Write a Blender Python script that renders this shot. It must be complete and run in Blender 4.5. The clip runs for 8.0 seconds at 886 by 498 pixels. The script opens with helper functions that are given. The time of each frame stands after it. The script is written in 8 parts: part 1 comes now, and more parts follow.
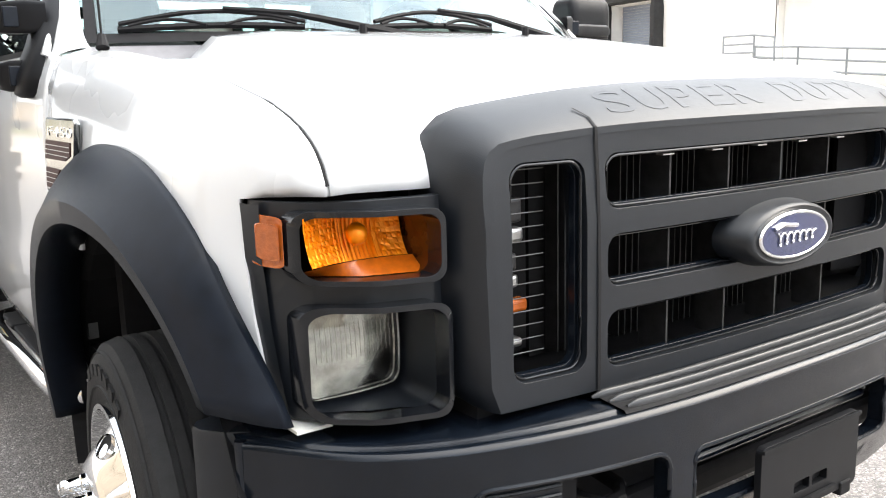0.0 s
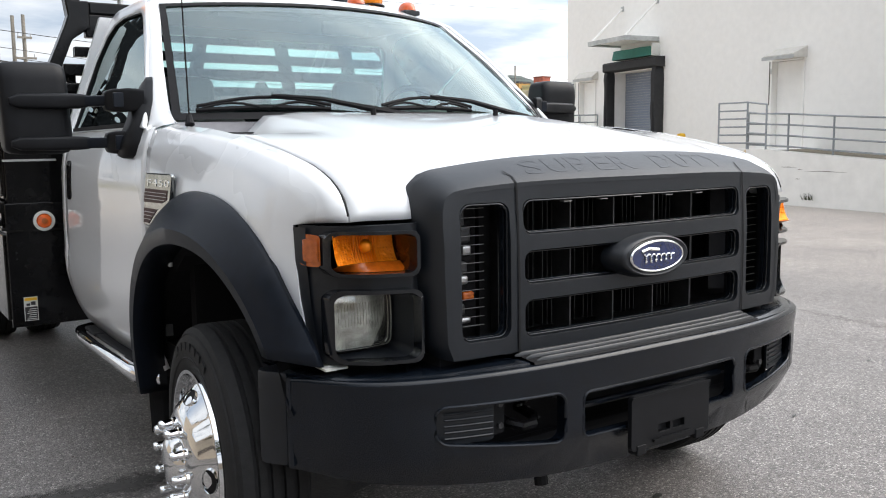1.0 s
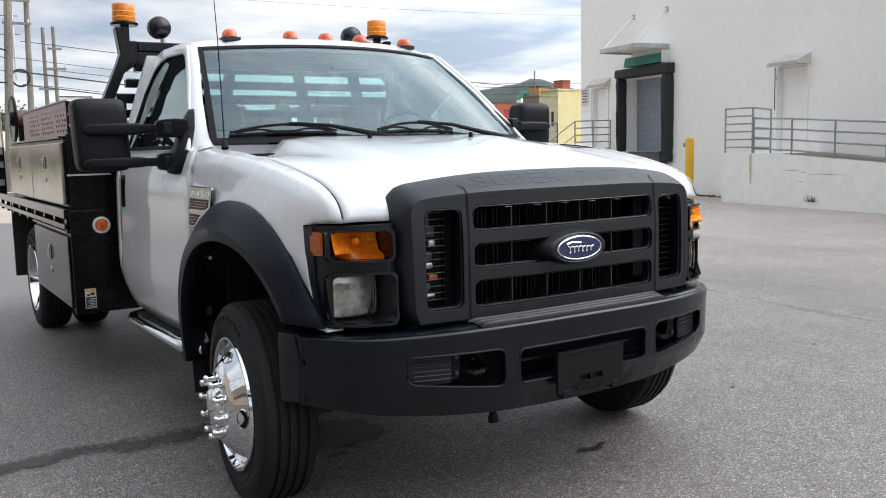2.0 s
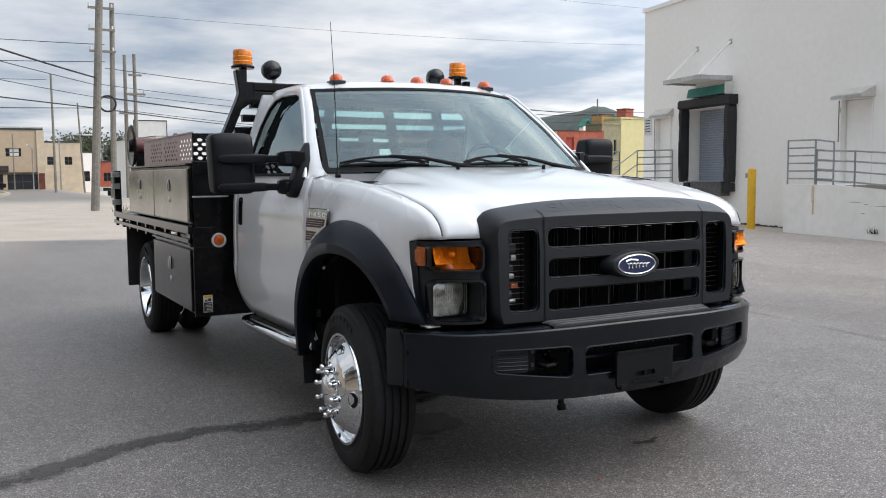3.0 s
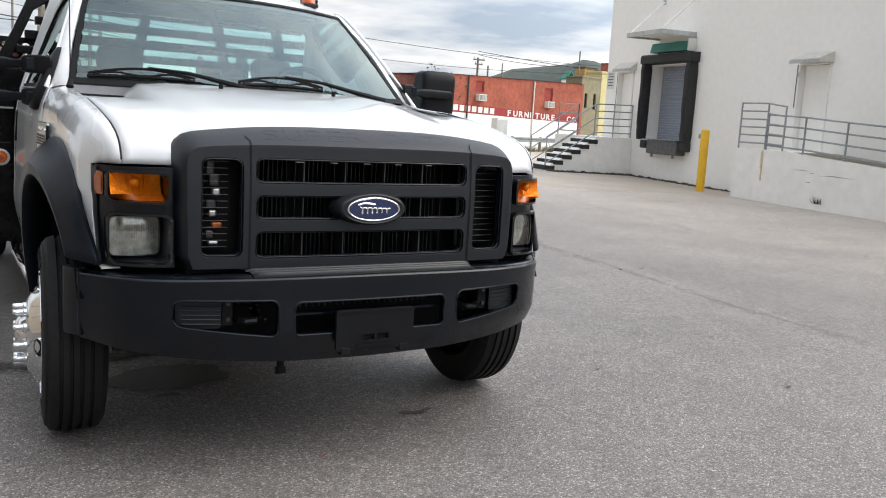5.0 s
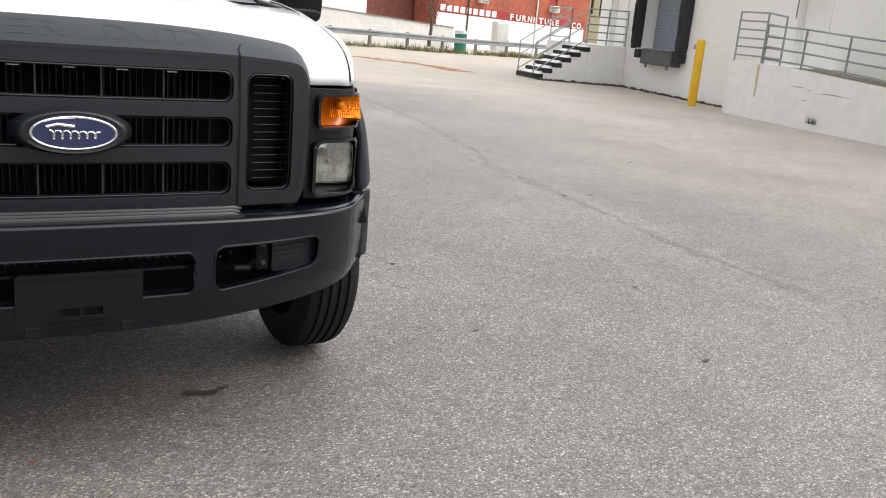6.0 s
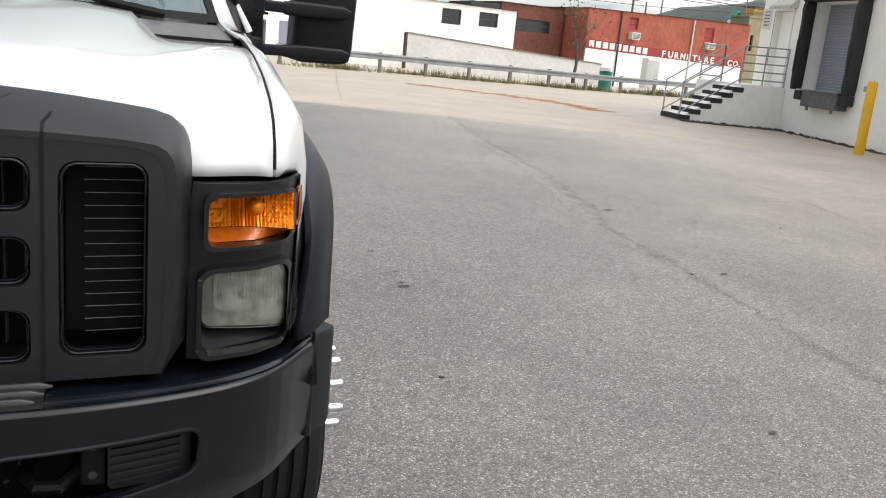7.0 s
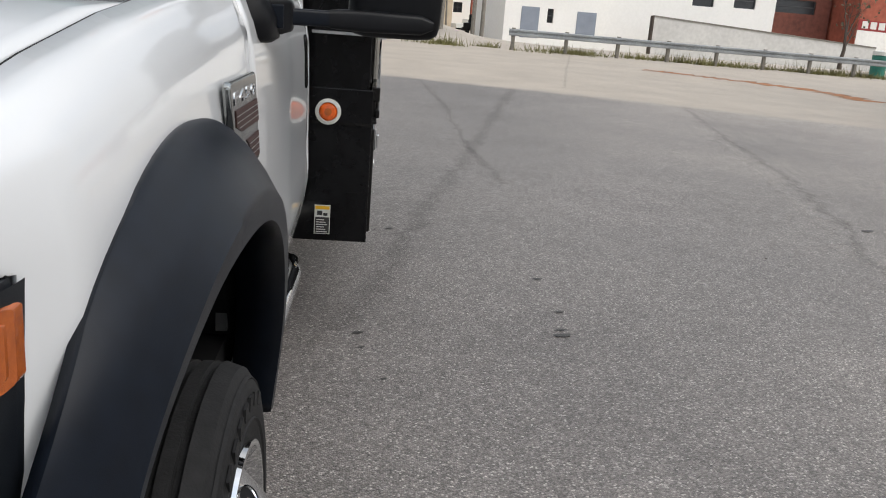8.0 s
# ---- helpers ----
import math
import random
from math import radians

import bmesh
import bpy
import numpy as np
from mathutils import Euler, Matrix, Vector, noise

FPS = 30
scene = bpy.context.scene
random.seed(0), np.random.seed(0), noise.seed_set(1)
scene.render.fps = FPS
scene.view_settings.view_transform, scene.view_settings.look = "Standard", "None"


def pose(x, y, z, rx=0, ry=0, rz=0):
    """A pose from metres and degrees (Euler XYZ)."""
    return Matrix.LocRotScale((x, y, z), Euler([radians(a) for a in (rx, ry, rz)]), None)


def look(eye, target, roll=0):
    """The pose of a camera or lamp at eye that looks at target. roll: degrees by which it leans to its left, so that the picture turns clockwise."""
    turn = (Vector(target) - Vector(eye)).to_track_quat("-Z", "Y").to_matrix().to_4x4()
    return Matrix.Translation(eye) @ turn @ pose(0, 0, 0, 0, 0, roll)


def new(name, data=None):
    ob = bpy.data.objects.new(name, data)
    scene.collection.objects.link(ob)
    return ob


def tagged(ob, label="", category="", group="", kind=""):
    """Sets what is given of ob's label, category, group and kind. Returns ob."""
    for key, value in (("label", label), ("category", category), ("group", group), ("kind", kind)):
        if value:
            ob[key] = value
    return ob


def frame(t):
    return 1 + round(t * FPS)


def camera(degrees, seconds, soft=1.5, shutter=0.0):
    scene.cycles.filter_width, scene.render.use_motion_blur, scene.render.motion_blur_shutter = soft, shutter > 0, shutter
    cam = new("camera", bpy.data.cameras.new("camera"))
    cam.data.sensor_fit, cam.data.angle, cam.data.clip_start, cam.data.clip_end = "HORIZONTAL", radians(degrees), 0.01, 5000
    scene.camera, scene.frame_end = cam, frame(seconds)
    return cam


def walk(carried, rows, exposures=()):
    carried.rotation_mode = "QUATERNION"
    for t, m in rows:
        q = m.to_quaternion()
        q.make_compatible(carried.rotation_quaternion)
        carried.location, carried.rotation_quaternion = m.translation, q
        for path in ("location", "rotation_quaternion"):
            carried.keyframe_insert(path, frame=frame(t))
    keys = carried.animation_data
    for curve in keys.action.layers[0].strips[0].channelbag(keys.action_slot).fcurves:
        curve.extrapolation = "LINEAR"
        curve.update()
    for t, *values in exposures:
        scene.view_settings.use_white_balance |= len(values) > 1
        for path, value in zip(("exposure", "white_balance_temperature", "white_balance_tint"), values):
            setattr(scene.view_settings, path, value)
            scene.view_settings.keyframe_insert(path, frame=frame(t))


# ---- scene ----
cam = camera(54.01, 8.0, soft=1.05)
# seconds, place in metres, then yaw, pitch and roll in degrees; the truck stands square on the axes, its nose at y = 0
PATH = [
    (0.0, -1.421, -0.913, 1.258, -35.27, -10.85, 1.43),
    (0.5, -1.602, -1.267, 1.305, -32.87, -7.72, 1.28),
    (1.0, -1.814, -1.618, 1.286, -34.45, -6.99, 0.80),
    (2.3, -2.234, -2.530, 1.349, -32.06, -6.15, 1.13),
    (2.5, -2.350, -2.633, 1.347, -31.35, -5.43, 0.93),
    (3.0, -2.526, -2.846, 1.364, -29.02, -4.94, 0.50),
    (3.5, -2.423, -3.026, 1.354, -27.13, -4.68, 0.42),
    (4.0, -2.221, -3.147, 1.347, -27.31, -5.04, 0.28),
    (4.5, -1.876, -2.980, 1.324, -27.65, -6.04, -1.45),
    (5.0, -1.372, -2.851, 1.309, -29.93, -8.50, -3.28),
    (5.2, -1.116, -2.830, 1.314, -30.60, -9.93, -3.59),
    (6.3, -0.023, -2.162, 1.340, -27.88, -15.26, -5.20),
    (6.5, 0.160, -2.022, 1.381, -25.83, -14.68, -5.03),
    (7.0, 0.564, -1.473, 1.383, -19.67, -13.36, -5.30),
    (7.5, 0.955, -0.958, 1.350, -13.46, -13.55, -3.05),
    (8.0, 1.230, -0.420, 1.350, -3.83, -15.56, -4.35),
]
walk(cam, [(t, pose(x, y, z, 90 + pitch, roll, yaw)) for t, x, y, z, yaw, pitch, roll in PATH],
     exposures=[(0.0, 1.78, 7150, 10), (0.5, 1.02, 6950, 10), (1.0, 0.64, 6800, 10), (2.3, 0.26, 6600, 10), (3.0, 0.10, 6600, 10), (4.0, 0.10, 6700, 10), (5.2, 0.40, 6900, 10), (6.3, 0.50, 7150, 10), (7.0, 0.32, 7100, 10), (8.0, -0.14, 6900, 10)])

# ---- sky and sun ----
world = bpy.data.worlds.new("overcast_sky")
scene.world = world
world.use_nodes = True
wn, wl = world.node_tree.nodes, world.node_tree.links
wn.clear()
w_out = wn.new("ShaderNodeOutputWorld")
w_bg = wn.new("ShaderNodeBackground")
w_sky = wn.new("ShaderNodeTexSky")
w_sky.sky_type = "NISHITA"
w_sky.sun_disc = False
w_sky.sun_elevation = radians(47)
w_sky.sun_rotation = radians(116)
w_sky.dust_density = 2.0
w_co = wn.new("ShaderNodeTexCoord")
w_sep = wn.new("ShaderNodeSeparateXYZ")
wl.new(w_co.outputs["Generated"], w_sep.inputs[0])
# a cloud layer: the view direction laid out on a high level sheet
w_up = wn.new("ShaderNodeMath"); w_up.operation = "MAXIMUM"; w_up.inputs[1].default_value = 0.0
wl.new(w_sep.outputs["Z"], w_up.inputs[0])
w_add = wn.new("ShaderNodeMath"); w_add.operation = "ADD"; w_add.inputs[1].default_value = 0.09
wl.new(w_up.outputs[0], w_add.inputs[0])
w_dx = wn.new("ShaderNodeMath"); w_dx.operation = "DIVIDE"
w_dy = wn.new("ShaderNodeMath"); w_dy.operation = "DIVIDE"
for node, axis in ((w_dx, "X"), (w_dy, "Y")):
    wl.new(w_sep.outputs[axis], node.inputs[0])
    wl.new(w_add.outputs[0], node.inputs[1])
w_comb = wn.new("ShaderNodeCombineXYZ")
wl.new(w_dx.outputs[0], w_comb.inputs[0])
wl.new(w_dy.outputs[0], w_comb.inputs[1])
w_noise = wn.new("ShaderNodeTexNoise")
w_noise.inputs["Scale"].default_value = 0.85
w_noise.inputs["Detail"].default_value = 6.0
w_noise.inputs["Roughness"].default_value = 0.55
wl.new(w_comb.outputs[0], w_noise.inputs["Vector"])
w_ramp = wn.new("ShaderNodeValToRGB")
w_ramp.color_ramp.elements[0].position = 0.36
w_ramp.color_ramp.elements[0].color = (0.36, 0.44, 0.56, 1)
w_ramp.color_ramp.elements[1].position = 0.62
w_ramp.color_ramp.elements[1].color = (0.86, 0.88, 0.92, 1)
wl.new(w_noise.outputs["Fac"], w_ramp.inputs[0])
w_cloud = wn.new("ShaderNodeMixRGB"); w_cloud.blend_type = "MULTIPLY"; w_cloud.inputs[0].default_value = 1.0
w_cloud.inputs[2].default_value = (1, 1, 1, 1)
wl.new(w_ramp.outputs[0], w_cloud.inputs[1])
w_scale = wn.new("ShaderNodeMixRGB"); w_scale.blend_type = "MULTIPLY"; w_scale.inputs[0].default_value = 1.0
w_scale.inputs[2].default_value = (0.10, 0.10, 0.10, 1)
wl.new(w_sky.outputs[0], w_scale.inputs[1])
w_mix = wn.new("ShaderNodeMixRGB"); w_mix.inputs[0].default_value = 0.88
wl.new(w_scale.outputs[0], w_mix.inputs[1])
wl.new(w_cloud.outputs[0], w_mix.inputs[2])
# the overcast is brighter round the veiled sun
SUN_DIR = Vector((0.62, -0.30, 0.73)).normalized()
w_dot = wn.new("ShaderNodeVectorMath"); w_dot.operation = "DOT_PRODUCT"
w_dot.inputs[1].default_value = SUN_DIR
wl.new(w_co.outputs["Generated"], w_dot.inputs[0])
w_glow = wn.new("ShaderNodeMapRange"); w_glow.interpolation_type = "SMOOTHSTEP"
for key, val in (("From Min", 0.0), ("From Max", 1.0), ("To Min", 1.06), ("To Max", 3.1)):
    w_glow.inputs[key].default_value = val
wl.new(w_dot.outputs["Value"], w_glow.inputs[0])
w_lit = wn.new("ShaderNodeVectorMath"); w_lit.operation = "SCALE"
wl.new(w_mix.outputs[0], w_lit.inputs[0]); wl.new(w_glow.outputs[0], w_lit.inputs["Scale"])
wl.new(w_lit.outputs[0], w_bg.inputs["Color"])
w_bg.inputs["Strength"].default_value = 0.92
wl.new(w_bg.outputs[0], w_out.inputs[0])

sun_data = bpy.data.lights.new("sun", "SUN")
sun_data.energy, sun_data.angle, sun_data.color = 1.15, radians(45), (1.0, 0.96, 0.9)
sun = new("sun", sun_data)
sun.matrix_world = look(SUN_DIR * 30, (0, 0, 0))

# ---- materials ----
def mat(name, base, rough=0.5, metal=0.0, var=0.12, fine=40.0, coarse=1.5, bump=0.0, bump_scale=None, coat=0.0,
        spec=0.5, second=None, rough_var=0.08, alpha_noise=None):
    """A procedural surface: colour varied at a coarse and a fine scale, with varied gloss and a fine relief."""
    m = bpy.data.materials.new(name)
    m.use_nodes = True
    n, l = m.node_tree.nodes, m.node_tree.links
    b = n["Principled BSDF"]
    co = n.new("ShaderNodeTexCoord")
    a = n.new("ShaderNodeTexNoise"); a.inputs["Scale"].default_value = coarse; a.inputs["Detail"].default_value = 5
    f = n.new("ShaderNodeTexNoise"); f.inputs["Scale"].default_value = fine; f.inputs["Detail"].default_value = 3
    for t in (a, f):
        l.new(co.outputs["Object"], t.inputs["Vector"])
    mix = n.new("ShaderNodeMixRGB"); mix.inputs[0].default_value = 0.5
    l.new(a.outputs["Fac"], mix.inputs[1]); l.new(f.outputs["Fac"], mix.inputs[2])
    ramp = n.new("ShaderNodeValToRGB")
    lo = second if second else tuple(c * (1 - var) for c in base)
    hi = tuple(min(1, c * (1 + var)) for c in base)
    ramp.color_ramp.elements[0].position, ramp.color_ramp.elements[0].color = 0.36, (*lo, 1)
    ramp.color_ramp.elements[1].position, ramp.color_ramp.elements[1].color = 0.62, (*hi, 1)
    l.new(mix.outputs[0], ramp.inputs[0])
    l.new(ramp.outputs[0], b.inputs["Base Color"])
    mr = n.new("ShaderNodeMapRange")
    mr.inputs["To Min"].default_value = max(0.02, rough - rough_var)
    mr.inputs["To Max"].default_value = min(1, rough + rough_var)
    l.new(a.outputs["Fac"], mr.inputs[0]); l.new(mr.outputs[0], b.inputs["Roughness"])
    b.inputs["Metallic"].default_value = metal
    b.inputs["Specular IOR Level"].default_value = spec
    b.inputs["Coat Weight"].default_value = coat
    b.inputs["Coat Roughness"].default_value = 0.04
    if bump:
        bt = n.new("ShaderNodeTexNoise"); bt.inputs["Scale"].default_value = bump_scale or fine * 3; bt.inputs["Detail"].default_value = 4
        l.new(co.outputs["Object"], bt.inputs["Vector"])
        bp = n.new("ShaderNodeBump"); bp.inputs["Strength"].default_value = bump; bp.inputs["Distance"].default_value = 0.01
        l.new(bt.outputs["Fac"], bp.inputs["Height"]); l.new(bp.outputs[0], b.inputs["Normal"])
    return m


def glass_mat(name, tint, rough=0.02, see=0.85, gloss=(0.84, 0.96, 0.94)):
    """Thin pane: mostly see-through, with a mirror gloss that grows towards grazing."""
    m = bpy.data.materials.new(name)
    m.use_nodes = True
    n, l = m.node_tree.nodes, m.node_tree.links
    n.remove(n["Principled BSDF"])
    out = n["Material Output"]
    tr = n.new("ShaderNodeBsdfTransparent"); tr.inputs[0].default_value = (*tint, 1)
    gl = n.new("ShaderNodeBsdfGlossy"); gl.inputs["Roughness"].default_value = rough; gl.inputs["Color"].default_value = (*gloss, 1)
    fr = n.new("ShaderNodeFresnel"); fr.inputs["IOR"].default_value = 1.52
    mul = n.new("ShaderNodeMath"); mul.operation = "MULTIPLY_ADD"; mul.inputs[1].default_value = 1.0; mul.inputs[2].default_value = 1 - see - 0.1
    mul.use_clamp = True
    l.new(fr.outputs[0], mul.inputs[0])
    mx = n.new("ShaderNodeMixShader")
    l.new(mul.outputs[0], mx.inputs[0]); l.new(tr.outputs[0], mx.inputs[1]); l.new(gl.outputs[0], mx.inputs[2])
    l.new(mx.outputs[0], out.inputs[0])
    return m


M_PAINT = mat("white_truck_paint", (0.655, 0.67, 0.685), 0.28, var=0.015, fine=3, coarse=0.6, coat=0.9, rough_var=0.04)
M_FLARE = mat("grained_black_plastic", (0.006, 0.0085, 0.0135), 0.36, spec=0.18, var=0.25, fine=30, coarse=2.5, bump=0.07, bump_scale=700, rough_var=0.07)
M_TREAD = mat("worn_tread_rubber", (0.018, 0.019, 0.021), 0.36, spec=0.45, var=0.3, fine=40, coarse=4, bump=0.04, bump_scale=300)
M_SHELL = mat("satin_charcoal_plastic", (0.0062, 0.0082, 0.0116), 0.43, spec=0.46, var=0.15, fine=25, coarse=3, bump=0.06, bump_scale=600, rough_var=0.06)
M_BUMPER = mat("bumper_black_paint", (0.0036, 0.0056, 0.0092), 0.22, spec=0.36, var=0.3, fine=20, coarse=2.0, rough_var=0.1, bump=0.03, bump_scale=400)
M_MIRROR = mat("matt_black_mirror_shell", (0.0055, 0.006, 0.0075), 0.45, spec=0.22, var=0.2, fine=30, coarse=3, bump=0.05, bump_scale=600)
M_LIP = mat("glossy_black_edge", (0.006, 0.007, 0.009), 0.14, spec=0.5, var=0.2, fine=20, coarse=2.0, rough_var=0.04)
M_DARK = mat("dark_cavity_black", (0.006, 0.006, 0.007), 0.75, var=0.3, spec=0.25)
M_UNDER = mat("underbody_black", (0.012, 0.012, 0.012), 0.7, var=0.4, fine=15)
M_BEDBLACK = mat("black_bed_paint", (0.005, 0.005, 0.0055), 0.2, spec=0.20, var=0.4, fine=20, coarse=2, rough_var=0.12, bump=0.03, bump_scale=60)
M_BOXGLOSS = mat("glossy_black_toolbox", (0.008, 0.0075, 0.007), 0.15, spec=0.20, var=0.4, fine=8, coarse=1.5, rough_var=0.08, coat=0.12, bump=0.02, bump_scale=9)
M_TYRE = mat("tyre_rubber", (0.013, 0.013, 0.0135), 0.72, var=0.3, fine=40, coarse=5, bump=0.15, bump_scale=200, spec=0.25)
M_CHROME = mat("polished_chrome", (0.74, 0.75, 0.76), 0.05, metal=1.0, var=0.05, coarse=4, rough_var=0.03)
M_BADGE = mat("worn_chrome_badge", (0.36, 0.37, 0.36), 0.18, metal=1.0, var=0.15, coarse=12, rough_var=0.06)
M_STEEL = mat("brushed_steel", (0.55, 0.55, 0.55), 0.35, metal=1.0, var=0.15)
M_AMBERBRIGHT = mat("amber_reflector", (1.0, 0.25, 0.002), 0.40, metal=0.5, var=0.15, fine=60, coat=0.05, bump=0.1, bump_scale=60)
M_AMBERDARK = mat("amber_marker_lens", (0.42, 0.095, 0.014), 0.25, var=0.25, fine=60, coat=0.5, bump=0.1, bump_scale=160)
M_AMBERFLOOR = mat("amber_floor", (0.50, 0.105, 0.006), 0.3, var=0.25, fine=60, coat=0.3)
M_AMBERWALL = mat("dark_amber_wall", (0.075, 0.02, 0.004), 0.25, var=0.3, fine=30, coat=0.1)
M_MARKER = mat("marker_amber", (0.74, 0.12, 0.014), 0.2, var=0.3, fine=60, coat=0.5)
M_CABLAMP = mat("cab_lamp_orange", (0.62, 0.10, 0.02), 0.25, var=0.2, coat=0.5)
M_BEACON = mat("beacon_amber", (0.72, 0.20, 0.01), 0.2, var=0.25, fine=50, coat=0.5)
M_HEADLENS = mat("cloudy_headlamp_lens", (0.36, 0.365, 0.35), 0.1, metal=0.25, var=0.45, fine=22, coarse=12, coat=0.7, bump=0.1, bump_scale=70)
M_REFLECTOR = mat("silvered_lamp_bowl", (0.47, 0.475, 0.445), 0.5, metal=0.35, var=0.42, fine=45, coarse=20, bump=0.1, bump_scale=60)
M_WIREBAR = mat("dull_wire", (0.2, 0.2, 0.2), 0.45, metal=0.7, var=0.3)
M_BLUE = mat("emblem_blue", (0.012, 0.022, 0.085), 0.25, var=0.15, coat=0.8)
M_SILVER = mat("emblem_silver", (0.78, 0.79, 0.8), 0.15, metal=1.0, var=0.05)
M_FIN = mat("radiator_fin_grey", (0.06, 0.06, 0.062), 0.45, metal=0.6, var=0.3)
M_GREYDASH = mat("grey_dash_plastic", (0.10, 0.10, 0.097), 0.7, var=0.15)
M_TAN = mat("tan_cloth", (0.12, 0.117, 0.108), 0.9, var=0.15, fine=120, bump=0.2, bump_scale=400)
M_COWL = mat("cowl_grey_plastic", (0.125, 0.124, 0.132), 0.55, var=0.15)
M_TRAY = mat("dull_pink_steel", (0.30, 0.20, 0.19), 0.35, metal=0.35, var=0.25, fine=12)
M_BOXDOOR = mat("dull_bare_metal_door", (0.40, 0.385, 0.355), 0.2, metal=0.9, var=0.25, fine=6, coarse=1.2, rough_var=0.1)
M_RED = mat("dull_red_steel", (0.11, 0.035, 0.032), 0.4, var=0.3, fine=12)
M_LABEL = mat("label_white", (0.62, 0.62, 0.58), 0.5, var=0.08)
M_LABELBLACK = mat("label_black", (0.02, 0.02, 0.02), 0.5, var=0.1)
M_GRILLEMESH = mat("maroon_mesh", (0.045, 0.014, 0.011), 0.6, var=0.3)
M_GLASS = glass_mat("cab_glass", (0.80, 0.96, 0.94), see=0.80)
M_SIDEGLASS = glass_mat("cab_side_glass", (0.74, 0.85, 0.90), see=0.74)
M_LENS = glass_mat("clear_lamp_glass", (0.93, 0.93, 0.91), rough=0.06, see=0.84, gloss=(1, 0.99, 0.97))
# the place
M_WALL = mat("white_painted_wall", (0.85, 0.835, 0.80), 0.85, var=0.03, fine=6, coarse=0.35, bump=0.07, bump_scale=30)
M_WALLBASE = mat("stained_white_concrete", (0.83, 0.815, 0.775), 0.88, var=0.055, fine=5, coarse=0.5, bump=0.1, bump_scale=25)
M_LOWWALL = mat("grey_white_block_wall", (0.56, 0.55, 0.525), 0.9, var=0.1, fine=4, coarse=0.6, bump=0.2, bump_scale=20)
M_DOCKPAD = mat("dock_pad_black", (0.016, 0.016, 0.017), 0.7, var=0.4, fine=10)
M_SHUTTER = mat("grey_roller_shutter", (0.23, 0.26, 0.31), 0.45, var=0.1)
M_GREEN = mat("green_sheet", (0.02, 0.17, 0.13), 0.55, var=0.25)
M_GALV = mat("galvanised_rail", (0.30, 0.32, 0.33), 0.45, metal=0.4, var=0.25, fine=20)
M_YELLOW = mat("yellow_bollard_paint", (0.72, 0.41, 0.015), 0.5, var=0.12, fine=25)
M_FASCIA = mat("weathered_grey_fascia", (0.42, 0.43, 0.42), 0.7, var=0.2, fine=8, coarse=1.2)
M_LEVELLER = mat("worn_grey_steel_plate", (0.10, 0.10, 0.10), 0.6, metal=0.2, var=0.35, fine=9, coarse=1.5)
M_RUSTRUN = mat("faint_rust_run", (0.62, 0.50, 0.33), 0.9, var=0.2, fine=8, coarse=2)
M_STEPS = mat("dark_stair_rubber", (0.02, 0.02, 0.021), 0.8, var=0.4)
M_BRICK = mat("red_brick", (0.33, 0.09, 0.055), 0.9, var=0.25, fine=3, coarse=0.6)
M_DKBRICK = mat("dark_red_brick", (0.15, 0.05, 0.035), 0.9, var=0.3, fine=3, coarse=0.6)
M_BOARDED = mat("red_boarded_window", (0.33, 0.05, 0.045), 0.8, var=0.15, fine=4)
M_BAND = mat("sign_band_red", (0.30, 0.03, 0.03), 0.7, var=0.15, fine=4)
M_LETTER = mat("sign_letter_white", (0.74, 0.72, 0.68), 0.8, var=0.05)
M_CREAM = mat("cream_render", (0.58, 0.52, 0.27), 0.9, var=0.08)
M_OLIVE = mat("olive_render", (0.26, 0.235, 0.15), 0.9, var=0.12, fine=3)
M_OCHRE = mat("ochre_panel", (0.38, 0.22, 0.06), 0.8, var=0.12, fine=3)
M_BEIGE = mat("beige_render", (0.36, 0.30, 0.23), 0.9, var=0.10, fine=3)
M_WINDARK = mat("dark_window_glass", (0.015, 0.017, 0.02), 0.2, var=0.3, coarse=0.8)
M_ROOFDK = mat("dark_roof", (0.045, 0.047, 0.05), 0.8, var=0.2)
M_POLE = mat("weathered_pole_wood", (0.19, 0.175, 0.15), 0.9, var=0.25, fine=12)
M_WIRE = mat("cable_black", (0.012, 0.012, 0.013), 0.7, var=0.1)
M_HILL = mat("far_woods", (0.058, 0.072, 0.064), 0.95, var=0.25, fine=0.15, coarse=0.03)
M_LEAF = mat("dull_leaves", (0.055, 0.064, 0.03), 0.8, var=0.4, fine=4, coarse=0.8)
M_WEED = mat("dry_weeds", (0.16, 0.15, 0.055), 0.9, var=0.4, fine=6, coarse=1)
M_BARK = mat("bark", (0.07, 0.055, 0.045), 0.95, var=0.3)

# ---- mesh tools ----
def link(name, bm, material, parent=None, smooth=False, bevel=0.0, seg=2, angle=35):
    """Link a bmesh as one object, under parent if one is given."""
    me = bpy.data.meshes.new(name)
    bmesh.ops.recalc_face_normals(bm, faces=bm.faces[:])
    bm.to_mesh(me)
    bm.free()
    for mm in (material if isinstance(material, (list, tuple)) else [material]):
        me.materials.append(mm)
    if smooth:
        for p in me.polygons:
            p.use_smooth = True
        me.set_sharp_from_angle(angle=radians(angle))
    ob = new(name, me)
    if parent is not None:
        ob.parent = parent
    if bevel:
        md = ob.modifiers.new("edge", "BEVEL")
        md.width, md.segments, md.limit_method, md.angle_limit = bevel, seg, "ANGLE", radians(38)
        md.harden_normals = False
    return ob


def part(name, bm, material, parent, label="", smooth=False, bevel=0.0, seg=2, angle=35):
    ob = link(name, bm, material, parent, smooth, bevel, seg, angle)
    if label:
        ob["label"] = label
    return ob


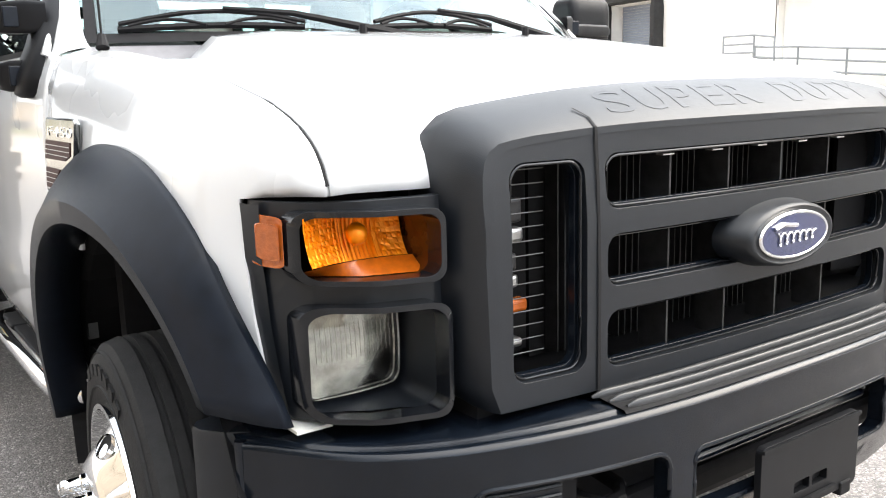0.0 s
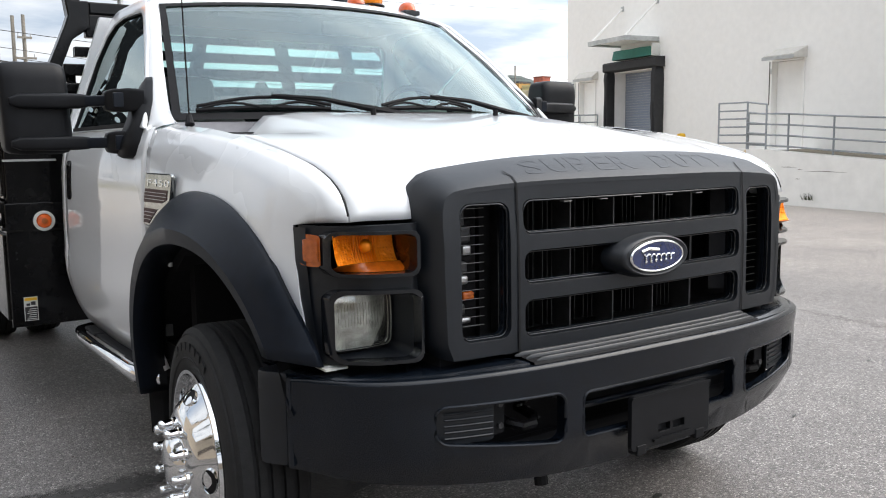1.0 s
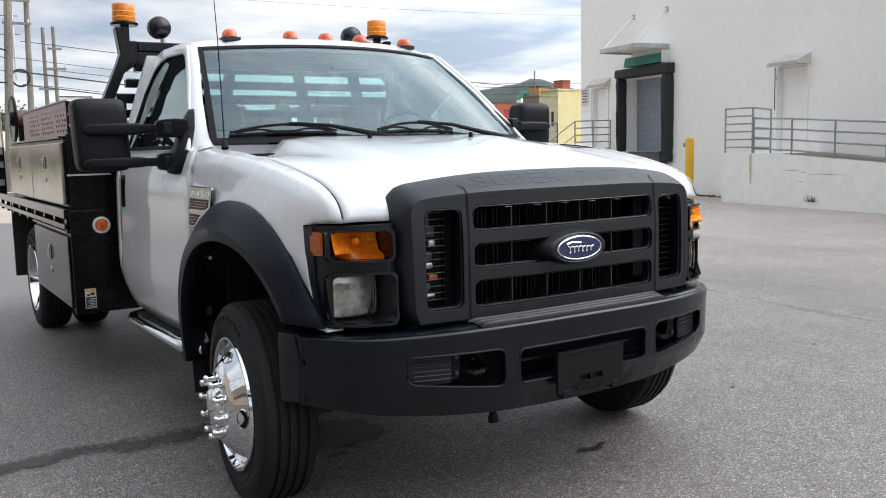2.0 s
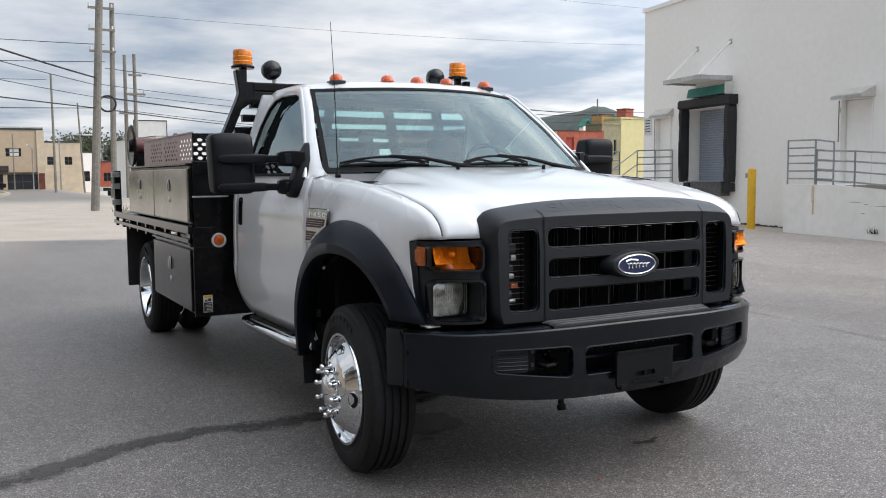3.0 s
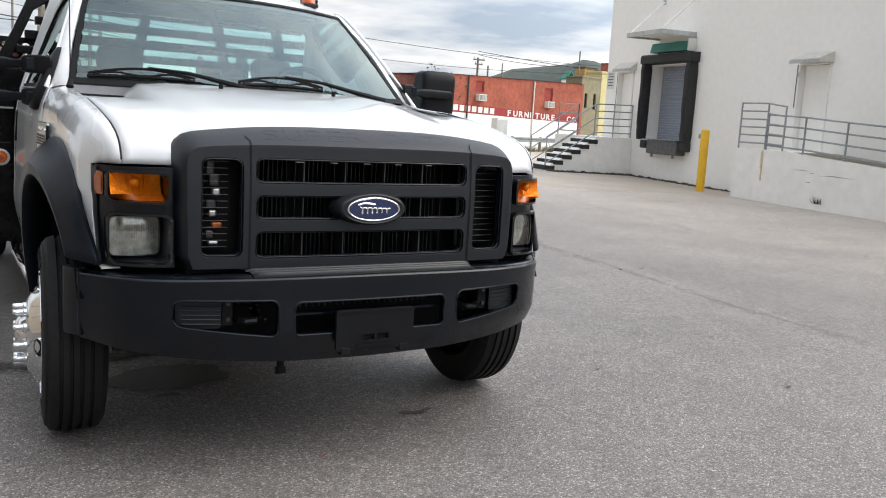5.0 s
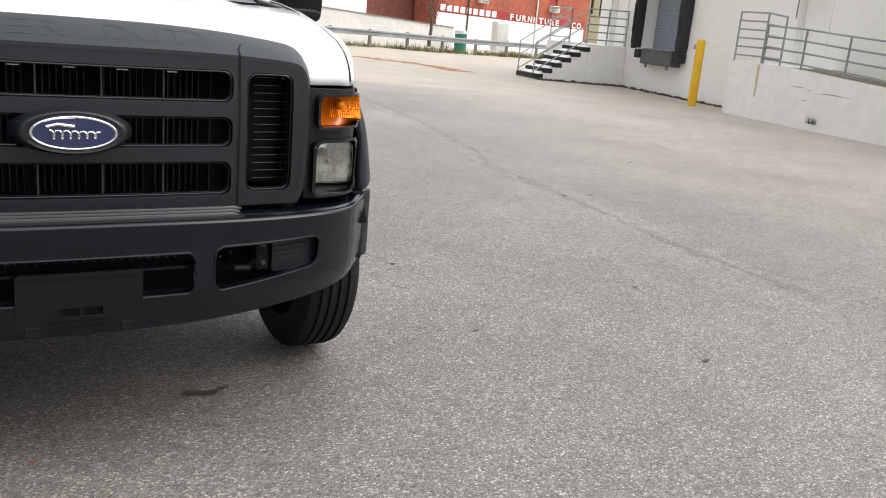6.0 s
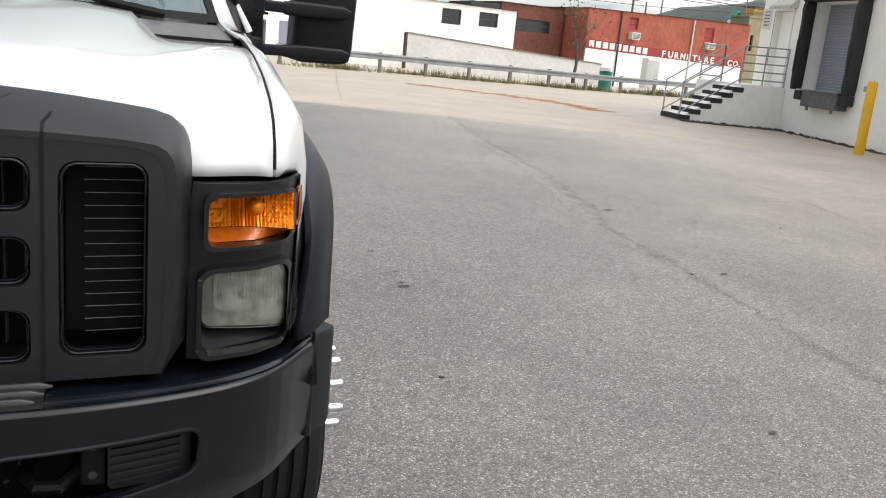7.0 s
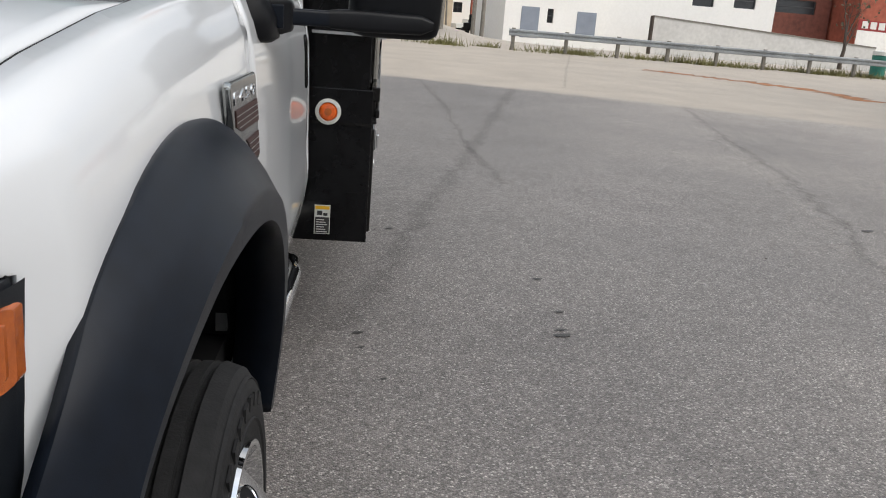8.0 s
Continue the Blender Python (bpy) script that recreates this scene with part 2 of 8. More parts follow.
def empty(name, label, category, at=(0, 0, 0), group="", kind="", rot=0.0):
    ob = new(name)
    ob.matrix_basis = pose(*at, 0, 0, rot)
    return tagged(ob, label, category, group, kind)


def box(bm, x0, x1, y0, y1, z0, z1, turn=None):
    m = Matrix.Translation(((x0 + x1) / 2, (y0 + y1) / 2, (z0 + z1) / 2)) @ Matrix.Diagonal((abs(x1 - x0), abs(y1 - y0), abs(z1 - z0), 1))
    return bmesh.ops.create_cube(bm, size=1, matrix=(turn @ m) if turn else m)["verts"]


def boxes(*args):
    bm = bmesh.new()
    for a in args:
        box(bm, *a)
    return bm


def rod(bm, a, b, r, n=10, r2=None, caps=True):
    """A round bar from a to b."""
    a, b = Vector(a), Vector(b)
    d = b - a
    m = Matrix.Translation((a + b) / 2) @ d.to_track_quat("Z", "Y").to_matrix().to_4x4()
    return bmesh.ops.create_cone(bm, cap_ends=caps, segments=n, radius1=r, radius2=r if r2 is None else r2, depth=d.length, matrix=m)["verts"]


def tube(bm, pts, r, n=8):
    """A bent round bar through pts."""
    pts = [Vector(p) for p in pts]
    rings = []
    for i, p in enumerate(pts):
        d = (pts[min(i + 1, len(pts) - 1)] - pts[max(i - 1, 0)]).normalized()
        q = d.to_track_quat("Z", "Y")
        rr = r[i] if isinstance(r, (list, tuple)) else r
        rings.append([bm.verts.new(p + q @ Vector((rr * math.cos(2 * math.pi * k / n), rr * math.sin(2 * math.pi * k / n), 0))) for k in range(n)])
    for a, b in zip(rings, rings[1:]):
        for k in range(n):
            bm.faces.new((a[k], a[(k + 1) % n], b[(k + 1) % n], b[k]))
    bm.faces.new(rings[0][::-1])
    bm.faces.new(rings[-1])
    return bm


def skin(bm, rows, closed=False, cap=False):
    """Faces between rows of points, all of one length."""
    vs = [[bm.verts.new(p) for p in r] for r in rows]
    n = len(rows[0])
    for a, b in zip(vs, vs[1:]):
        for k in range(n if closed else n - 1):
            q = (a[k], a[(k + 1) % n], b[(k + 1) % n], b[k])
            if len({tuple(v.co) for v in q}) > 2:
                bm.faces.new(q)
    if cap:
        bm.faces.new(vs[0][::-1])
        bm.faces.new(vs[-1])
    return vs


def lathe(bm, profile, axis_at, n=48, axis="x", flip=1):
    """Turn (along, radius) pairs round an axis through axis_at."""
    c = Vector(axis_at)
    rows = []
    for k in range(n + 1):
        a = 2 * math.pi * k / n
        row = []
        for u, r in profile:
            if axis == "x":
                row.append(c + Vector((flip * u, r * math.cos(a), r * math.sin(a))))
            elif axis == "y":
                row.append(c + Vector((r * math.cos(a), u, r * math.sin(a))))
            else:
                row.append(c + Vector((r * math.cos(a), r * math.sin(a), u)))
        rows.append(row)
    skin(bm, rows)
    bmesh.ops.remove_doubles(bm, verts=bm.verts[:], dist=1e-5)
    return bm


def rrect(x0, x1, z0, z1, r, n=4):
    """A rectangle with rounded corners, as (x, z) pairs."""
    out = []
    for cx, cz, a0 in ((x1 - r, z1 - r, 0), (x0 + r, z1 - r, 90), (x0 + r, z0 + r, 180), (x1 - r, z0 + r, 270)):
        for k in range(n + 1):
            a = radians(a0 + 90 * k / n)
            out.append((cx + r * math.cos(a), cz + r * math.sin(a)))
    return out


def plate(outline, holes=(), depth=0.02, cut_x=(), cut_z=(), bend=None):
    """A sheet in x and z with real holes through it, depth thick along y; cut along the lines given, so that bend(point) can curve it."""
    bm = bmesh.new()
    for loop in (outline, *holes):
        vs = [bm.verts.new((x, 0, z)) for x, z in loop]
        for a, b in zip(vs, vs[1:] + vs[:1]):
            bm.edges.new((a, b))
    bmesh.ops.triangle_fill(bm, use_beauty=True, use_dissolve=False, edges=bm.edges[:])
    for x in cut_x:
        bmesh.ops.bisect_plane(bm, geom=bm.verts[:] + bm.edges[:] + bm.faces[:], plane_co=(x, 0, 0), plane_no=(1, 0, 0))
    for z in cut_z:
        bmesh.ops.bisect_plane(bm, geom=bm.verts[:] + bm.edges[:] + bm.faces[:], plane_co=(0, 0, z), plane_no=(0, 0, 1))
    bmesh.ops.recalc_face_normals(bm, faces=bm.faces[:])
    if bm.faces and bm.faces[:][0].normal.y > 0:
        bmesh.ops.reverse_faces(bm, faces=bm.faces[:])
    if depth:
        ex = bmesh.ops.extrude_face_region(bm, geom=bm.faces[:])
        for v in ex["geom"]:
            if isinstance(v, bmesh.types.BMVert):
                v.co.y += depth
        bmesh.ops.recalc_face_normals(bm, faces=bm.faces[:])
    if bend:
        for v in bm.verts:
            v.co = Vector(bend(v.co))
    return bm


def flip_x(bm):
    for v in bm.verts:
        v.co.x = -v.co.x
    bmesh.ops.reverse_faces(bm, faces=bm.faces[:])
    return bm


def lerp(a, b, t):
    return a + (b - a) * t


def ramp_at(x, pairs):
    """Straight steps through (x, value) pairs."""
    if x <= pairs[0][0]:
        return pairs[0][1]
    for (x0, v0), (x1, v1) in zip(pairs, pairs[1:]):
        if x <= x1:
            return lerp(v0, v1, (x - x0) / (x1 - x0))
    return pairs[-1][1]


def eased(x, pairs, d):
    """Steps through (x, value) pairs with the corners rounded off over a width d."""
    return sum(ramp_at(x + d * k / 3, pairs) for k in range(-3, 4)) / 7


def text_mesh(words, size, depth=0.0, spacing=1.0, bold=0.0):
    """Letters of the built-in font as a mesh, in x and y, from the origin; returns a bmesh and its width."""
    cu = bpy.data.curves.new("letters", "FONT")
    cu.body, cu.size, cu.extrude, cu.space_character = words, size, depth, spacing
    cu.resolution_u = 3
    cu.offset = bold
    ob = bpy.data.objects.new("letters", cu)
    scene.collection.objects.link(ob)
    bpy.context.view_layer.update()
    me = bpy.data.meshes.new_from_object(ob.evaluated_get(bpy.context.evaluated_depsgraph_get()))
    bm = bmesh.new()
    bm.from_mesh(me)
    bpy.data.objects.remove(ob)
    bpy.data.meshes.remove(me)
    w = max((v.co.x for v in bm.verts), default=0)
    return bm, w


def soft(v, a):
    return math.log1p(math.exp(max(-40, min(40, v / a)))) * a


def smooth01(v):
    v = max(0.0, min(1.0, v))
    return v * v * (3 - 2 * v)


def ground_z(x, y):
    """The yard falls a little towards the warehouse, rises towards the street and drops behind the guard rail."""
    z = -0.0135 * soft(min(x, 20) - 3, 1.5) + 0.012 * soft(min(y, 45) - 10, 2)
    return z - 1.15 * smooth01((x - 4) / 6) * smooth01((y - 34 - 0.14 * (x - 13)) / 14)

# ---- the yard ----
def ground_mat():
    m = bpy.data.materials.new("worn_asphalt_and_concrete")
    m.use_nodes = True
    n, l = m.node_tree.nodes, m.node_tree.links
    b = n["Principled BSDF"]
    co = n.new("ShaderNodeTexCoord")

    def noise_(scale, detail=3, rough=0.5):
        t = n.new("ShaderNodeTexNoise")
        t.inputs["Scale"].default_value, t.inputs["Detail"].default_value, t.inputs["Roughness"].default_value = scale, detail, rough
        l.new(co.outputs["Object"], t.inputs["Vector"])
        return t

    def ramp(src, stops):
        r = n.new("ShaderNodeValToRGB")
        r.color_ramp.elements[0].position, r.color_ramp.elements[0].color = stops[0][0], (*stops[0][1], 1)
        r.color_ramp.elements[1].position, r.color_ramp.elements[1].color = stops[-1][0], (*stops[-1][1], 1)
        for p, c in stops[1:-1]:
            e = r.color_ramp.elements.new(p)
            e.color = (*c, 1)
        l.new(src, r.inputs[0])
        return r

    def mix(kind, fac, a, c):
        x = n.new("ShaderNodeMixRGB")
        x.blend_type = kind
        for sock, val in ((x.inputs[0], fac), (x.inputs[1], a), (x.inputs[2], c)):
            if isinstance(val, (int, float)):
                sock.default_value = val
            elif isinstance(val, tuple):
                sock.default_value = (*val, 1)
            else:
                l.new(val, sock)
        return x.outputs[0]

    v = n.new("ShaderNodeTexVoronoi"); v.inputs["Scale"].default_value = 150
    l.new(co.outputs["Object"], v.inputs["Vector"])
    vs = n.new("ShaderNodeSeparateColor"); l.new(v.outputs["Color"], vs.inputs[0])
    stones = ramp(vs.outputs[0], [(0.0, (0.105, 0.096, 0.091)), (0.3, (0.170, 0.156, 0.147)), (0.70, (0.236, 0.217, 0.204)), (0.90, (0.315, 0.291, 0.274)), (1.0, (0.56, 0.52, 0.49))])
    binder = ramp(v.outputs["Distance"], [(0.25, (1, 1, 1)), (0.75, (0.45, 0.45, 0.45))])
    asphalt = mix("MULTIPLY", 0.65, stones.outputs[0], binder.outputs[0])
    # coarser aggregate worn clean here and there
    v2 = n.new("ShaderNodeTexVoronoi"); v2.inputs["Scale"].default_value = 78
    l.new(co.outputs["Object"], v2.inputs["Vector"])
    vs2 = n.new("ShaderNodeSeparateColor"); l.new(v2.outputs["Color"], vs2.inputs[0])
    coarse_ = ramp(vs2.outputs[1], [(0.0, (0.74, 0.74, 0.74)), (0.25, (0.95, 0.95, 0.95)), (0.8, (1.03, 1.03, 1.03)), (1.0, (1.32, 1.31, 1.29))])
    asphalt = mix("MULTIPLY", 0.6, asphalt, coarse_.outputs[0])
    big = ramp(noise_(0.55, 6, 0.6).outputs["Fac"], [(0.33, (0.88, 0.88, 0.88)), (0.52, (1.02, 1.017, 1.012)), (0.68, (1.11, 1.105, 1.095))])
    asphalt = mix("MULTIPLY", 1.0, asphalt, big.outputs[0])
    mid = ramp(noise_(3.5, 5, 0.65).outputs["Fac"], [(0.34, (0.92, 0.92, 0.92)), (0.64, (1.06, 1.06, 1.06))])
    asphalt = mix("MULTIPLY", 0.8, asphalt, mid.outputs[0])
    patch = ramp(noise_(17, 4, 0.7).outputs["Fac"], [(0.32, (0.84, 0.84, 0.84)), (0.5, (1.0, 1.0, 1.0)), (0.68, (1.13, 1.13, 1.13))])
    asphalt = mix("MULTIPLY", 0.8, asphalt, patch.outputs[0])
    # shade painted into the colour: asphalt darker to the left, where the sky is dimmer
    side_shade = n.new("ShaderNodeMapRange"); side_shade.interpolation_type = "SMOOTHSTEP"
    for key, val in (("From Min", -4.5), ("From Max", 0.6), ("To Min", 0.74), ("To Max", 1.0)):
        side_shade.inputs[key].default_value = val
    lx = n.new("ShaderNodeSeparateXYZ"); l.new(co.outputs["Object"], lx.inputs[0])
    wb = n.new("ShaderNodeMath"); wb.operation = "MULTIPLY_ADD"; wb.inputs[1].default_value = 4.0
    l.new(noise_(0.35, 4).outputs["Fac"], wb.inputs[0]); l.new(lx.outputs["X"], wb.inputs[2])
    off = n.new("ShaderNodeMath"); off.operation = "SUBTRACT"; off.inputs[1].default_value = 2.0
    l.new(wb.outputs[0], off.inputs[0]); l.new(off.outputs[0], side_shade.inputs[0])
    asphalt = mix("MULTIPLY", 1.0, asphalt, side_shade.outputs[0])
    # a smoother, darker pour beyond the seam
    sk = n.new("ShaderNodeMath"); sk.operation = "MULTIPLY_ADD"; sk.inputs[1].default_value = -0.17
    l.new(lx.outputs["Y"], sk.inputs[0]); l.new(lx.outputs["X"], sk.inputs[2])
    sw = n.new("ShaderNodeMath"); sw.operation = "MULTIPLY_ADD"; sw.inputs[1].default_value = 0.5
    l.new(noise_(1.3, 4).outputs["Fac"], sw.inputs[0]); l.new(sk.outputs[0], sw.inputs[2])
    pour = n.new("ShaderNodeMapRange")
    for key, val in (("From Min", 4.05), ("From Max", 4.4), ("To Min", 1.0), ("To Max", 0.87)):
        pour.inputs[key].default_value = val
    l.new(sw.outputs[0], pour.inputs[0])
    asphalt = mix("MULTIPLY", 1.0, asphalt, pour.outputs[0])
    # paler, warmer asphalt towards the warehouse, with grazing sheen painted into its colour
    pale_sheen = n.new("ShaderNodeMapRange"); pale_sheen.interpolation_type = "SMOOTHSTEP"
    for key, val in (("From Min", 2.0), ("From Max", 13.0), ("To Min", 0.0), ("To Max", 1.0)):
        pale_sheen.inputs[key].default_value = val
    l.new(off.outputs[0], pale_sheen.inputs[0])
    asphalt = mix("MIX", pale_sheen.outputs[0], asphalt, mix("MULTIPLY", 1.0, asphalt, (2.65, 2.55, 2.40)))
    conc = ramp(noise_(0.8, 7, 0.6).outputs["Fac"], [(0.25, (0.37, 0.318, 0.262)), (0.55, (0.45, 0.390, 0.322)), (0.75, (0.50, 0.435, 0.36))])
    grit = ramp(noise_(60, 3, 0.6).outputs["Fac"], [(0.3, (0.82, 0.82, 0.82)), (0.7, (1.1, 1.1, 1.1))])
    concrete = mix("MULTIPLY", 1.0, conc.outputs[0], grit.outputs[0])
    # the slab begins behind a slanting joint
    sep = n.new("ShaderNodeSeparateXYZ"); l.new(co.outputs["Object"], sep.inputs[0])
    ma = n.new("ShaderNodeMath"); ma.operation = "MULTIPLY_ADD"; ma.inputs[1].default_value = 0.29
    l.new(sep.outputs["X"], ma.inputs[0]); l.new(sep.outputs["Y"], ma.inputs[2])
    wob = n.new("ShaderNodeMath"); wob.operation = "MULTIPLY_ADD"; wob.inputs[1].default_value = 0.5
    l.new(noise_(2.5, 3).outputs["Fac"], wob.inputs[0]); l.new(ma.outputs[0], wob.inputs[2])
    st = n.new("ShaderNodeMapRange"); st.inputs["From Min"].default_value = 16.25; st.inputs["From Max"].default_value = 16.7
    l.new(wob.outputs[0], st.inputs[0])
    # beside the truck the slab's colour fades gradually into the asphalt
    out_, west = n.new("ShaderNodeMapRange"), n.new("ShaderNodeMapRange")
    for node, src, a, c, top_ in ((out_, wob.outputs[0], 8.5, 17.5, 0.8), (west, sep.outputs["X"], -0.5, -3.5, 1.0)):
        node.interpolation_type = "SMOOTHSTEP"
        node.inputs["From Min"].default_value, node.inputs["From Max"].default_value, node.inputs["To Max"].default_value = a, c, top_
        l.new(src, node.inputs[0])
    spill = n.new("ShaderNodeMath"); spill.operation = "MULTIPLY"
    l.new(out_.outputs[0], spill.inputs[0]); l.new(west.outputs[0], spill.inputs[1])
    slab = n.new("ShaderNodeMath"); slab.operation = "MAXIMUM"
    l.new(st.outputs[0], slab.inputs[0]); l.new(spill.outputs[0], slab.inputs[1])
    # worn tarmac of the street beyond the apron
    tarmac = ramp(noise_(0.6, 6, 0.6).outputs["Fac"], [(0.3, (0.165, 0.147, 0.126)), (0.7, (0.24, 0.214, 0.182))])
    deep, side = n.new("ShaderNodeMapRange"), n.new("ShaderNodeMapRange")
    for node, axis, a, c in ((deep, "Y", 33.0, 41.0), (side, "X", 5.5, 2.5)):
        node.interpolation_type = "SMOOTHSTEP"
        node.inputs["From Min"].default_value, node.inputs["From Max"].default_value = a, c
        l.new(sep.outputs[axis], node.inputs[0])
    both = n.new("ShaderNodeMath"); both.operation = "MULTIPLY"
    l.new(deep.outputs[0], both.inputs[0]); l.new(side.outputs[0], both.inputs[1])
    paved = mix("MIX", slab.outputs[0], asphalt, concrete)
    l.new(mix("MIX", both.outputs[0], paved, mix("MULTIPLY", 1.0, tarmac.outputs[0], grit.outputs[0])), b.inputs["Base Color"])
    b.inputs["Roughness"].default_value = 0.55
    bp = n.new("ShaderNodeBump"); bp.inputs["Strength"].default_value = 0.55; bp.inputs["Distance"].default_value = 0.008
    l.new(v.outputs["Distance"], bp.inputs["Height"]); bp.invert = True
    l.new(bp.outputs[0], b.inputs["Normal"])
    return m


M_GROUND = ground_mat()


def soft_mark(name, base, cover=0.8, patchy=2.5, grain=55.0, rough=0.8):
    """A stain that soaks into the ground: thickest along its middle, patchy, and thinning out towards its edges."""
    m = mat(name, base, rough, var=0.3, fine=40, coarse=3)
    n, l = m.node_tree.nodes, m.node_tree.links
    uv = n.new("ShaderNodeUVMap"); uv.uv_map = "across"
    sep = n.new("ShaderNodeSeparateXYZ"); l.new(uv.outputs[0], sep.inputs[0])
    co = n.new("ShaderNodeTexCoord")
    edge = n.new("ShaderNodeMath"); edge.operation = "PINGPONG"; edge.inputs[1].default_value = 0.5
    l.new(sep.outputs["Y"], edge.inputs[0])
    total = edge.outputs[0]
    for scale, weight in ((patchy, 0.9), (grain, 0.55), (grain * 0.22, 0.5)):
        t = n.new("ShaderNodeTexNoise"); t.inputs["Scale"].default_value, t.inputs["Detail"].default_value = scale, 4
        l.new(co.outputs["Object"], t.inputs["Vector"])
        w = n.new("ShaderNodeMath"); w.operation = "MULTIPLY_ADD"; w.inputs[1].default_value = weight
        c = n.new("ShaderNodeMath"); c.operation = "SUBTRACT"; c.inputs[1].default_value = 0.5
        l.new(t.outputs["Fac"], c.inputs[0]); l.new(c.outputs[0], w.inputs[0]); l.new(total, w.inputs[2])
        total = w.outputs[0]
    keep = n.new("ShaderNodeMapRange"); keep.interpolation_type = "SMOOTHSTEP"
    for key, val in (("From Min", 0.02), ("From Max", 0.46), ("To Min", 0.0), ("To Max", cover)):
        keep.inputs[key].default_value = val
    l.new(total, keep.inputs[0])
    fade = n.new("ShaderNodeMapRange"); fade.interpolation_type = "SMOOTHSTEP"
    fade.inputs["From Max"].default_value = 0.3
    l.new(edge.outputs[0], fade.inputs[0])
    thin = n.new("ShaderNodeMath"); thin.operation = "MULTIPLY"
    l.new(keep.outputs[0], thin.inputs[0]); l.new(fade.outputs[0], thin.inputs[1])
    l.new(thin.outputs[0], n["Principled BSDF"].inputs["Alpha"])
    return m


M_FAINT = soft_mark("faint_crack", (0.082, 0.077, 0.074), 0.14)
M_TAR = soft_mark("tar_seal", (0.054, 0.051, 0.048), 0.88, 2.5, 30.0, 0.75)
M_SEAM = soft_mark("dirty_seam", (0.10, 0.094, 0.088), 0.16, 1.6)
M_PALESEAM = soft_mark("worn_pale_seam", (0.46, 0.43, 0.40), 0.14, 1.6)
M_OIL = mat("oil_stain", (0.036, 0.034, 0.031), 0.5, var=0.5, fine=40, coarse=8, bump=0.3, bump_scale=150)
M_RUSTY = soft_mark("rust_stain", (0.40, 0.17, 0.07), 0.85, 0.5, 6.0, 0.9)


def lines_of(stops):
    out = []
    for a, b, step in stops:
        k = max(1, round((b - a) / step))
        out += [a + (b - a) * i / k for i in range(k)]
    return out + [stops[-1][1]]


bm = bmesh.new()
gx = lines_of([(-900, -100, 200), (-100, -20, 20), (-20, 40, 1.5), (40, 120, 10), (120, 900, 130)])
gy = lines_of([(-900, -100, 200), (-100, -20, 20), (-20, 60, 1.5), (60, 150, 10), (150, 1200, 150)])
skin(bm, [[(x, y, ground_z(x, y)) for x in gx] for y in gy])
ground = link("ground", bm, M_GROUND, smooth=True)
tagged(ground, "worn grey asphalt yard running into a pale concrete apron", "ground", kind="structure")


def strip(name, pts, width, material, label, lift=0.004, ragged=0.15):
    """A thin flat band on the ground along pts."""
    bm = bmesh.new()
    rows = []
    fine = []
    for a, b in zip(pts, pts[1:]):
        k = max(2, int((Vector(b) - Vector(a)).length / 0.12))
        fine += [Vector(a).lerp(Vector(b), i / k) for i in range(k)]
    fine.append(Vector(pts[-1]))
    for i, p in enumerate(fine):
        d = (fine[min(i + 1, len(fine) - 1)] - fine[max(i - 1, 0)]).normalized()
        s = Vector((-d.y, d.x)) * width * 0.5
        e0, e1 = 1 + random.uniform(-ragged, ragged), 1 + random.uniform(-ragged, ragged)
        a, b = p + s * e0, p - s * e1
        rows.append([(a.x, a.y, ground_z(*a) + lift), (b.x, b.y, ground_z(*b) + lift)])
    skin(bm, rows)
    uv = bm.loops.layers.uv.new("across")
    bm.verts.index_update()
    for face in bm.faces:
        for loop in face.loops:
            loop[uv].uv = (loop.vert.index // 2, loop.vert.index % 2)
    return tagged(link(name, bm, material), label, "ground mark", kind="structure")


def blot(name, x, y, rx, ry, material, label, turn=0.0, lift=0.005):
    bm = bmesh.new()
    n = 28
    vs = []
    ph = random.uniform(0, 50)
    for k in range(n):
        a = 2 * math.pi * k / n
        r = 1 + 0.38 * noise.noise((math.cos(a) * 1.6 + ph, math.sin(a) * 1.6, ph)) + random.uniform(-0.08, 0.08)
        u, w = rx * r * math.cos(a), ry * r * math.sin(a)
        px, py = x + u * math.cos(turn) - w * math.sin(turn), y + u * math.sin(turn) + w * math.cos(turn)
        vs.append(bm.verts.new((px, py, ground_z(px, py) + lift)))
    bm.faces.new(vs)
    return tagged(link(name, bm, material), label, "stain", kind="structure")


strip("tar_seam", [(-5.6, -0.75), (-4.3, 0.40), (-3.4, 0.98), (-2.75, 1.28), (-2.25, 1.47), (-1.98, 1.62), (-1.70, 1.74), (-1.39, 1.76), (-1.08, 1.71), (-0.90, 1.71), (-0.2, 1.78), (0.6, 1.95)], 0.29, M_TAR,
      "dark tar repair seam curving under the truck", ragged=0.3)
strip("crack", [(4.75, 16.07), (5.9, 21.5), (7.32, 27.87)], 0.11, M_FAINT, "dark joint across the concrete apron", ragged=0.5)
strip("crack", [(1.1, 3.05), (1.21, 3.42), (1.38, 4.31), (1.64, 5.59), (2.08, 7.59), (2.77, 11.08), (3.63, 15.12)], 0.24, M_FAINT, "faint wide dark seam in the asphalt beside the truck", ragged=0.4)
strip("crack", [(1.94, 15.59), (2.18, 11.75), (2.17, 8.11), (2.32, 6.5)], 0.14, M_FAINT, "faint branching seam in the asphalt", ragged=0.6)
strip("crack", [(4.0, 0.6), (4.04, 1.69), (4.17, 2.46), (4.28, 3.39), (4.42, 4.25), (4.49, 4.9), (4.83, 5.76), (5.04, 6.72), (5.36, 7.9), (5.6, 9.6), (5.75, 10.5), (6.5, 14.4)], 0.17, M_SEAM, "crooked worn seam between two pours of asphalt", ragged=0.7)
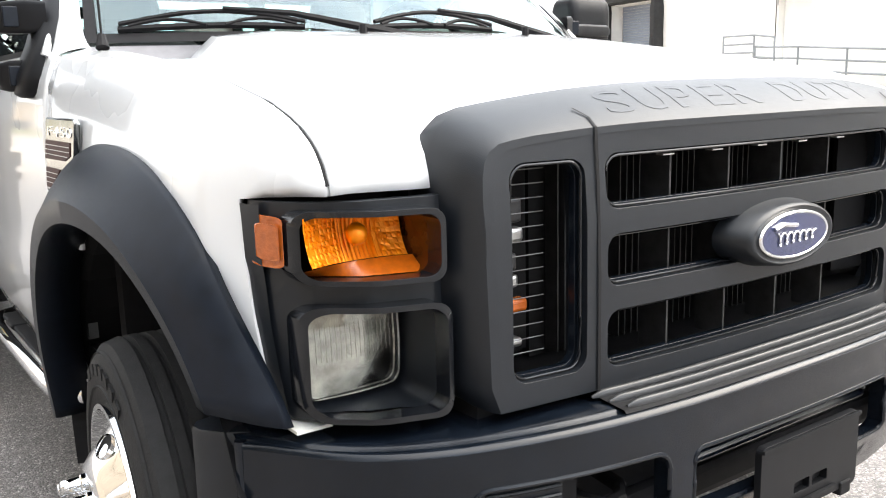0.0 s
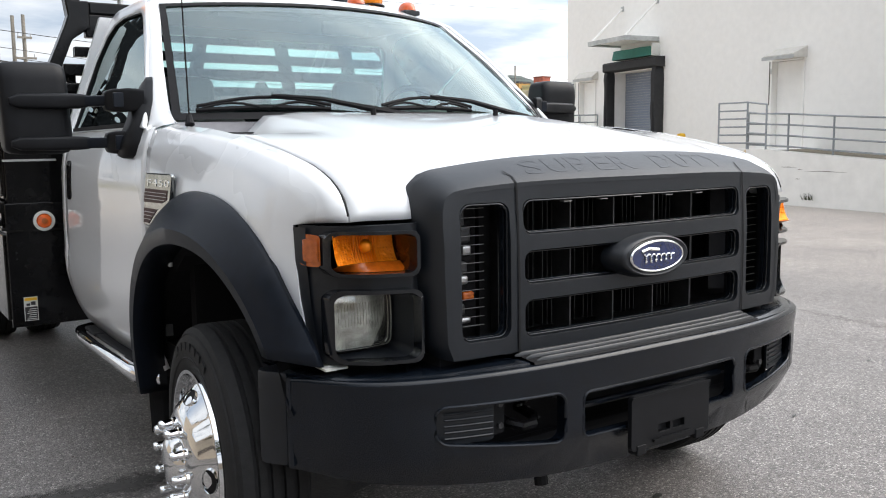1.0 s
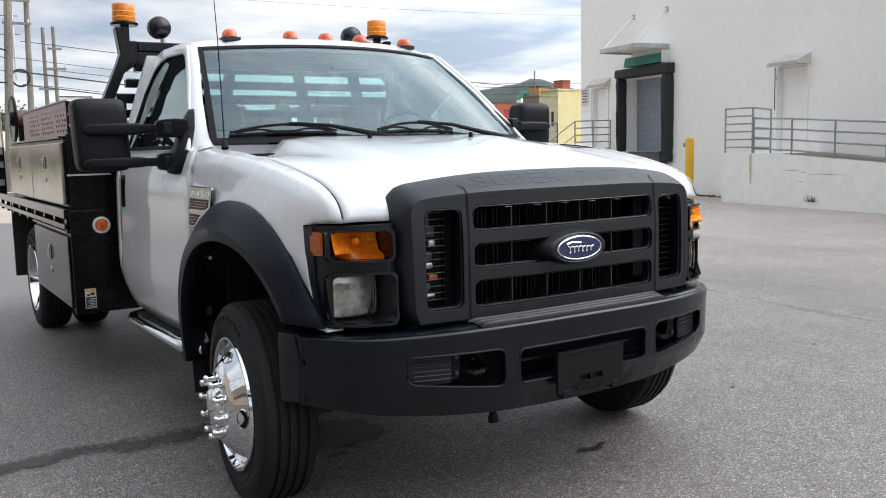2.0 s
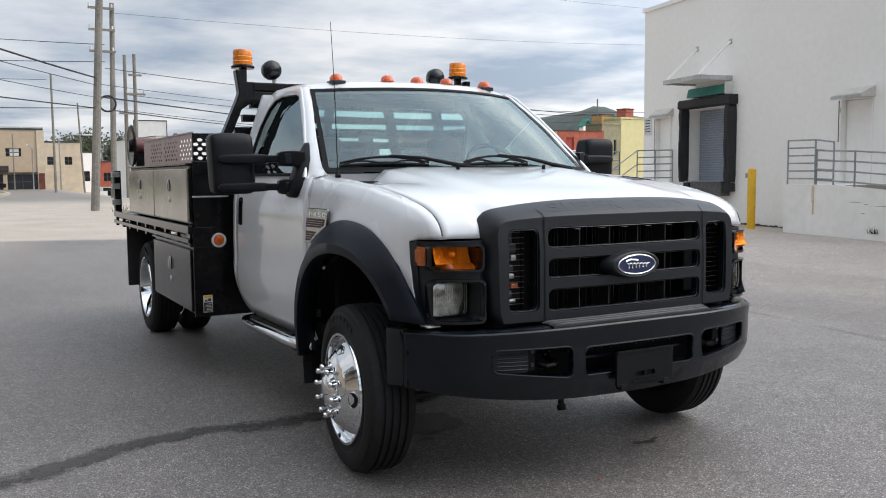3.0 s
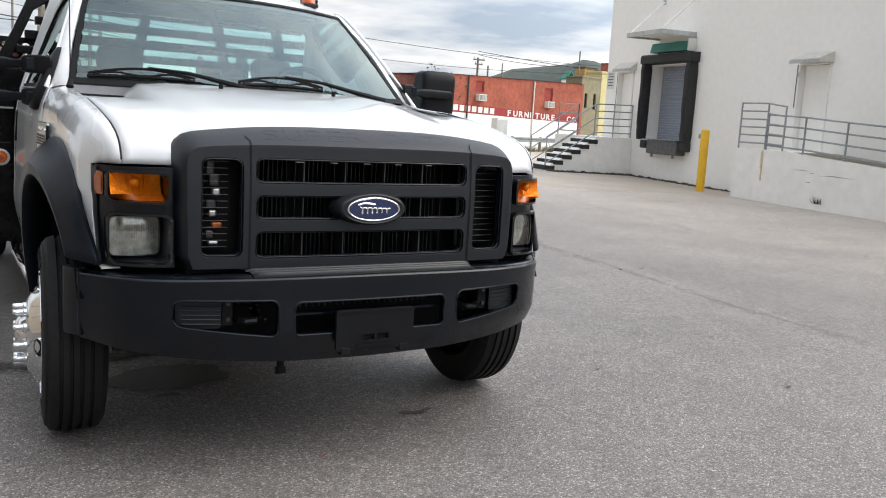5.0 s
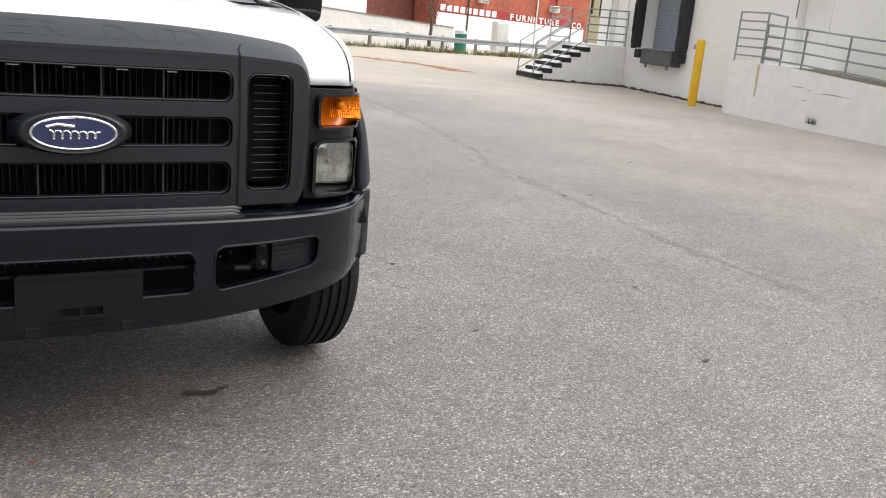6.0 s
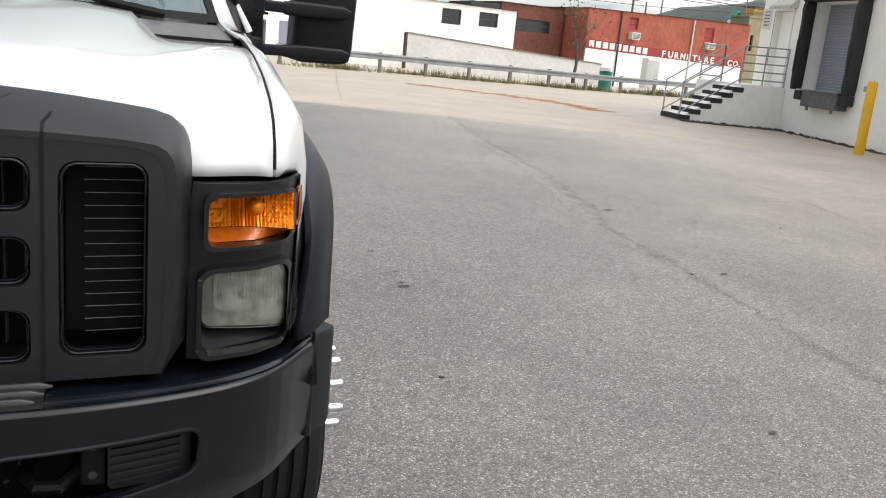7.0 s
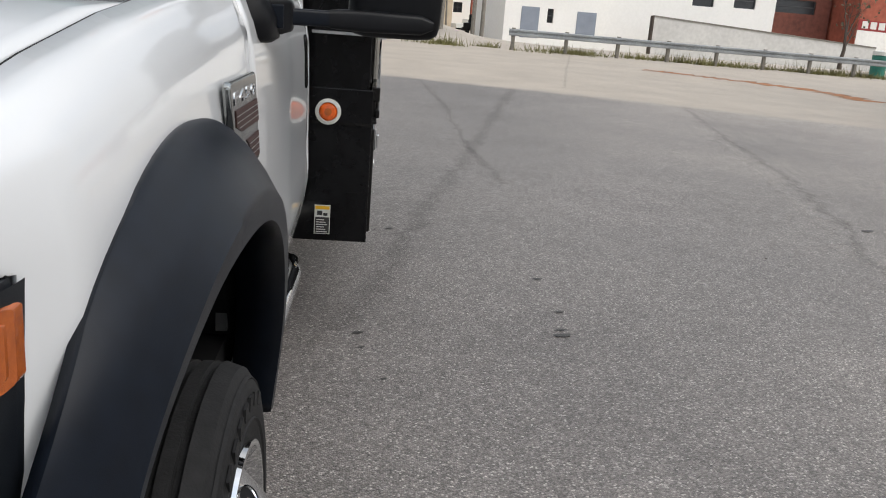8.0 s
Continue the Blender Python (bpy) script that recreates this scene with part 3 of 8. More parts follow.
strip("crack", [(4.30, 3.9), (4.40, 4.9), (4.68, 5.9), (4.90, 6.9), (5.20, 8.0), (5.44, 9.6), (5.6, 10.5)], 0.20, M_PALESEAM, "pale worn edge of the crooked seam", ragged=0.7)
strip("crack", [(7.7, 4.8), (8.24, 6.8), (8.58, 8.5), (9.1, 10.9), (9.1, 12.6)], 0.09, M_FAINT, "long faint seam in the worn asphalt", ragged=0.8)
blot("oil_spot", 0.44, 0.43, 0.075, 0.022, M_OIL, "small black oil spot on the asphalt", -0.2)
blot("oil_spot", 0.53, 0.45, 0.03, 0.012, M_OIL, "small black oil spot on the asphalt", 0.2)
blot("oil_spot", -0.42, 1.30, 0.27, 0.22, M_OIL, "wet dark oil patch under the engine", 0.3)
blot("oil_spot", -0.49, 1.03, 0.05, 0.025, M_OIL, "wet dark oil drip under the engine", 0.1)
for x, y, r in ((4.58, 3.42, 0.03), (3.02, 1.07, 0.018), (1.75, 0.71, 0.016), (2.56, 0.1, 0.02), (2.10, 3.13, 0.03), (2.15, 3.44, 0.018), (2.13, 3.95, 0.02), (4.95, 5.67, 0.045), (1.35, 4.84, 0.022), (1.2, 3.04, 0.02), (1.22, 2.88, 0.012), (1.31, 2.58, 0.012), (5.63, 5.23, 0.03), (2.11, 3.2, 0.02)):
    blot("tar_spot", x, y, r * 1.3, r * 0.6, M_OIL, "small dark tar spot pressed into the asphalt", 0.3)
strip("rust_stain", [(8.6, 23.9), (9.16, 23.53), (10.79, 22.67), (12.18, 21.69), (12.6, 20.2), (12.7, 19.2)], 1.35, M_RUSTY, "long rusty stain on the concrete", ragged=0.4, lift=0.004)
leaf_ = bmesh.new()
leaf_.faces.new([leaf_.verts.new((-0.115 + a, 0.103 + b, 0.006 + c)) for a, b, c in ((-0.014, -0.004, 0.0), (-0.004, -0.009, 0.004), (0.013, -0.002, 0.007), (0.005, 0.008, 0.003))])
tagged(link("fallen_leaf", leaf_, M_CABLAMP), "small red fallen leaf on the asphalt", "leaf")

bm = bmesh.new()
for k in range(70):
    x, y = random.uniform(-4, 9), random.uniform(-2.5, 13)
    if abs(x) < 1.1 and y > 0.2:
        continue
    s = random.choice((0.004, 0.005, 0.007, 0.011))
    vs = bmesh.ops.create_icosphere(bm, subdivisions=1, radius=s, matrix=pose(x, y, ground_z(x, y) + s * 0.3, 0, 0, random.uniform(0, 180)) @ Matrix.Diagonal((1.5, 0.8, 0.5, 1)))
tagged(link("debris", bm, M_BARK), "scattered dark bits of bark and grit on the asphalt", "debris", kind="stuff")

# ---- the warehouse ----
WARE = dict(at=(17.4, 17.5, 0.0), rot=80.0)   # x runs along the wall, y stands out from it


def ware(name, label, category, kind="", group=""):
    return empty(name, label, category, WARE["at"], group, kind, WARE["rot"])


warehouse = ware("wall_warehouse", "tall white painted warehouse wall with doors and a dock opening", "wall", "structure")
part("wall_front", plate([(-45, -0.6), (2.3, -0.6), (2.3, 6.65), (-45, 6.65)],
                         [[(-2.34, 1.08), (-0.27, 1.08), (-0.27, 3.25), (-2.34, 3.25)], [(0.72, 1.05), (1.56, 1.05), (1.56, 3.10), (0.72, 3.10)],
                          [(-7.45, 1.05), (-6.54, 1.05), (-6.54, 3.05), (-7.45, 3.05)]], 0.4, bend=lambda p: (p.x, p.y - 0.4, p.z)), M_WALL, warehouse)
part("wall_side", boxes((2.0, 2.298, -32, -0.402, -0.6, 6.65)), M_WALL, warehouse)
part("roof", boxes((-45, 1.99, -32, -0.41, 6.3, 6.4)), M_ROOFDK, warehouse)
part("coping", boxes((-45, 2.36, -0.45, 0.06, 6.655, 6.78)), M_WALL, warehouse)
# doors set back in the openings
for x0, x1, z1 in ((0.72, 1.56, 3.10), (-7.45, -6.54, 3.05)):
    door = part("door", boxes((x0 + 0.006, x1 - 0.006, -0.2, -0.14, 1.052, z1 - 0.01)), M_WALL, warehouse, "white painted steel door", bevel=0.006)
    part("door_frame", boxes((x0 - 0.05, x0 + 0.0, 0.003, 0.03, 1.06, z1 + 0.05), (x1, x1 + 0.05, 0.003, 0.03, 1.06, z1 + 0.05), (x0, x1, 0.003, 0.03, z1, z1 + 0.05)), M_WALL, warehouse)
# roller shutter
shutter = ware("roller_shutter", "closed grey ribbed steel roller shutter in the dock", "shutter")
for k in range(29):
    z = 1.085 + k * 0.0745
    part("slat", boxes((-2.33, -0.28, -0.4 - 0.03, -0.4, z, z + 0.07)), M_SHUTTER, shutter, bevel=0.01)
# dock shelter of black pads
dock = ware("dock_shelter", "worn black padded shelter round the loading dock", "dock shelter")
def pad(name, x0, x1, y1, z0, z1, bulge=0.015):
    """A foam pad under worn black sheet: it sags and bulges a little between its ends."""
    bm = bmesh.new()
    rows = []
    for k in range(13):
        z = lerp(z0, z1, k / 12)
        w = bulge * noise.noise((x0 * 3, z * 2.1, 1.7)) + 0.4 * bulge * noise.noise((x0 * 3, z * 7, 4.1))
        o = 0.03 if k in (0, 12) else 0.0
        rows.append([(x0 + o - w, 0.002, z), (x0 + o - w, y1 - 0.06 + w, z), (x0 + 0.04 - w, y1 - 0.01 - o + w, z), (x1 - 0.04 + w, y1 - o + w, z), (x1 - o + w, y1 - 0.06, z), (x1 - o + w, 0.002, z)])
    skin(bm, rows, closed=True, cap=True)
    return part(name, bm, M_DOCKPAD, dock, smooth=True, angle=40)


pad("side_pad", -0.30, -0.13, 0.30, 1.05, 3.27)
pad("side_pad", -2.58, -2.36, 0.30, 1.05, 3.27)
bm = bmesh.new()
skin(bm, [[(x, y + 0.012 * noise.noise((x * 2, y * 5, z)), z + 0.008 * noise.noise((x * 3, 2, z * 4))) for y, z in ((0.002, 3.275), (0.27, 3.275), (0.315, 3.31), (0.315, 3.50), (0.27, 3.545), (0.002, 3.555))] for x in [lerp(-2.62, -0.11, k / 14) for k in range(15)]], closed=True, cap=True)
part("head_pad", bm, M_DOCKPAD, dock, smooth=True, angle=40)
for x in (-0.215, -2.47):
    part("wear_strip", boxes((x - 0.03, x + 0.03, 0.305, 0.318, 1.5, 2.3)), M_DOCKPAD, dock, bevel=0.005)
leveller = ware("dock_leveller", "dark grey steel dock leveller with black rubber bumpers", "dock leveller")
part("lip", boxes((-2.34, -0.86, 0.002, 0.34, 0.66, 1.06)), M_LEVELLER, leveller, "dull grey steel lip", bevel=0.02)
part("plate_edge", boxes((-2.34, -0.60, 0.002, 0.36, 1.063, 1.085)), M_GALV, leveller)
part("bumper", boxes((-0.72, -0.40, 0.002, 0.28, 0.80, 1.04)), M_DOCKPAD, leveller, bevel=0.03)
part("bumper", boxes((-2.58, -2.36, 0.002, 0.28, 0.78, 1.04)), M_DOCKPAD, leveller, bevel=0.03)
for x in (-1.05, -2.1):
    part("leg", boxes((x, x + 0.05, 0.2, 0.26, 0.56, 0.66)), M_GALV, leveller)
head = ware("head_box", "faded green sheet housing above the dock", "housing")
bm = bmesh.new()
skin(bm, [[(x, 0.002, 3.60), (x, 0.26 + 0.01 * noise.noise((x * 3, 0, 0)), 3.60), (x, 0.20, 3.86 + 0.015 * noise.noise((x * 2, 3, 0))), (x, 0.002, 3.89)] for x in [lerp(-2.34, -0.50, k / 10) for k in range(11)]], closed=True, cap=True)
part("sheet", bm, M_GREEN, head)
part("end_bracket", boxes((-2.40, -2.35, 0.002, 0.27, 3.58, 3.92)), M_LABEL, head)
canopy = ware("dock_canopy", "thin white canopy hung on two rods above the dock", "canopy")
part("slab", boxes((-2.33, -0.60, 0.002, 1.12, 4.03, 4.08)), M_WALL, canopy, bevel=0.008)
part("fascia", boxes((-2.36, -0.57, 1.121, 1.15, 3.97, 4.10), (-2.36, -2.331, 0.002, 1.12, 3.97, 4.10), (-0.599, -0.57, 0.002, 1.12, 3.97, 4.10)), M_FASCIA, canopy, "grey weathered fascia", bevel=0.006)
for x in (-0.66, -2.25):
    part("rod_plate", boxes((x - 0.06, x + 0.06, 0.002, 0.03, 5.0, 5.14)), M_FASCIA, canopy)
    bm = bmesh.new(); rod(bm, (x, 1.08, 4.10), (x, 0.02, 5.07), 0.028)
    part("rod", bm, M_WALL, canopy)
M_HOOD = mat("weathered_hood_paint", (0.56, 0.535, 0.49), 0.85, var=0.1, fine=8, coarse=0.8)
M_DIRT = mat("brown_dirt", (0.17, 0.145, 0.105), 0.95, var=0.35, fine=12, coarse=1.2, bump=0.4, bump_scale=60)
for x0, x1, d, z in ((0.56, 1.6, 0.22, 3.16), (-7.55, -6.64, 0.42, 3.08)):
    hood_ = ware("door_hood", "small pitched white hood above a door", "canopy", group="door hoods")
    bm = bmesh.new()
    skin(bm, [[(x, 0.002, z + 0.24), (x, d, z + 0.06), (x, d, z - 0.015), (x, 0.002, z - 0.015)] for x in (x0, x1)], closed=True, cap=True)
    part("slab", bm, M_HOOD, hood_)
    part("drip_edge", boxes((x0 - 0.02, x1 + 0.02, d + 0.002, d + 0.02, z - 0.04, z + 0.035)), M_FASCIA, hood_)
conduit = ware("conduit", "thin rusty conduit down the wall beside a door", "conduit")
bm = bmesh.new(); rod(bm, (-6.47, 0.03, 2.05), (-6.47, 0.03, 3.05), 0.011, 8)
part("pipe", bm, M_BARK, conduit)
part("box", boxes((-6.53, -6.49, 0.002, 0.05, 2.76, 2.88)), M_FASCIA, conduit, bevel=0.006)
conduit = ware("conduit", "thin dark conduit down the wall beside the landing door", "conduit")
bm = bmesh.new(); rod(bm, (1.60, 0.03, 1.6), (1.60, 0.03, 3.1), 0.010, 8)
part("pipe", bm, M_BARK, conduit)
sign_ = ware("wall_sign", "small white notice with faded blue lines", "sign")
part("board", boxes((1.82, 2.25, 0.002, 0.02, 2.6, 3.16)), M_LABEL, sign_)
for k in range(5):
    part("text_line", boxes((1.88, 2.19, 0.021, 0.024, 2.7 + k * 0.09, 2.73 + k * 0.09)), M_BLUE, sign_)


def pipe_rail(thing, panels, r=0.021):
    """Posts and level or sloping bars between each pair of posts: (x, y, z of foot, z of top)."""
    for p in {q for pair, _ in panels for q in pair}:
        bm = bmesh.new(); rod(bm, (p[0], p[1], p[2]), (p[0], p[1], p[3]), r)
        part("post", bm, M_GALV, thing, smooth=True)
    for (a, b), bars in panels:
        for k in range(bars):
            f = 1 - k * 0.86 / max(1, bars - 1) if bars > 1 else 1
            bm = bmesh.new()
            rod(bm, (a[0], a[1], lerp(a[2], a[3], f) - 0.01), (b[0], b[1], lerp(b[2], b[3], f) - 0.01), r * 0.9)
            part("bar", bm, M_GALV, thing, smooth=True)


# landing with steps that run out from the wall
landing = ware("landing", "white concrete landing beside the loading dock", "landing", "structure")
part("block", boxes((0.46, 3.2, 0.002, 1.3, -0.5, 1.05)), M_WALLBASE, landing, bevel=0.02)
bm = bmesh.new()
skin(bm, [[(x, 1.302, 1.0), (x, 1.302, -0.5), (x, 2.95, -0.5), (x, 2.95, 0.02)] for x in (0.46, 1.6)], closed=True, cap=True)
part("flank", bm, M_WALLBASE, landing)
stairs = ware("stairs", "dark steel steps up to the white landing", "stairs")
for k in range(6):
    y1 = 2.98 - k * 0.285
    z1 = 0.1 + k * 0.17
    part("step", boxes((0.44, 1.62, y1 - 0.33, y1, z1 - 0.13, z1)), M_STEPS, stairs, bevel=0.01)
rail1 = ware("landing_rail", "grey galvanised pipe railing round the landing and steps", "railing")
A0, A1 = (0.5, 0.06, 1.05, 2.07), (0.5, 1.35, 1.05, 2.05)
A2 = (0.5, 0.7, 1.05, 2.06)
S1 = (0.5, 2.95, 0.05, 0.98)
T1, T2 = (1.58, 1.35, 1.05, 2.05), (1.58, 2.95, 0.05, 0.98)
pipe_rail(rail1, [((A0, A2), 5), ((A2, A1), 5), ((A1, S1), 3), ((T1, T2), 3)])
T3 = (3.1, 1.25, 1.05, 2.05)
pipe_rail(rail1, [((T1, T3), 4)])
# ramp
ramp_ = ware("ramp", "white concrete access ramp along the warehouse wall", "ramp", "structure")
bm = bmesh.new()
top = [(-6.1, 1.04), (-7.6, 1.04), (-11, 0.82), (-24, -0.15)]
skin(bm, [[(x, 0.002, -0.6), (x, 1.3, -0.6), (x, 1.3, z), (x, 0.002, z)] for x, z in top], closed=True, cap=True)
part("block", bm, M_WALLBASE, ramp_)
bm = bmesh.new()
skin(bm, [[(x, 0.01, z + 0.02), (x, 0.6, z + 0.012), (x, 1.16 + 0.03 * noise.noise((x * 2, 0, 0)), z + 0.006)] for x, z in [(q, ramp_at(-q, [(7.6, 1.04), (11, 0.82), (24, -0.15)])) for q in [-7.9 - 0.4 * k for k in range(34)]]])
part("dirt", bm, M_DIRT, ramp_, "brown dirt washed over the ramp")
for x0, x1, z in ((-8.75, -8.60, 0.62), (-8.70, -8.52, 0.42), (-9.9, -8.75, 0.585), (-8.6, -8.1, 0.66)):
    bm = bmesh.new()
    skin(bm, [[(x, 1.302, z + 0.012 * noise.noise((x * 9, z, 0)) + h * (1 - 2 * abs(k / 8 - 0.5))) for k, x in enumerate([lerp(x0, x1, j / 8) for j in range(9)])] for h in (0.0, 0.014)])
    part("crack", bm, M_DIRT, ramp_)
rail2 = ware("ramp_rail", "grey galvanised pipe railing along the ramp", "railing")
R = [(-6.18, 1.26, 1.04, 2.10), (-7.09, 1.26, 1.04, 2.09), (-7.66, 1.26, 1.03, 2.02)]
pipe_rail(rail2, [((R[0], R[1]), 6), ((R[1], R[2]), 5)])
L = [(x, 1.24, z, z + 0.8) for x, z in ((-7.11, 1.04), (-8.27, 0.995), (-9.45, 0.915), (-10.7, 0.84), (-12.0, 0.745), (-13.3, 0.648), (-14.6, 0.55), (-16, 0.446), (-17.4, 0.34))]
pipe_rail(rail2, [((a, b), 4) for a, b in zip(L, L[1:])])
blot_m = ware("rust_run", "thin rust run down the white ramp wall", "stain", "structure")
part("run", boxes((-7.125, -7.07, 1.302, 1.304, 0.34, 1.03), (-7.066, -7.045, 1.302, 1.304, 0.62, 1.0)), M_RUSTRUN, blot_m)
weed = ware("weed_clump", "small dark weed growing at the foot of the ramp wall", "weed")
rnd = random.Random(31)
bm = bmesh.new()
for _ in range(30):
    a, lean_ = rnd.uniform(0, 2 * math.pi), rnd.uniform(0.02, 0.10)
    u0, o0, h = -8.93 + rnd.gauss(0, 0.06), 1.33 + abs(rnd.gauss(0, 0.02)), rnd.uniform(0.05, 0.16)
    tip = (u0 + lean_ * math.cos(a), o0 + 0.6 * lean_ * (1 + math.sin(a)), 0.03 + h)
    bm.faces.new([bm.verts.new(p) for p in ((u0 - 0.008, o0, 0.03 - 0.03), (u0 + 0.008, o0, 0.03 - 0.03), tip)])
part("blades", bm, M_LEAF, weed)
bx, by = 15.42, 13.02
bollard = empty("bollard", "tall yellow painted steel bollard beside the dock", "bollard", (bx, by, ground_z(bx, by)))
bm = bmesh.new(); lathe(bm, [(-0.05, 0.0), (-0.05, 0.105), (1.5, 0.105), (1.545, 0.09), (1.565, 0.0)], (0, 0, 0), 20, "z")
part("post", bm, M_YELLOW, bollard, smooth=True)
part("catch", boxes((-0.03, 0.03, 0.1, 0.2, 1.32, 1.44)), M_GALV, bollard, bevel=0.01)
# dirt and weeds at the foot of the wall
bm = bmesh.new()
for k in range(420):
    u = random.uniform(-6, 0.4); off = abs(random.gauss(0, 0.12)) + 0.02
    if random.random() < 0.5:
        u = random.uniform(0.1, 0.44); off = random.uniform(0.0, 2.9)
    a = radians(80)
    x, y = 17.4 + u * math.cos(a) - off * math.sin(a), 17.5 + u * math.sin(a) + off * math.cos(a)
    s = random.uniform(0.015, 0.06)
    bmesh.ops.create_icosphere(bm, subdivisions=1, radius=s, matrix=pose(x, y, ground_z(x, y) + 0.2 * s, random.uniform(0, 90), 0, random.uniform(0, 180)) @ Matrix.Diagonal((1.6, 1, 0.5, 1)))
tagged(link("rubble", bm, M_BARK), "crumbled dirt along the foot of the wall", "rubble", kind="stuff")

# ---- guard rail and far frontage ----
guard = empty("guard_rail", "galvanised steel guard rail on short posts", "guard rail")
g0, g1 = Vector((5.3, 28.2)), Vector((27.0, 31.6))
prof = [(0.0, 0.105), (0.045, 0.09), (0.045, 0.045), (0.0, 0.02), (0.0, -0.02), (0.045, -0.045), (0.045, -0.09), (0.0, -0.105)]
gd = (g1 - g0).normalized(); gn = Vector((gd.y, -gd.x))
bm = bmesh.new(); rows = []
for k in range(16):
    p = g0.lerp(g1, k / 15)
    rows.append([(p.x + gn.x * (o + 0.07), p.y + gn.y * (o + 0.07), ground_z(*p) + 0.56 + h) for o, h in prof])
skin(bm, rows)
rail = part("beam", bm, M_GALV, guard)
sol = rail.modifiers.new("sheet", "SOLIDIFY"); sol.thickness = 0.004
post_bm = boxes((-0.05, 0.05, -0.05, 0.05, -0.2, 0.7))
first = part("post", post_bm, M_POLE, guard)
for k in range(12):
    p = g0.lerp(g1, (k + 0.1) / 12)
    ob = first if k == 0 else first.copy()
    if k:
        scene.collection.objects.link(ob)
    ob.matrix_basis = pose(p.x, p.y, ground_z(*p), 0, 0, 9)
# weeds along the rail
bm = bmesh.new()
clumps = [(random.random(), random.gauss(0.35, 0.3), random.uniform(0.1, 0.5), random.uniform(0.4, 1.3)) for _ in range(75)]
for k in range(5200):
    t, off, spread, tall = random.choice(clumps)
    p = Vector((2.7, 27.8)).lerp(g1, t) + Vector((random.gauss(0, spread), off + random.gauss(0, spread * 0.5)))
    h = abs(random.gauss(0.14, 0.1)) * tall + 0.02
    z = ground_z(*p)
    a = random.uniform(0, 3.14); c, s = math.cos(a) * 0.016, math.sin(a) * 0.016
    lx, ly = random.gauss(0, 0.09), random.gauss(0, 0.09)
    v = [bm.verts.new(q) for q in ((p.x - c, p.y - s, z), (p.x + c, p.y + s, z), (p.x + lx, p.y + ly, z + h))]
    bm.faces.new(v)
tagged(link("weeds", bm, M_WEED), "dry yellow-green weeds along the guard rail", "weeds", kind="stuff")

FAR_EYE, FAR_K = Vector((0.95, -0.97, 1.354)), 1.6
FAR_AT = FAR_EYE + FAR_K * (Vector((13, 37, 1.354)) - FAR_EYE)


def far(u, z):
    """Place on the far frontage: along it and up, from the near layout plane."""
    return (u * FAR_K, 1.354 + FAR_K * (z - 1.354))


def far_thing(name, label, category, kind=""):
    return empty(name, label, category, (FAR_AT.x, FAR_AT.y, 0), rot=8.0, kind=kind)


def far_rect(u0, u1, z0, z1):
    (a, b), (c, d) = far(u0, z0), far(u1, z1)
    return [(a, b), (c, b), (c, d), (a, d)]


def facade(thing, u0, u1, z1, holes, material, depth=9.0, back=0.0, roof=M_ROOFDK, z1b=None, frame_m=M_WALL, pane_m=M_WINDARK):
    """Front wall with real openings, two flanks, a roof with a parapet, and panes set back in the openings."""
    (a, _), (b, t) = far(u0, 0), far(u1, z1)
    t2 = far(u1, z1b)[1] if z1b else t
    hs = [far_rect(*h) for h in holes]
    part("wall", plate([(a, -1.6), (b, -1.6), (b, t2), (a, t)], hs, 0.3, bend=lambda p: (p.x, p.y + back, p.z)), material, thing)
    part("flank", boxes((a, a + 0.3, back + 0.302, back + depth, -1.6, t - 0.01)), material, thing)
    part("flank", boxes((b - 0.3, b, back + 0.302, back + depth, -1.6, t2 - 0.01)), material, thing)
    bm = bmesh.new()
    skin(bm, [[(a - 0.1, y, t + 0.02), (b + 0.1, y, t2 + 0.02)] for y in (back - 0.12, back + depth)])
    bmesh.ops.solidify(bm, geom=bm.faces[:], thickness=0.22)
    part("roof", bm, roof, thing)
    for h in hs:
        x0, z0, x1, zz = h[0][0], h[0][1], h[2][0], h[2][1]
        win = part("window", boxes((x0 - 0.02, x1 + 0.02, back + 0.16, back + 0.19, z0 - 0.02, zz + 0.02)), pane_m, thing)
        part("frame", boxes((x0, x0 + 0.06, back + 0.1, back + 0.158, z0, zz), (x1 - 0.06, x1, back + 0.1, back + 0.158, z0, zz),
                            (x0, x1, back + 0.1, back + 0.158, zz - 0.06, zz), (x0, x1, back + 0.1, back + 0.158, (z0 + zz) / 2 - 0.03, (z0 + zz) / 2 + 0.03)), frame_m, win)
    return hs


white_block = far_thing("white_building", "long low white painted building with small dark windows", "building")
facade(white_block, -6.95, -2.8, 3.05, [(-3.48, -3.07, 2.31, 2.82), (-5.11, -4.84, 1.05, 1.62)], M_WALL, frame_m=M_ROOFDK)
(x0, z0), (x1, z1) = far(-3.81, 0.5), far(-2.95, 1.59)
part("shutter", boxes((x0, x1, -0.03, -0.004, z0, z1)), M_SHUTTER, white_block, "pale grey roller door", bevel=0.01)
(x0, z0), (x1, z1) = far(-6.24, 0.4), far(-5.46, 1.64)
part("shutter", boxes((x0, x1, -0.03, -0.004, z0, z1)), M_SHUTTER, white_block, "pale grey roller door", bevel=0.01)
bm = bmesh.new(); px, pz = far(-4.7, 2.5); lathe(bm, [(0.0, 0.0), (-0.05, 0.2), (-0.12, 0.42)], (px, -0.3, pz), 18, "y")
part("dish", bm, M_LABEL, white_block, "grey satellite dish", smooth=True)
white_two = far_thing("white_building", "white painted building with two dark square windows", "building")
facade(white_two, -2.78, 5.5, 3.2, [(1.5, 2.51, 2.23, 2.92), (3.47, 4.51, 2.28, 2.93)], M_WALL, back=0.6, z1b=3.14, frame_m=M_ROOFDK)
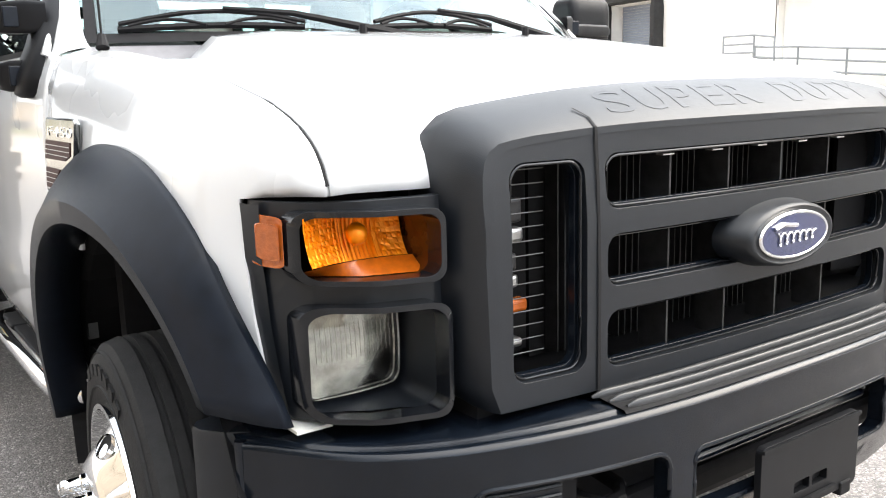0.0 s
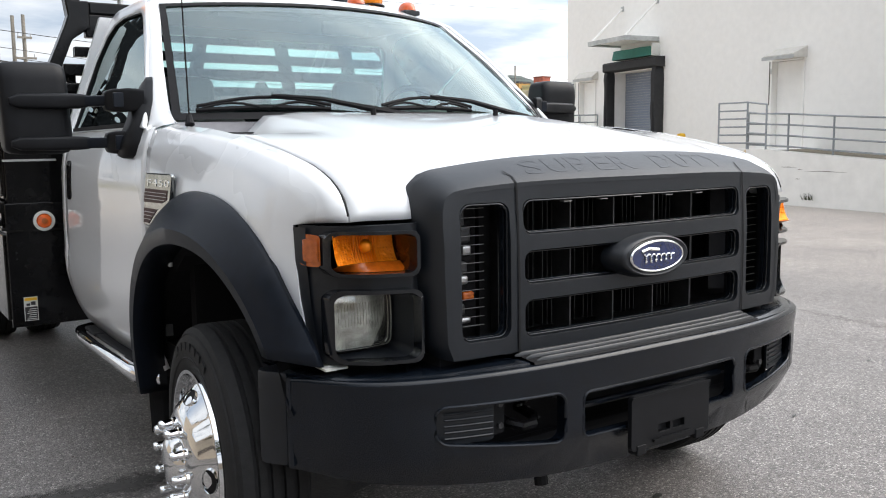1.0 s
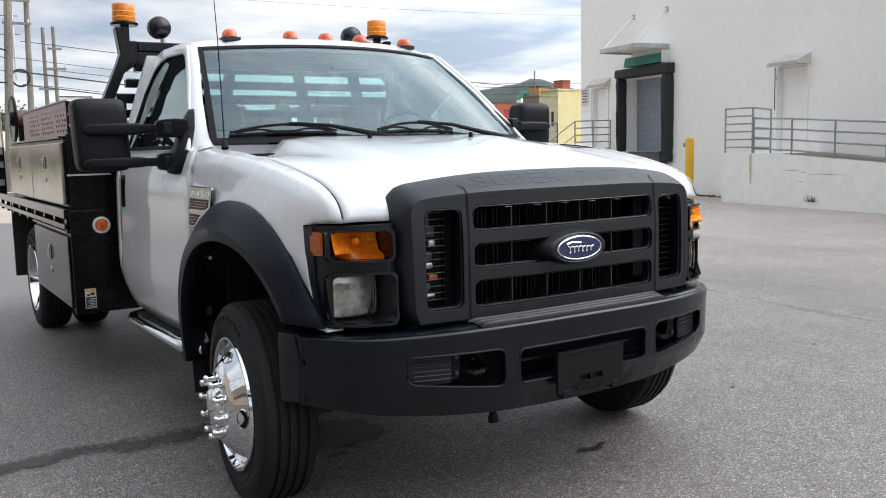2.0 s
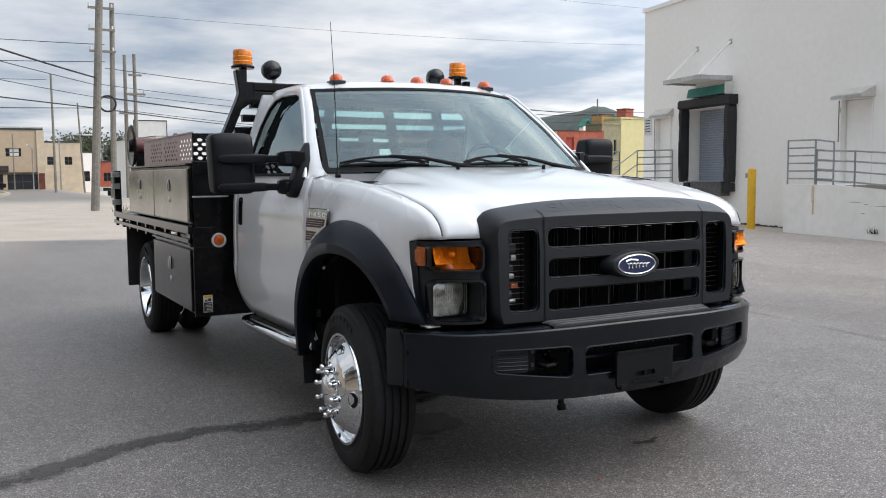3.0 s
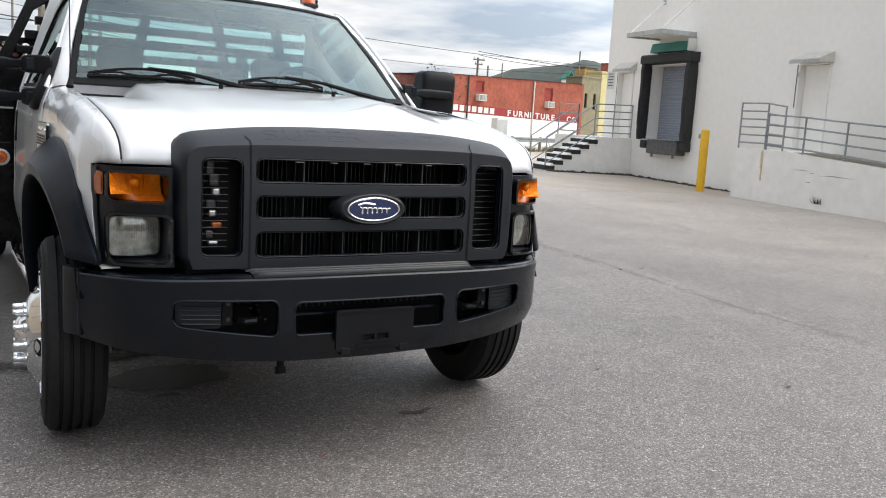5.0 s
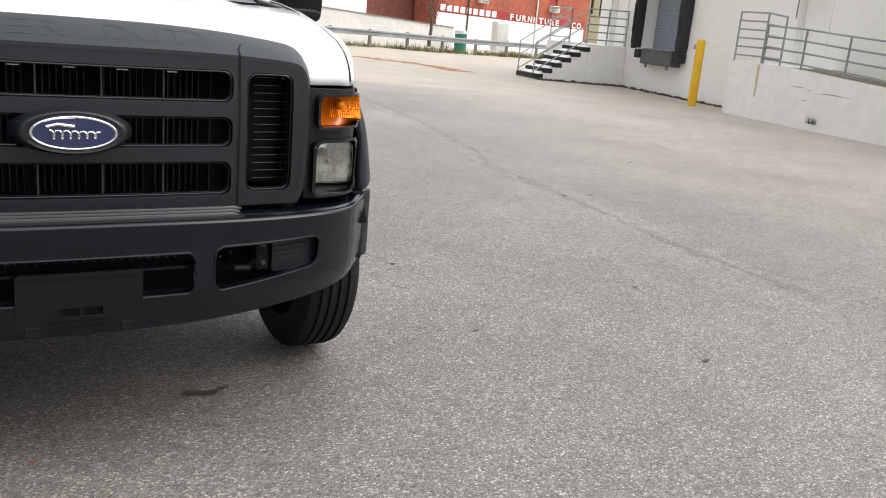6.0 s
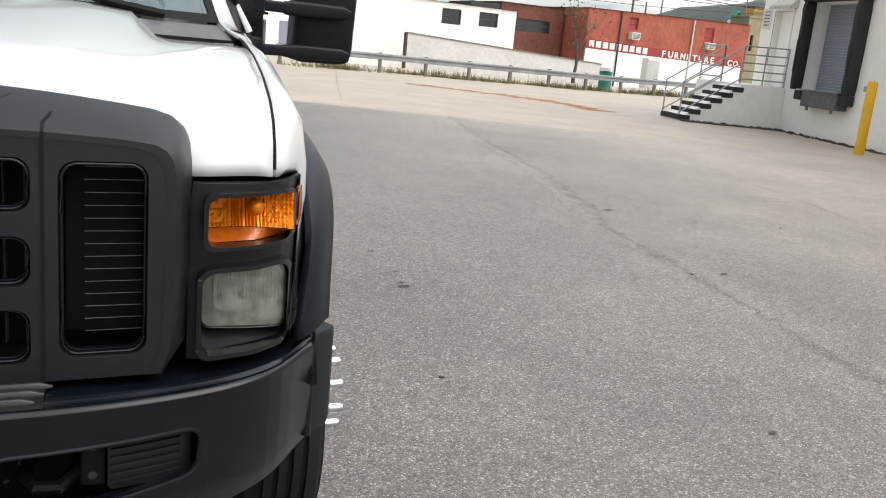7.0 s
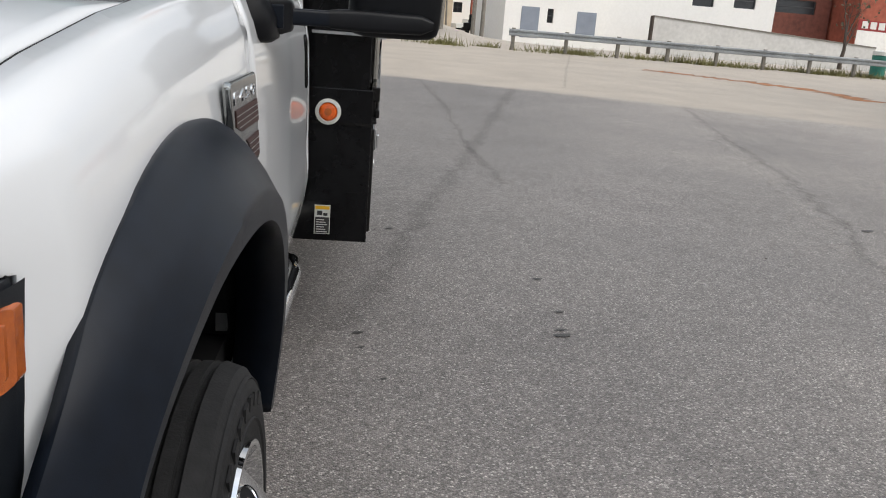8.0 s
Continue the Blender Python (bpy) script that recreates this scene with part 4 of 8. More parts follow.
(x0, z0), (x1, z1) = far(3.3, 3.16), far(4.9, 3.42)
part("roof_unit", boxes((x0, x1, 1.6, 3.4, z0, z1)), M_ROOFDK, white_two, "dark grey unit on the roof", bevel=0.03)
fence = far_thing("low_wall", "long low white wall with a rusty end post", "wall", "structure")
(x0, z0), (x1, z1) = far(-1.28, 1.62), far(9.1, 1.04)
bm = bmesh.new()
skin(bm, [[(x0, y, -1.6), (x0, y, z0), ] + [(x1, y, z1), (x1, y, -1.6)] for y in (-3.2, -2.95)], closed=True, cap=True)
part("wall", bm, M_LOWWALL, fence)
part("post", boxes((x0 - 0.12, x0, -3.25, -2.9, -1.6, z0 + 0.05)), M_BARK, fence)
bm = bmesh.new()
skin(bm, [[(x0, y, z0 + 0.004), (x0, y, z0 + 0.09), (x1, y, z1 + 0.09), (x1, y, z1 + 0.004)] for y in (-3.26, -2.89)], closed=True, cap=True)
part("coping", bm, M_POLE, fence, "weathered grey coping")
dark_shed = far_thing("brick_building", "older dark red brick building behind the low wall", "building")
facade(dark_shed, 5.55, 9.3, 3.6, [(6.0, 8.5, 2.3, 2.9)], M_DKBRICK, back=3.0, frame_m=M_ROOFDK)
store = far_thing("brick_store", "red brick furniture store with a white painted base and lettered band", "building")
facade(store, 9.45, 20.55, 3.72, [(12.05, 12.66, 2.9, 3.5), (17.28, 17.96, 2.66, 3.46)], M_BRICK, depth=14, z1b=3.87, frame_m=M_BRICK, pane_m=M_BOARDED)
(xa, za), (xb, zb) = far(9.5, 2.24), far(20.3, 1.93)
(_, zc), (_, zd) = far(0, 1.78), far(0, 1.53)
bm = bmesh.new()
skin(bm, [[(xa, y, zc), (xa, y, za), (xb, y, zb), (xb, y, zd)] for y in (-0.03, -0.004)], closed=True, cap=True)
part("sign_band", bm, M_BAND, store, "dark red painted sign band")
bm = bmesh.new()
skin(bm, [[(xa, y, -1.6), (xa, y, zc - 0.01), (xb, y, zd - 0.01), (xb, y, -1.6)] for y in (-0.03, -0.004)], closed=True, cap=True)
part("painted_base", bm, M_WALLBASE, store, "white painted lower wall")
tilt = math.atan2(zb - za, xb - xa)
span = (xb - xa) * 0.965
def on_band(x, up):
    """x: share of the band's length."""
    q = xa + 0.25 + x * span
    return q, zc + 0.14 + up + (q - xa) * math.tan(tilt)
for k, ch in enumerate("#########  FURNITURE  CO."):
    f0 = k / 24.0
    if ch == "#":
        q, z = on_band(f0 + 0.003, 0.0)
        part("letter_bar", boxes((q, q + span * 0.030, -0.06, -0.031, z, z + 0.50)), M_LETTER, store)
    elif ch != " ":
        bm, tw = text_mesh(ch, 0.72, 0.012, bold=0.022)
        for v in bm.verts:
            x, y, z = v.co
            q, zz = on_band(f0 + 0.003, y)
            v.co = (q + x * min(1.25, span * 0.034 / max(tw, 0.05)), -0.045 - z, zz)
        part("letter", bm, M_LETTER, store)
for u, z in ((12.1, 2.42), (17.34, 2.33)):
    (x0, z0), (x1, z1) = far(u, z), far(u + 0.56, z + 0.36)
    ac = part("air_conditioner", boxes((x0, x1, -0.5, -0.004, z0, z1)), M_LABEL, store, "boxy white window air conditioner", bevel=0.03)
    part("grille", boxes(*[(x0 + 0.08, x1 - 0.08, -0.515, -0.502, z0 + 0.08 + k * 0.09, z0 + 0.12 + k * 0.09) for k in range(5)]), M_LABELBLACK, ac)
for u in (11.5, 16.4):
    (x0, z1) = far(u, 3.75)
    bm = bmesh.new(); rod(bm, (x0, -0.1, -1.2), (x0, -0.1, z1), 0.07)
    part("downpipe", bm, M_LABEL if u > 15 else M_ROOFDK, store)
def set_back(name, label, category, at, width, top, material, panes=(), depth=9.0, roof=M_ROOFDK):
    """A plain block behind the frontage: front with real openings, flanks, back, roof and panes."""
    t = empty(name, label, category, (at[0], at[1], 0), rot=8.0)
    hs = [[(x0, z0), (x1, z0), (x1, z1), (x0, z1)] for x0, x1, z0, z1 in panes]
    part("wall", plate([(0, -2), (width, -2), (width, top), (0, top)], hs, 0.3), material, t)
    part("flank", boxes((0, 0.3, 0.302, depth, -2, top - 0.01)), material, t)
    part("flank", boxes((width - 0.3, width, 0.302, depth, -2, top - 0.01)), material, t)
    part("back_wall", boxes((0.31, width - 0.31, depth - 0.3, depth, -2, top - 0.02)), material, t)
    part("roof", boxes((-0.08, width + 0.08, -0.08, depth, top + 0.003, top + 0.16)), roof, t)
    for x0, x1, z0, z1 in panes:
        part("window", boxes((x0 - 0.03, x1 + 0.03, 0.17, 0.2, z0 - 0.03, z1 + 0.03)), M_WINDARK, t)
    return t


set_back("olive_building", "olive rendered building with narrow windows beside the brick store", "building", (53.2, 65.2), 2.7, 6.1, M_OLIVE, ((0.5, 0.9, 3.2, 4.6), (1.75, 2.15, 3.1, 4.6)), 2.2, M_OLIVE)
set_back("cream_building", "pale yellow rendered building beyond the brick store", "building", (55.95, 65.6), 9.0, 6.75, M_CREAM, ((5.0, 5.8, 3.0, 4.4),), 2.2, M_CREAM)
set_back("brick_tower", "square red brick stair tower on a roof", "tower", (76.1, 88.2), 1.55, 9.75, M_BRICK, (), 1.6, M_DKBRICK)
set_back("roof_house", "small ochre plant room behind the store", "building", (67.9, 83.2), 2.1, 8.5, M_OCHRE, ((0.4, 0.8, 7.2, 7.8),), 1.6)
gable = empty("green_roof", "small building with a green metal gable roof", "building", (69.5, 89.0, 0), rot=8.0)
part("wall", boxes((0.1, 1.75, 0, 0.8, -2, 7.5)), M_WALL, gable)
bm = bmesh.new()
skin(bm, [[(-0.05, y, 7.45), (0.93, y, 8.5), (1.9, y, 7.45), (1.9, y, 7.3), (0.93, y, 8.32), (-0.05, y, 7.3)] for y in (-0.1, 0.9)], closed=True, cap=True)
part("roof", bm, M_GREEN, gable)
cabinet = empty("utility_cabinet", "pale blue-white steel utility cabinet against the store wall", "utility cabinet", (36.6, 54.6, -1.0), rot=8.0)
part("body", boxes((0, 1.15, 0, 0.7, 0, 2.65)), M_LABEL, cabinet, bevel=0.03)
part("door", boxes((0.06, 1.09, -0.02, -0.002, 0.15, 2.5)), M_FASCIA, cabinet, bevel=0.01)
# green drum by the rail
hyd = empty("waste_drum", "dark green drum with a white lid behind the guard rail", "drum", (20.0, 31.9, ground_z(20.0, 31.9)))
bm = bmesh.new(); lathe(bm, [(0, 0.0), (0, 0.28), (0.8, 0.28), (0.82, 0.0)], (0, 0, 0), 18, "z"); part("body", bm, M_GREEN, hyd, smooth=True)
bm = bmesh.new(); lathe(bm, [(0.82, 0.3), (0.95, 0.28), (1.0, 0.0)], (0, 0, 0), 18, "z"); part("lid", bm, M_LABEL, hyd, smooth=True)


def tree(at, height, crown_r, seed, label, leaves=1500, bare=False, size=0.16):
    """A tapered trunk, limbs that fork, and a ragged crown of small leaf blades."""
    rnd = random.Random(seed)
    t = empty("tree", label, "tree", at)
    bm = bmesh.new()
    tips = []

    def limb(p, d, length, r, depth):
        pts, rad = [p], [r]
        for k in range(4):
            d = (d + Vector((rnd.uniform(-0.25, 0.25), rnd.uniform(-0.25, 0.25), rnd.uniform(-0.05, 0.2)))).normalized()
            pts.append(pts[-1] + d * length / 4)
            rad.append(r * (1 - 0.15 * (k + 1)))
        tube(bm, pts, rad, 6)
        tips.append(pts[-1])
        if depth:
            for _ in range(4):
                k = rnd.choice((2, 3, 4))
                nd = (d + Vector((rnd.uniform(-1, 1), rnd.uniform(-1, 1), rnd.uniform(-0.1, 0.6)))).normalized()
                limb(pts[k], nd, length * 0.62, rad[k] * 0.6, depth - 1)

    limb(Vector((0, 0, -0.2)), Vector((0, 0, 1)), height * 0.5, height * 0.025, 3)
    part("trunk", bm, M_BARK, t)
    if not bare:
        bm = bmesh.new()
        for _ in range(leaves):
            c = rnd.choice(tips)
            p = c + Vector((rnd.gauss(0, crown_r * 0.22), rnd.gauss(0, crown_r * 0.22), rnd.gauss(0, crown_r * 0.18)))
            a = Vector((rnd.uniform(-1, 1), rnd.uniform(-1, 1), rnd.uniform(-1, 1))).normalized() * size
            b = a.orthogonal().normalized() * size * 0.6
            bm.faces.new([bm.verts.new(p + q) for q in (a, b, -a, -b)])
        part("crown", bm, M_LEAF, t)
    return t


tree((21.2, 37.0, ground_z(21.2, 37.0)), 4.3, 1.3, 5, "small half-bare tree beside the low white wall", leaves=170, size=0.09)
for k, (x, y, h) in enumerate(((8.6, 118, 6.3), (12.5, 121, 7.0), (16.0, 119, 6.6), (4.0, 125, 5.6))):
    tree((x, y, ground_z(x, y)), h, 4.0, 20 + k, "dull green broadleaf tree beyond the street", leaves=5200, size=0.23)

# hill on the skyline
bm = bmesh.new()
rows = []
for k in range(80):
    a = radians(14 + k * 0.75)
    d = 620 + 30 * noise.noise((k * 0.2, 0, 0))
    deg = math.degrees(a)
    hgt = ramp_at(deg, [(14, 8), (26, 14), (32, 34), (34, 44), (35.3, 47.5), (37.3, 50.5), (38, 52), (38.8, 56), (39.5, 54.5), (40, 53), (41.6, 46.5), (48, 38), (60, 30), (74, 16)]) + 1.6 * noise.noise((k * 0.35, 5, 0)) + 1.0 * noise.noise((k * 1.7, 9, 0))
    rows.append([(math.sin(a) * (d + o), math.cos(a) * (d + o), hgt * f) for o, f in ((0, -0.3), (30, 0.5), (70, 0.9), (110, 1.0), (240, 0.6))])
skin(bm, rows)
tagged(link("backdrop_hill", bm, M_HILL, smooth=True), "low wooded hill on the skyline", "hill", kind="structure")

# ---- the street to the rear ----
M_KERB = mat("dull_concrete_kerb", (0.36, 0.315, 0.255), 0.9, var=0.2, fine=6, coarse=0.8)
M_TANWALL = mat("warm_tan_siding", (0.46, 0.355, 0.245), 0.9, var=0.08, fine=3, coarse=0.4)
M_TANPALE = mat("pale_buff_render", (0.55, 0.455, 0.335), 0.9, var=0.14, fine=1.5, coarse=0.4)
tan = empty("tan_building", "flat-roofed tan commercial building with a dark shopfront", "building", (-9.0, 74, 0.4))
def simple_block(thing, x0, x1, y0, y1, z1, holes, material):
    part("wall", plate([(x0, -1.0), (x1, -1.0), (x1, z1), (x0, z1)], holes, 0.3, bend=lambda p: (p.x, p.y + y0, p.z)), material, thing)
    part("flank", boxes((x1 - 0.3, x1, y0 + 0.302, y1, -1, z1 - 0.01)), material, thing)
    part("flank", boxes((x0, x0 + 0.3, y0 + 0.302, y1, -1, z1 - 0.01)), material, thing)
    part("back_wall", boxes((x0 + 0.31, x1 - 0.31, y1 - 0.3, y1, -1, z1 - 0.01)), material, thing)
    part("roof", boxes((x0, x1, y0 - 0.05, y1, z1 + 0.002, z1 + 0.14)), M_ROOFDK, thing)
    for h in holes:
        ax, az, bx_, bz = h[0][0], h[0][1], h[2][0], h[2][1]
        w = part("window", boxes((ax - 0.05, bx_ + 0.05, y0 + 0.17, y0 + 0.2, az - 0.05, bz + 0.05)), M_WINDARK, thing)
        part("frame", boxes((ax, bx_, y0 + 0.1, y0 + 0.16, (az + bz) / 2 - 0.03, (az + bz) / 2 + 0.03), ((ax + bx_) / 2 - 0.03, (ax + bx_) / 2 + 0.03, y0 + 0.1, y0 + 0.16, az, bz)), M_ROOFDK, w)
def rect(x0, x1, z0, z1):
    return [(x0, z0), (x1, z0), (x1, z1), (x0, z1)]
simple_block(tan, -9, 12.5, 0, 14, 4.72, [rect(7.6, 8.72, 2.66, 3.26), rect(9.76, 10.88, 2.63, 3.28), rect(3.6, 4.8, 2.64, 3.26), rect(-8.4, 2.4, 0.02, 1.22), rect(2.7, 6.2, 0.02, 1.22), rect(6.5, 9.5, 0.02, 1.22), rect(9.8, 12.0, 0.02, 1.22)], M_TANWALL)
part("vent_panel", boxes((8.54, 9.92, -0.12, -0.004, 1.42, 1.9)), M_ROOFDK, tan, "dark louvred panel above the shopfront", bevel=0.02)
for k in range(4):
    part("louvre", boxes((8.58, 9.88, -0.15, -0.122, 1.47 + k * 0.105, 1.52 + k * 0.105)), M_BARK, tan)
part("blind", boxes((10.05, 10.7, 0.12, 0.15, 2.68, 3.24)), M_LABEL, tan, "white paper blind in a window")
part("shop_notice", boxes((5.0, 6.1, 0.12, 0.15, 0.55, 0.95), (7.2, 8.6, 0.12, 0.15, 0.35, 0.85)), M_LABEL, tan, "pale notices in the shop window")
part("parapet", boxes((-9.02, 12.52, -0.06, 0.36, 4.865, 4.97)), M_FASCIA, tan)
part("corner_pier", boxes((12.0, 12.55, -0.12, -0.004, -0.9, 4.7)), M_TANPALE, tan)
part("shop_fascia", boxes((-9.0, 11.98, -0.10, -0.004, 1.26, 1.38)), M_BARK, tan, "dark fascia above the shopfront")
part("shop_pier", boxes((12.05, 12.5, -0.16, -0.122, -0.9, 1.3)), M_DKBRICK, tan)
tan2 = empty("pale_building", "pale stepped commercial building further down the street", "building", (4.4, 92, 0.4))
simple_block(tan2, 0, 4.0, 0, 12, 4.4, [rect(0.8, 1.5, 2.2, 3.0), rect(2.4, 3.1, 2.2, 3.0)], M_TANPALE)
tan3 = empty("pale_building", "small white and red shop further down the street", "building", (8.6, 100, 0.4))
simple_block(tan3, 0, 2.4, 0, 10, 3.6, [rect(0.5, 1.5, 0.5, 1.6)], M_WALL)
tan4 = empty("red_shop", "narrow red painted shop front down the street", "building", (11.1, 100, 0.4))
simple_block(tan4, 0, 1.8, 0, 10, 2.6, [rect(0.4, 1.2, 0.5, 1.4)], M_BRICK)
bill = empty("billboard", "large white billboard panel in a dark steel frame", "billboard", (12.5, 86, 0.6))
part("panel", boxes((0.06, 3.1, 0.0, 0.12, 3.6, 6.16)), M_LABEL, bill)
part("frame", boxes((0, 3.16, -0.05, 0.16, 6.165, 6.25), (0, 3.16, -0.05, 0.16, 3.5, 3.595), (0, 0.055, -0.05, 0.16, 3.6, 6.16), (3.105, 3.16, -0.05, 0.16, 3.6, 6.16)), M_WIRE, bill)
for x in (0.6, 2.5):
    part("post", boxes((x, x + 0.2, 0.17, 0.4, -0.8, 6.0)), M_POLE, bill)


def pole(x, y, h, r, lean=0.0, arms=(), label="weathered wooden utility pole"):
    t = empty("utility_pole", label, "utility pole", (x, y, ground_z(x, y)), group="utility poles")
    bm = bmesh.new(); rod(bm, (0, 0, -0.3), (lean, 0, h), r, 10, r * 0.72)
    part("shaft", bm, M_POLE, t, smooth=True)
    for z, w in arms:
        bm = bmesh.new()
        box(bm, lean * z / h - w / 2, lean * z / h + w / 2, -r - 0.1, -r, z - 0.06, z + 0.06)
        part("crossarm", bm, M_POLE, t)
        for s in (-0.42, 0.42):
            bm = bmesh.new(); rod(bm, (lean * z / h + s * w, -r - 0.05, z + 0.06), (lean * z / h + s * w, -r - 0.05, z + 0.24), 0.045, 8)
            part("insulator", bm, M_STEEL, t)
    return t


pole(1.45, 28.75, 10.5, 0.145, 0.62)
two = pole(3.95, 41.5, 9.2, 0.15, 0.25)
for z in (8.9, 7.9, 6.9):
    bm = bmesh.new()
    box(bm, -0.85, 0.32, -0.26, -0.16, z - 0.05, z + 0.05)
    part("crossarm", bm, M_POLE, two)
    for x in (-0.8, -0.35, 0.2):
        bm = bmesh.new(); rod(bm, (x, -0.21, z + 0.05), (x, -0.21, z + 0.2), 0.045, 8)
        part("insulator", bm, M_STEEL, two)
bm = bmesh.new(); rod(bm, (-0.42, -0.05, 4.4), (-0.42, -0.05, 8.95), 0.05, 8)
part("riser", bm, M_STEEL, two)
pole(7.0, 56.2, 9.3, 0.14, 0.06, arms=((5.6, 0.9),))
pole(7.58, 56.1, 9.55, 0.14, 0.05, arms=((7.0, 1.2), (8.2, 0.8)))
pole(2.73, 56.5, 7.3, 0.085)
pole(6.75, 76.5, 7.7, 0.085, -0.3)
pole(1.1, 70, 4.2, 0.055, 0, label="slim brown steel street pole")
pole(-4.6, 66, 5.0, 0.07, 0, label="slim grey street pole")
for x, y, h, arm in ((2.4, 70, 3.35, -0.35), (4.3, 70, 4.2, 2.1), (-2.9, 44, 4.7, 1.6)):
    lamp_post = empty("street_lamp", "slim grey street lamp with a curved arm", "street lamp", (x, y, ground_z(x, y)), group="street lamps")
    part("post", tube(bmesh.new(), [(0, 0, -0.2), (0, 0, h * 0.93), (arm * 0.3, 0, h), (arm * 0.9, 0, h + 0.05)], [0.05, 0.045, 0.035, 0.03], 8), M_GALV, lamp_post, smooth=True)
    part("head", boxes((min(arm * 0.8, arm * 1.15), max(arm * 0.8, arm * 1.15), -0.09, 0.09, h - 0.02, h + 0.10)), M_LABEL, lamp_post, bevel=0.03)
pole(41.6, 66, 8.0, 0.13, 0, arms=((7.8, 1.2), (7.4, 0.8)))
pole(54.1, 67, 9.7, 0.10)
pole(51.7, 80, 8.4, 0.13)
pole(53.6, 80, 8.8, 0.10)
coil = empty("cable_coil", "coil of black cable hung on a utility line", "cable coil", (2.1, 29.4, 3.89))
bm = bmesh.new()
tube(bm, [(0.27 * math.cos(a), 0, 0.27 * math.sin(a)) for a in [2 * math.pi * k / 24 for k in range(25)]], 0.035, 6)
part("ring", bm, M_WIRE, coil)


def wire(a, b, sag, r=0.012):
    t = tagged(new("overhead_cable"), "thin black overhead cable sagging between poles", "cable", "overhead cables")
    a, b = Vector(a), Vector(b)
    bm = bmesh.new()
    tube(bm, [a.lerp(b, k / 16) - Vector((0, 0, sag * 4 * (k / 16) * (1 - k / 16))) for k in range(17)], r, 5)
    part("strand", bm, M_WIRE, t)


wire((1.62, 28.75, 4.08), (25, 74, 6.1), 0.0, 0.03)
wire((2.09, 28.75, 3.63), (23, 74, 5.6), 0.1, 0.022)
wire((1.70, 28.75, 4.49), (25.2, 74, 7.6), 0.1, 0.012)
wire((1.66, 28.75, 4.69), (-12.6, 1.9, 5.6), 0.25, 0.028)
wire((1.66, 28.75, 4.45), (-12.6, 1.9, 4.7), 0.15, 0.012)
wire((1.66, 28.75, 4.04), (-12.6, 1.9, 4.1), 0.2, 0.010)
wire((1.64, 28.75, 3.68), (-12.8, 1.9, 2.9), 0.05, 0.018)
wire((1.64, 28.75, 3.68), (-30, 40, 4.6), 0.25, 0.014)
wire((3.8, 41.5, 7.6), (-40, 40, 10), 0.8, 0.016)
wire((3.8, 41.5, 6.8), (-40, 44, 8.2), 0.8, 0.016)
wire((3.8, 41.5, 6.5), (60, 50, 7), 1.2, 0.016)
wire((7.0, 56.2, 6.6), (70, 66, 8), 1.6, 0.018)
wire((7.0, 56.2, 5.6), (70, 70, 6.5), 1.6, 0.018)
wire((1.9, 28.7, 9.6), (48, 30, 10.4), 0.9, 0.0045)
wire((4.2, 41.5, 9.1), (70, 48, 13), 0.9, 0.007)
wire((2.5, 56.8, 7.4), (-30, 50, 9), 0.8, 0.014)
wire((41.6, 66, 7.6), (90, 70, 8), 0.8, 0.03)
wire((54.1, 67, 7.2), (41.6, 66, 7.3), 0.3, 0.025)


def far_car(at, rot, paint, label, truck=False, size=1.0):
    """A parked vehicle far down the street, with body, cabin glass and wheels."""
    t = empty("parked_car", label, "car", at, rot=rot, group="parked vehicles")
    t.scale = (size, size, size)
    prof = [(-2.2, 0.35), (-2.25, 0.75), (-1.2, 0.9), (-0.5, 1.4), (1.1, 1.42), (1.75, 0.95), (2.2, 0.88), (2.25, 0.35)]
    if truck:
        prof = [(-2.4, 0.4), (-2.45, 1.0), (-0.9, 1.05), (-0.3, 1.65), (0.9, 1.68), (1.0, 1.05), (2.6, 1.03), (2.6, 0.45)]
    bm = bmesh.new()
    skin(bm, [[(x, y, z) for x, z in prof] for y in (-0.85, 0.85)], closed=True, cap=True)
    part("body", bm, paint, t, bevel=0.06, seg=3)
    bm = bmesh.new()
    skin(bm, [[(x, y, z) for x, z in ([(-0.85, 1.02), (-0.35, 1.34), (1.0, 1.36), (1.45, 1.02)] if not truck else [(-0.6, 1.12), (-0.2, 1.58), (0.8, 1.6), (0.85, 1.12)])] for y in (-0.87, 0.87)], closed=True, cap=True)
    part("window", bm, M_WINDARK, t)
    for x in (-1.4, 1.45):
        for y in (-0.8, 0.8):
            bm = bmesh.new(); rod(bm, (x, y - 0.1, 0.32), (x, y + 0.1, 0.32), 0.33, 18)
            part("wheel", bm, M_TYRE, t)


far_car((-1.15, 67.0, ground_z(-1.15, 67.0)), 180, M_BOXGLOSS, "dark parked saloon car across the street", size=0.68)
far_car((10.0, 88, ground_z(10, 88)), 200, M_LABEL, "white pickup truck parked down the street", True, 0.72)
far_car((9.3, 72, ground_z(9, 72)), 250, M_BEDBLACK, "dark utility vehicle parked down the street", True)
bm = bmesh.new()
VERGE = [(-60, 34.0), (-6.0, 38.0), (-2.4, 40.6), (-0.9, 45.5), (-0.3, 51.0), (-0.4, 56.5), (-1.6, 59.0), (-60, 61.5)]
bm.faces.new([bm.verts.new((x, y, ground_z(x, y) + 0.13)) for x, y in VERGE])
tagged(link("grass_verge", bm, M_WEED), "strip of dull green grass beside the street", "grass", kind="structure")
bm = bmesh.new()
rows = []
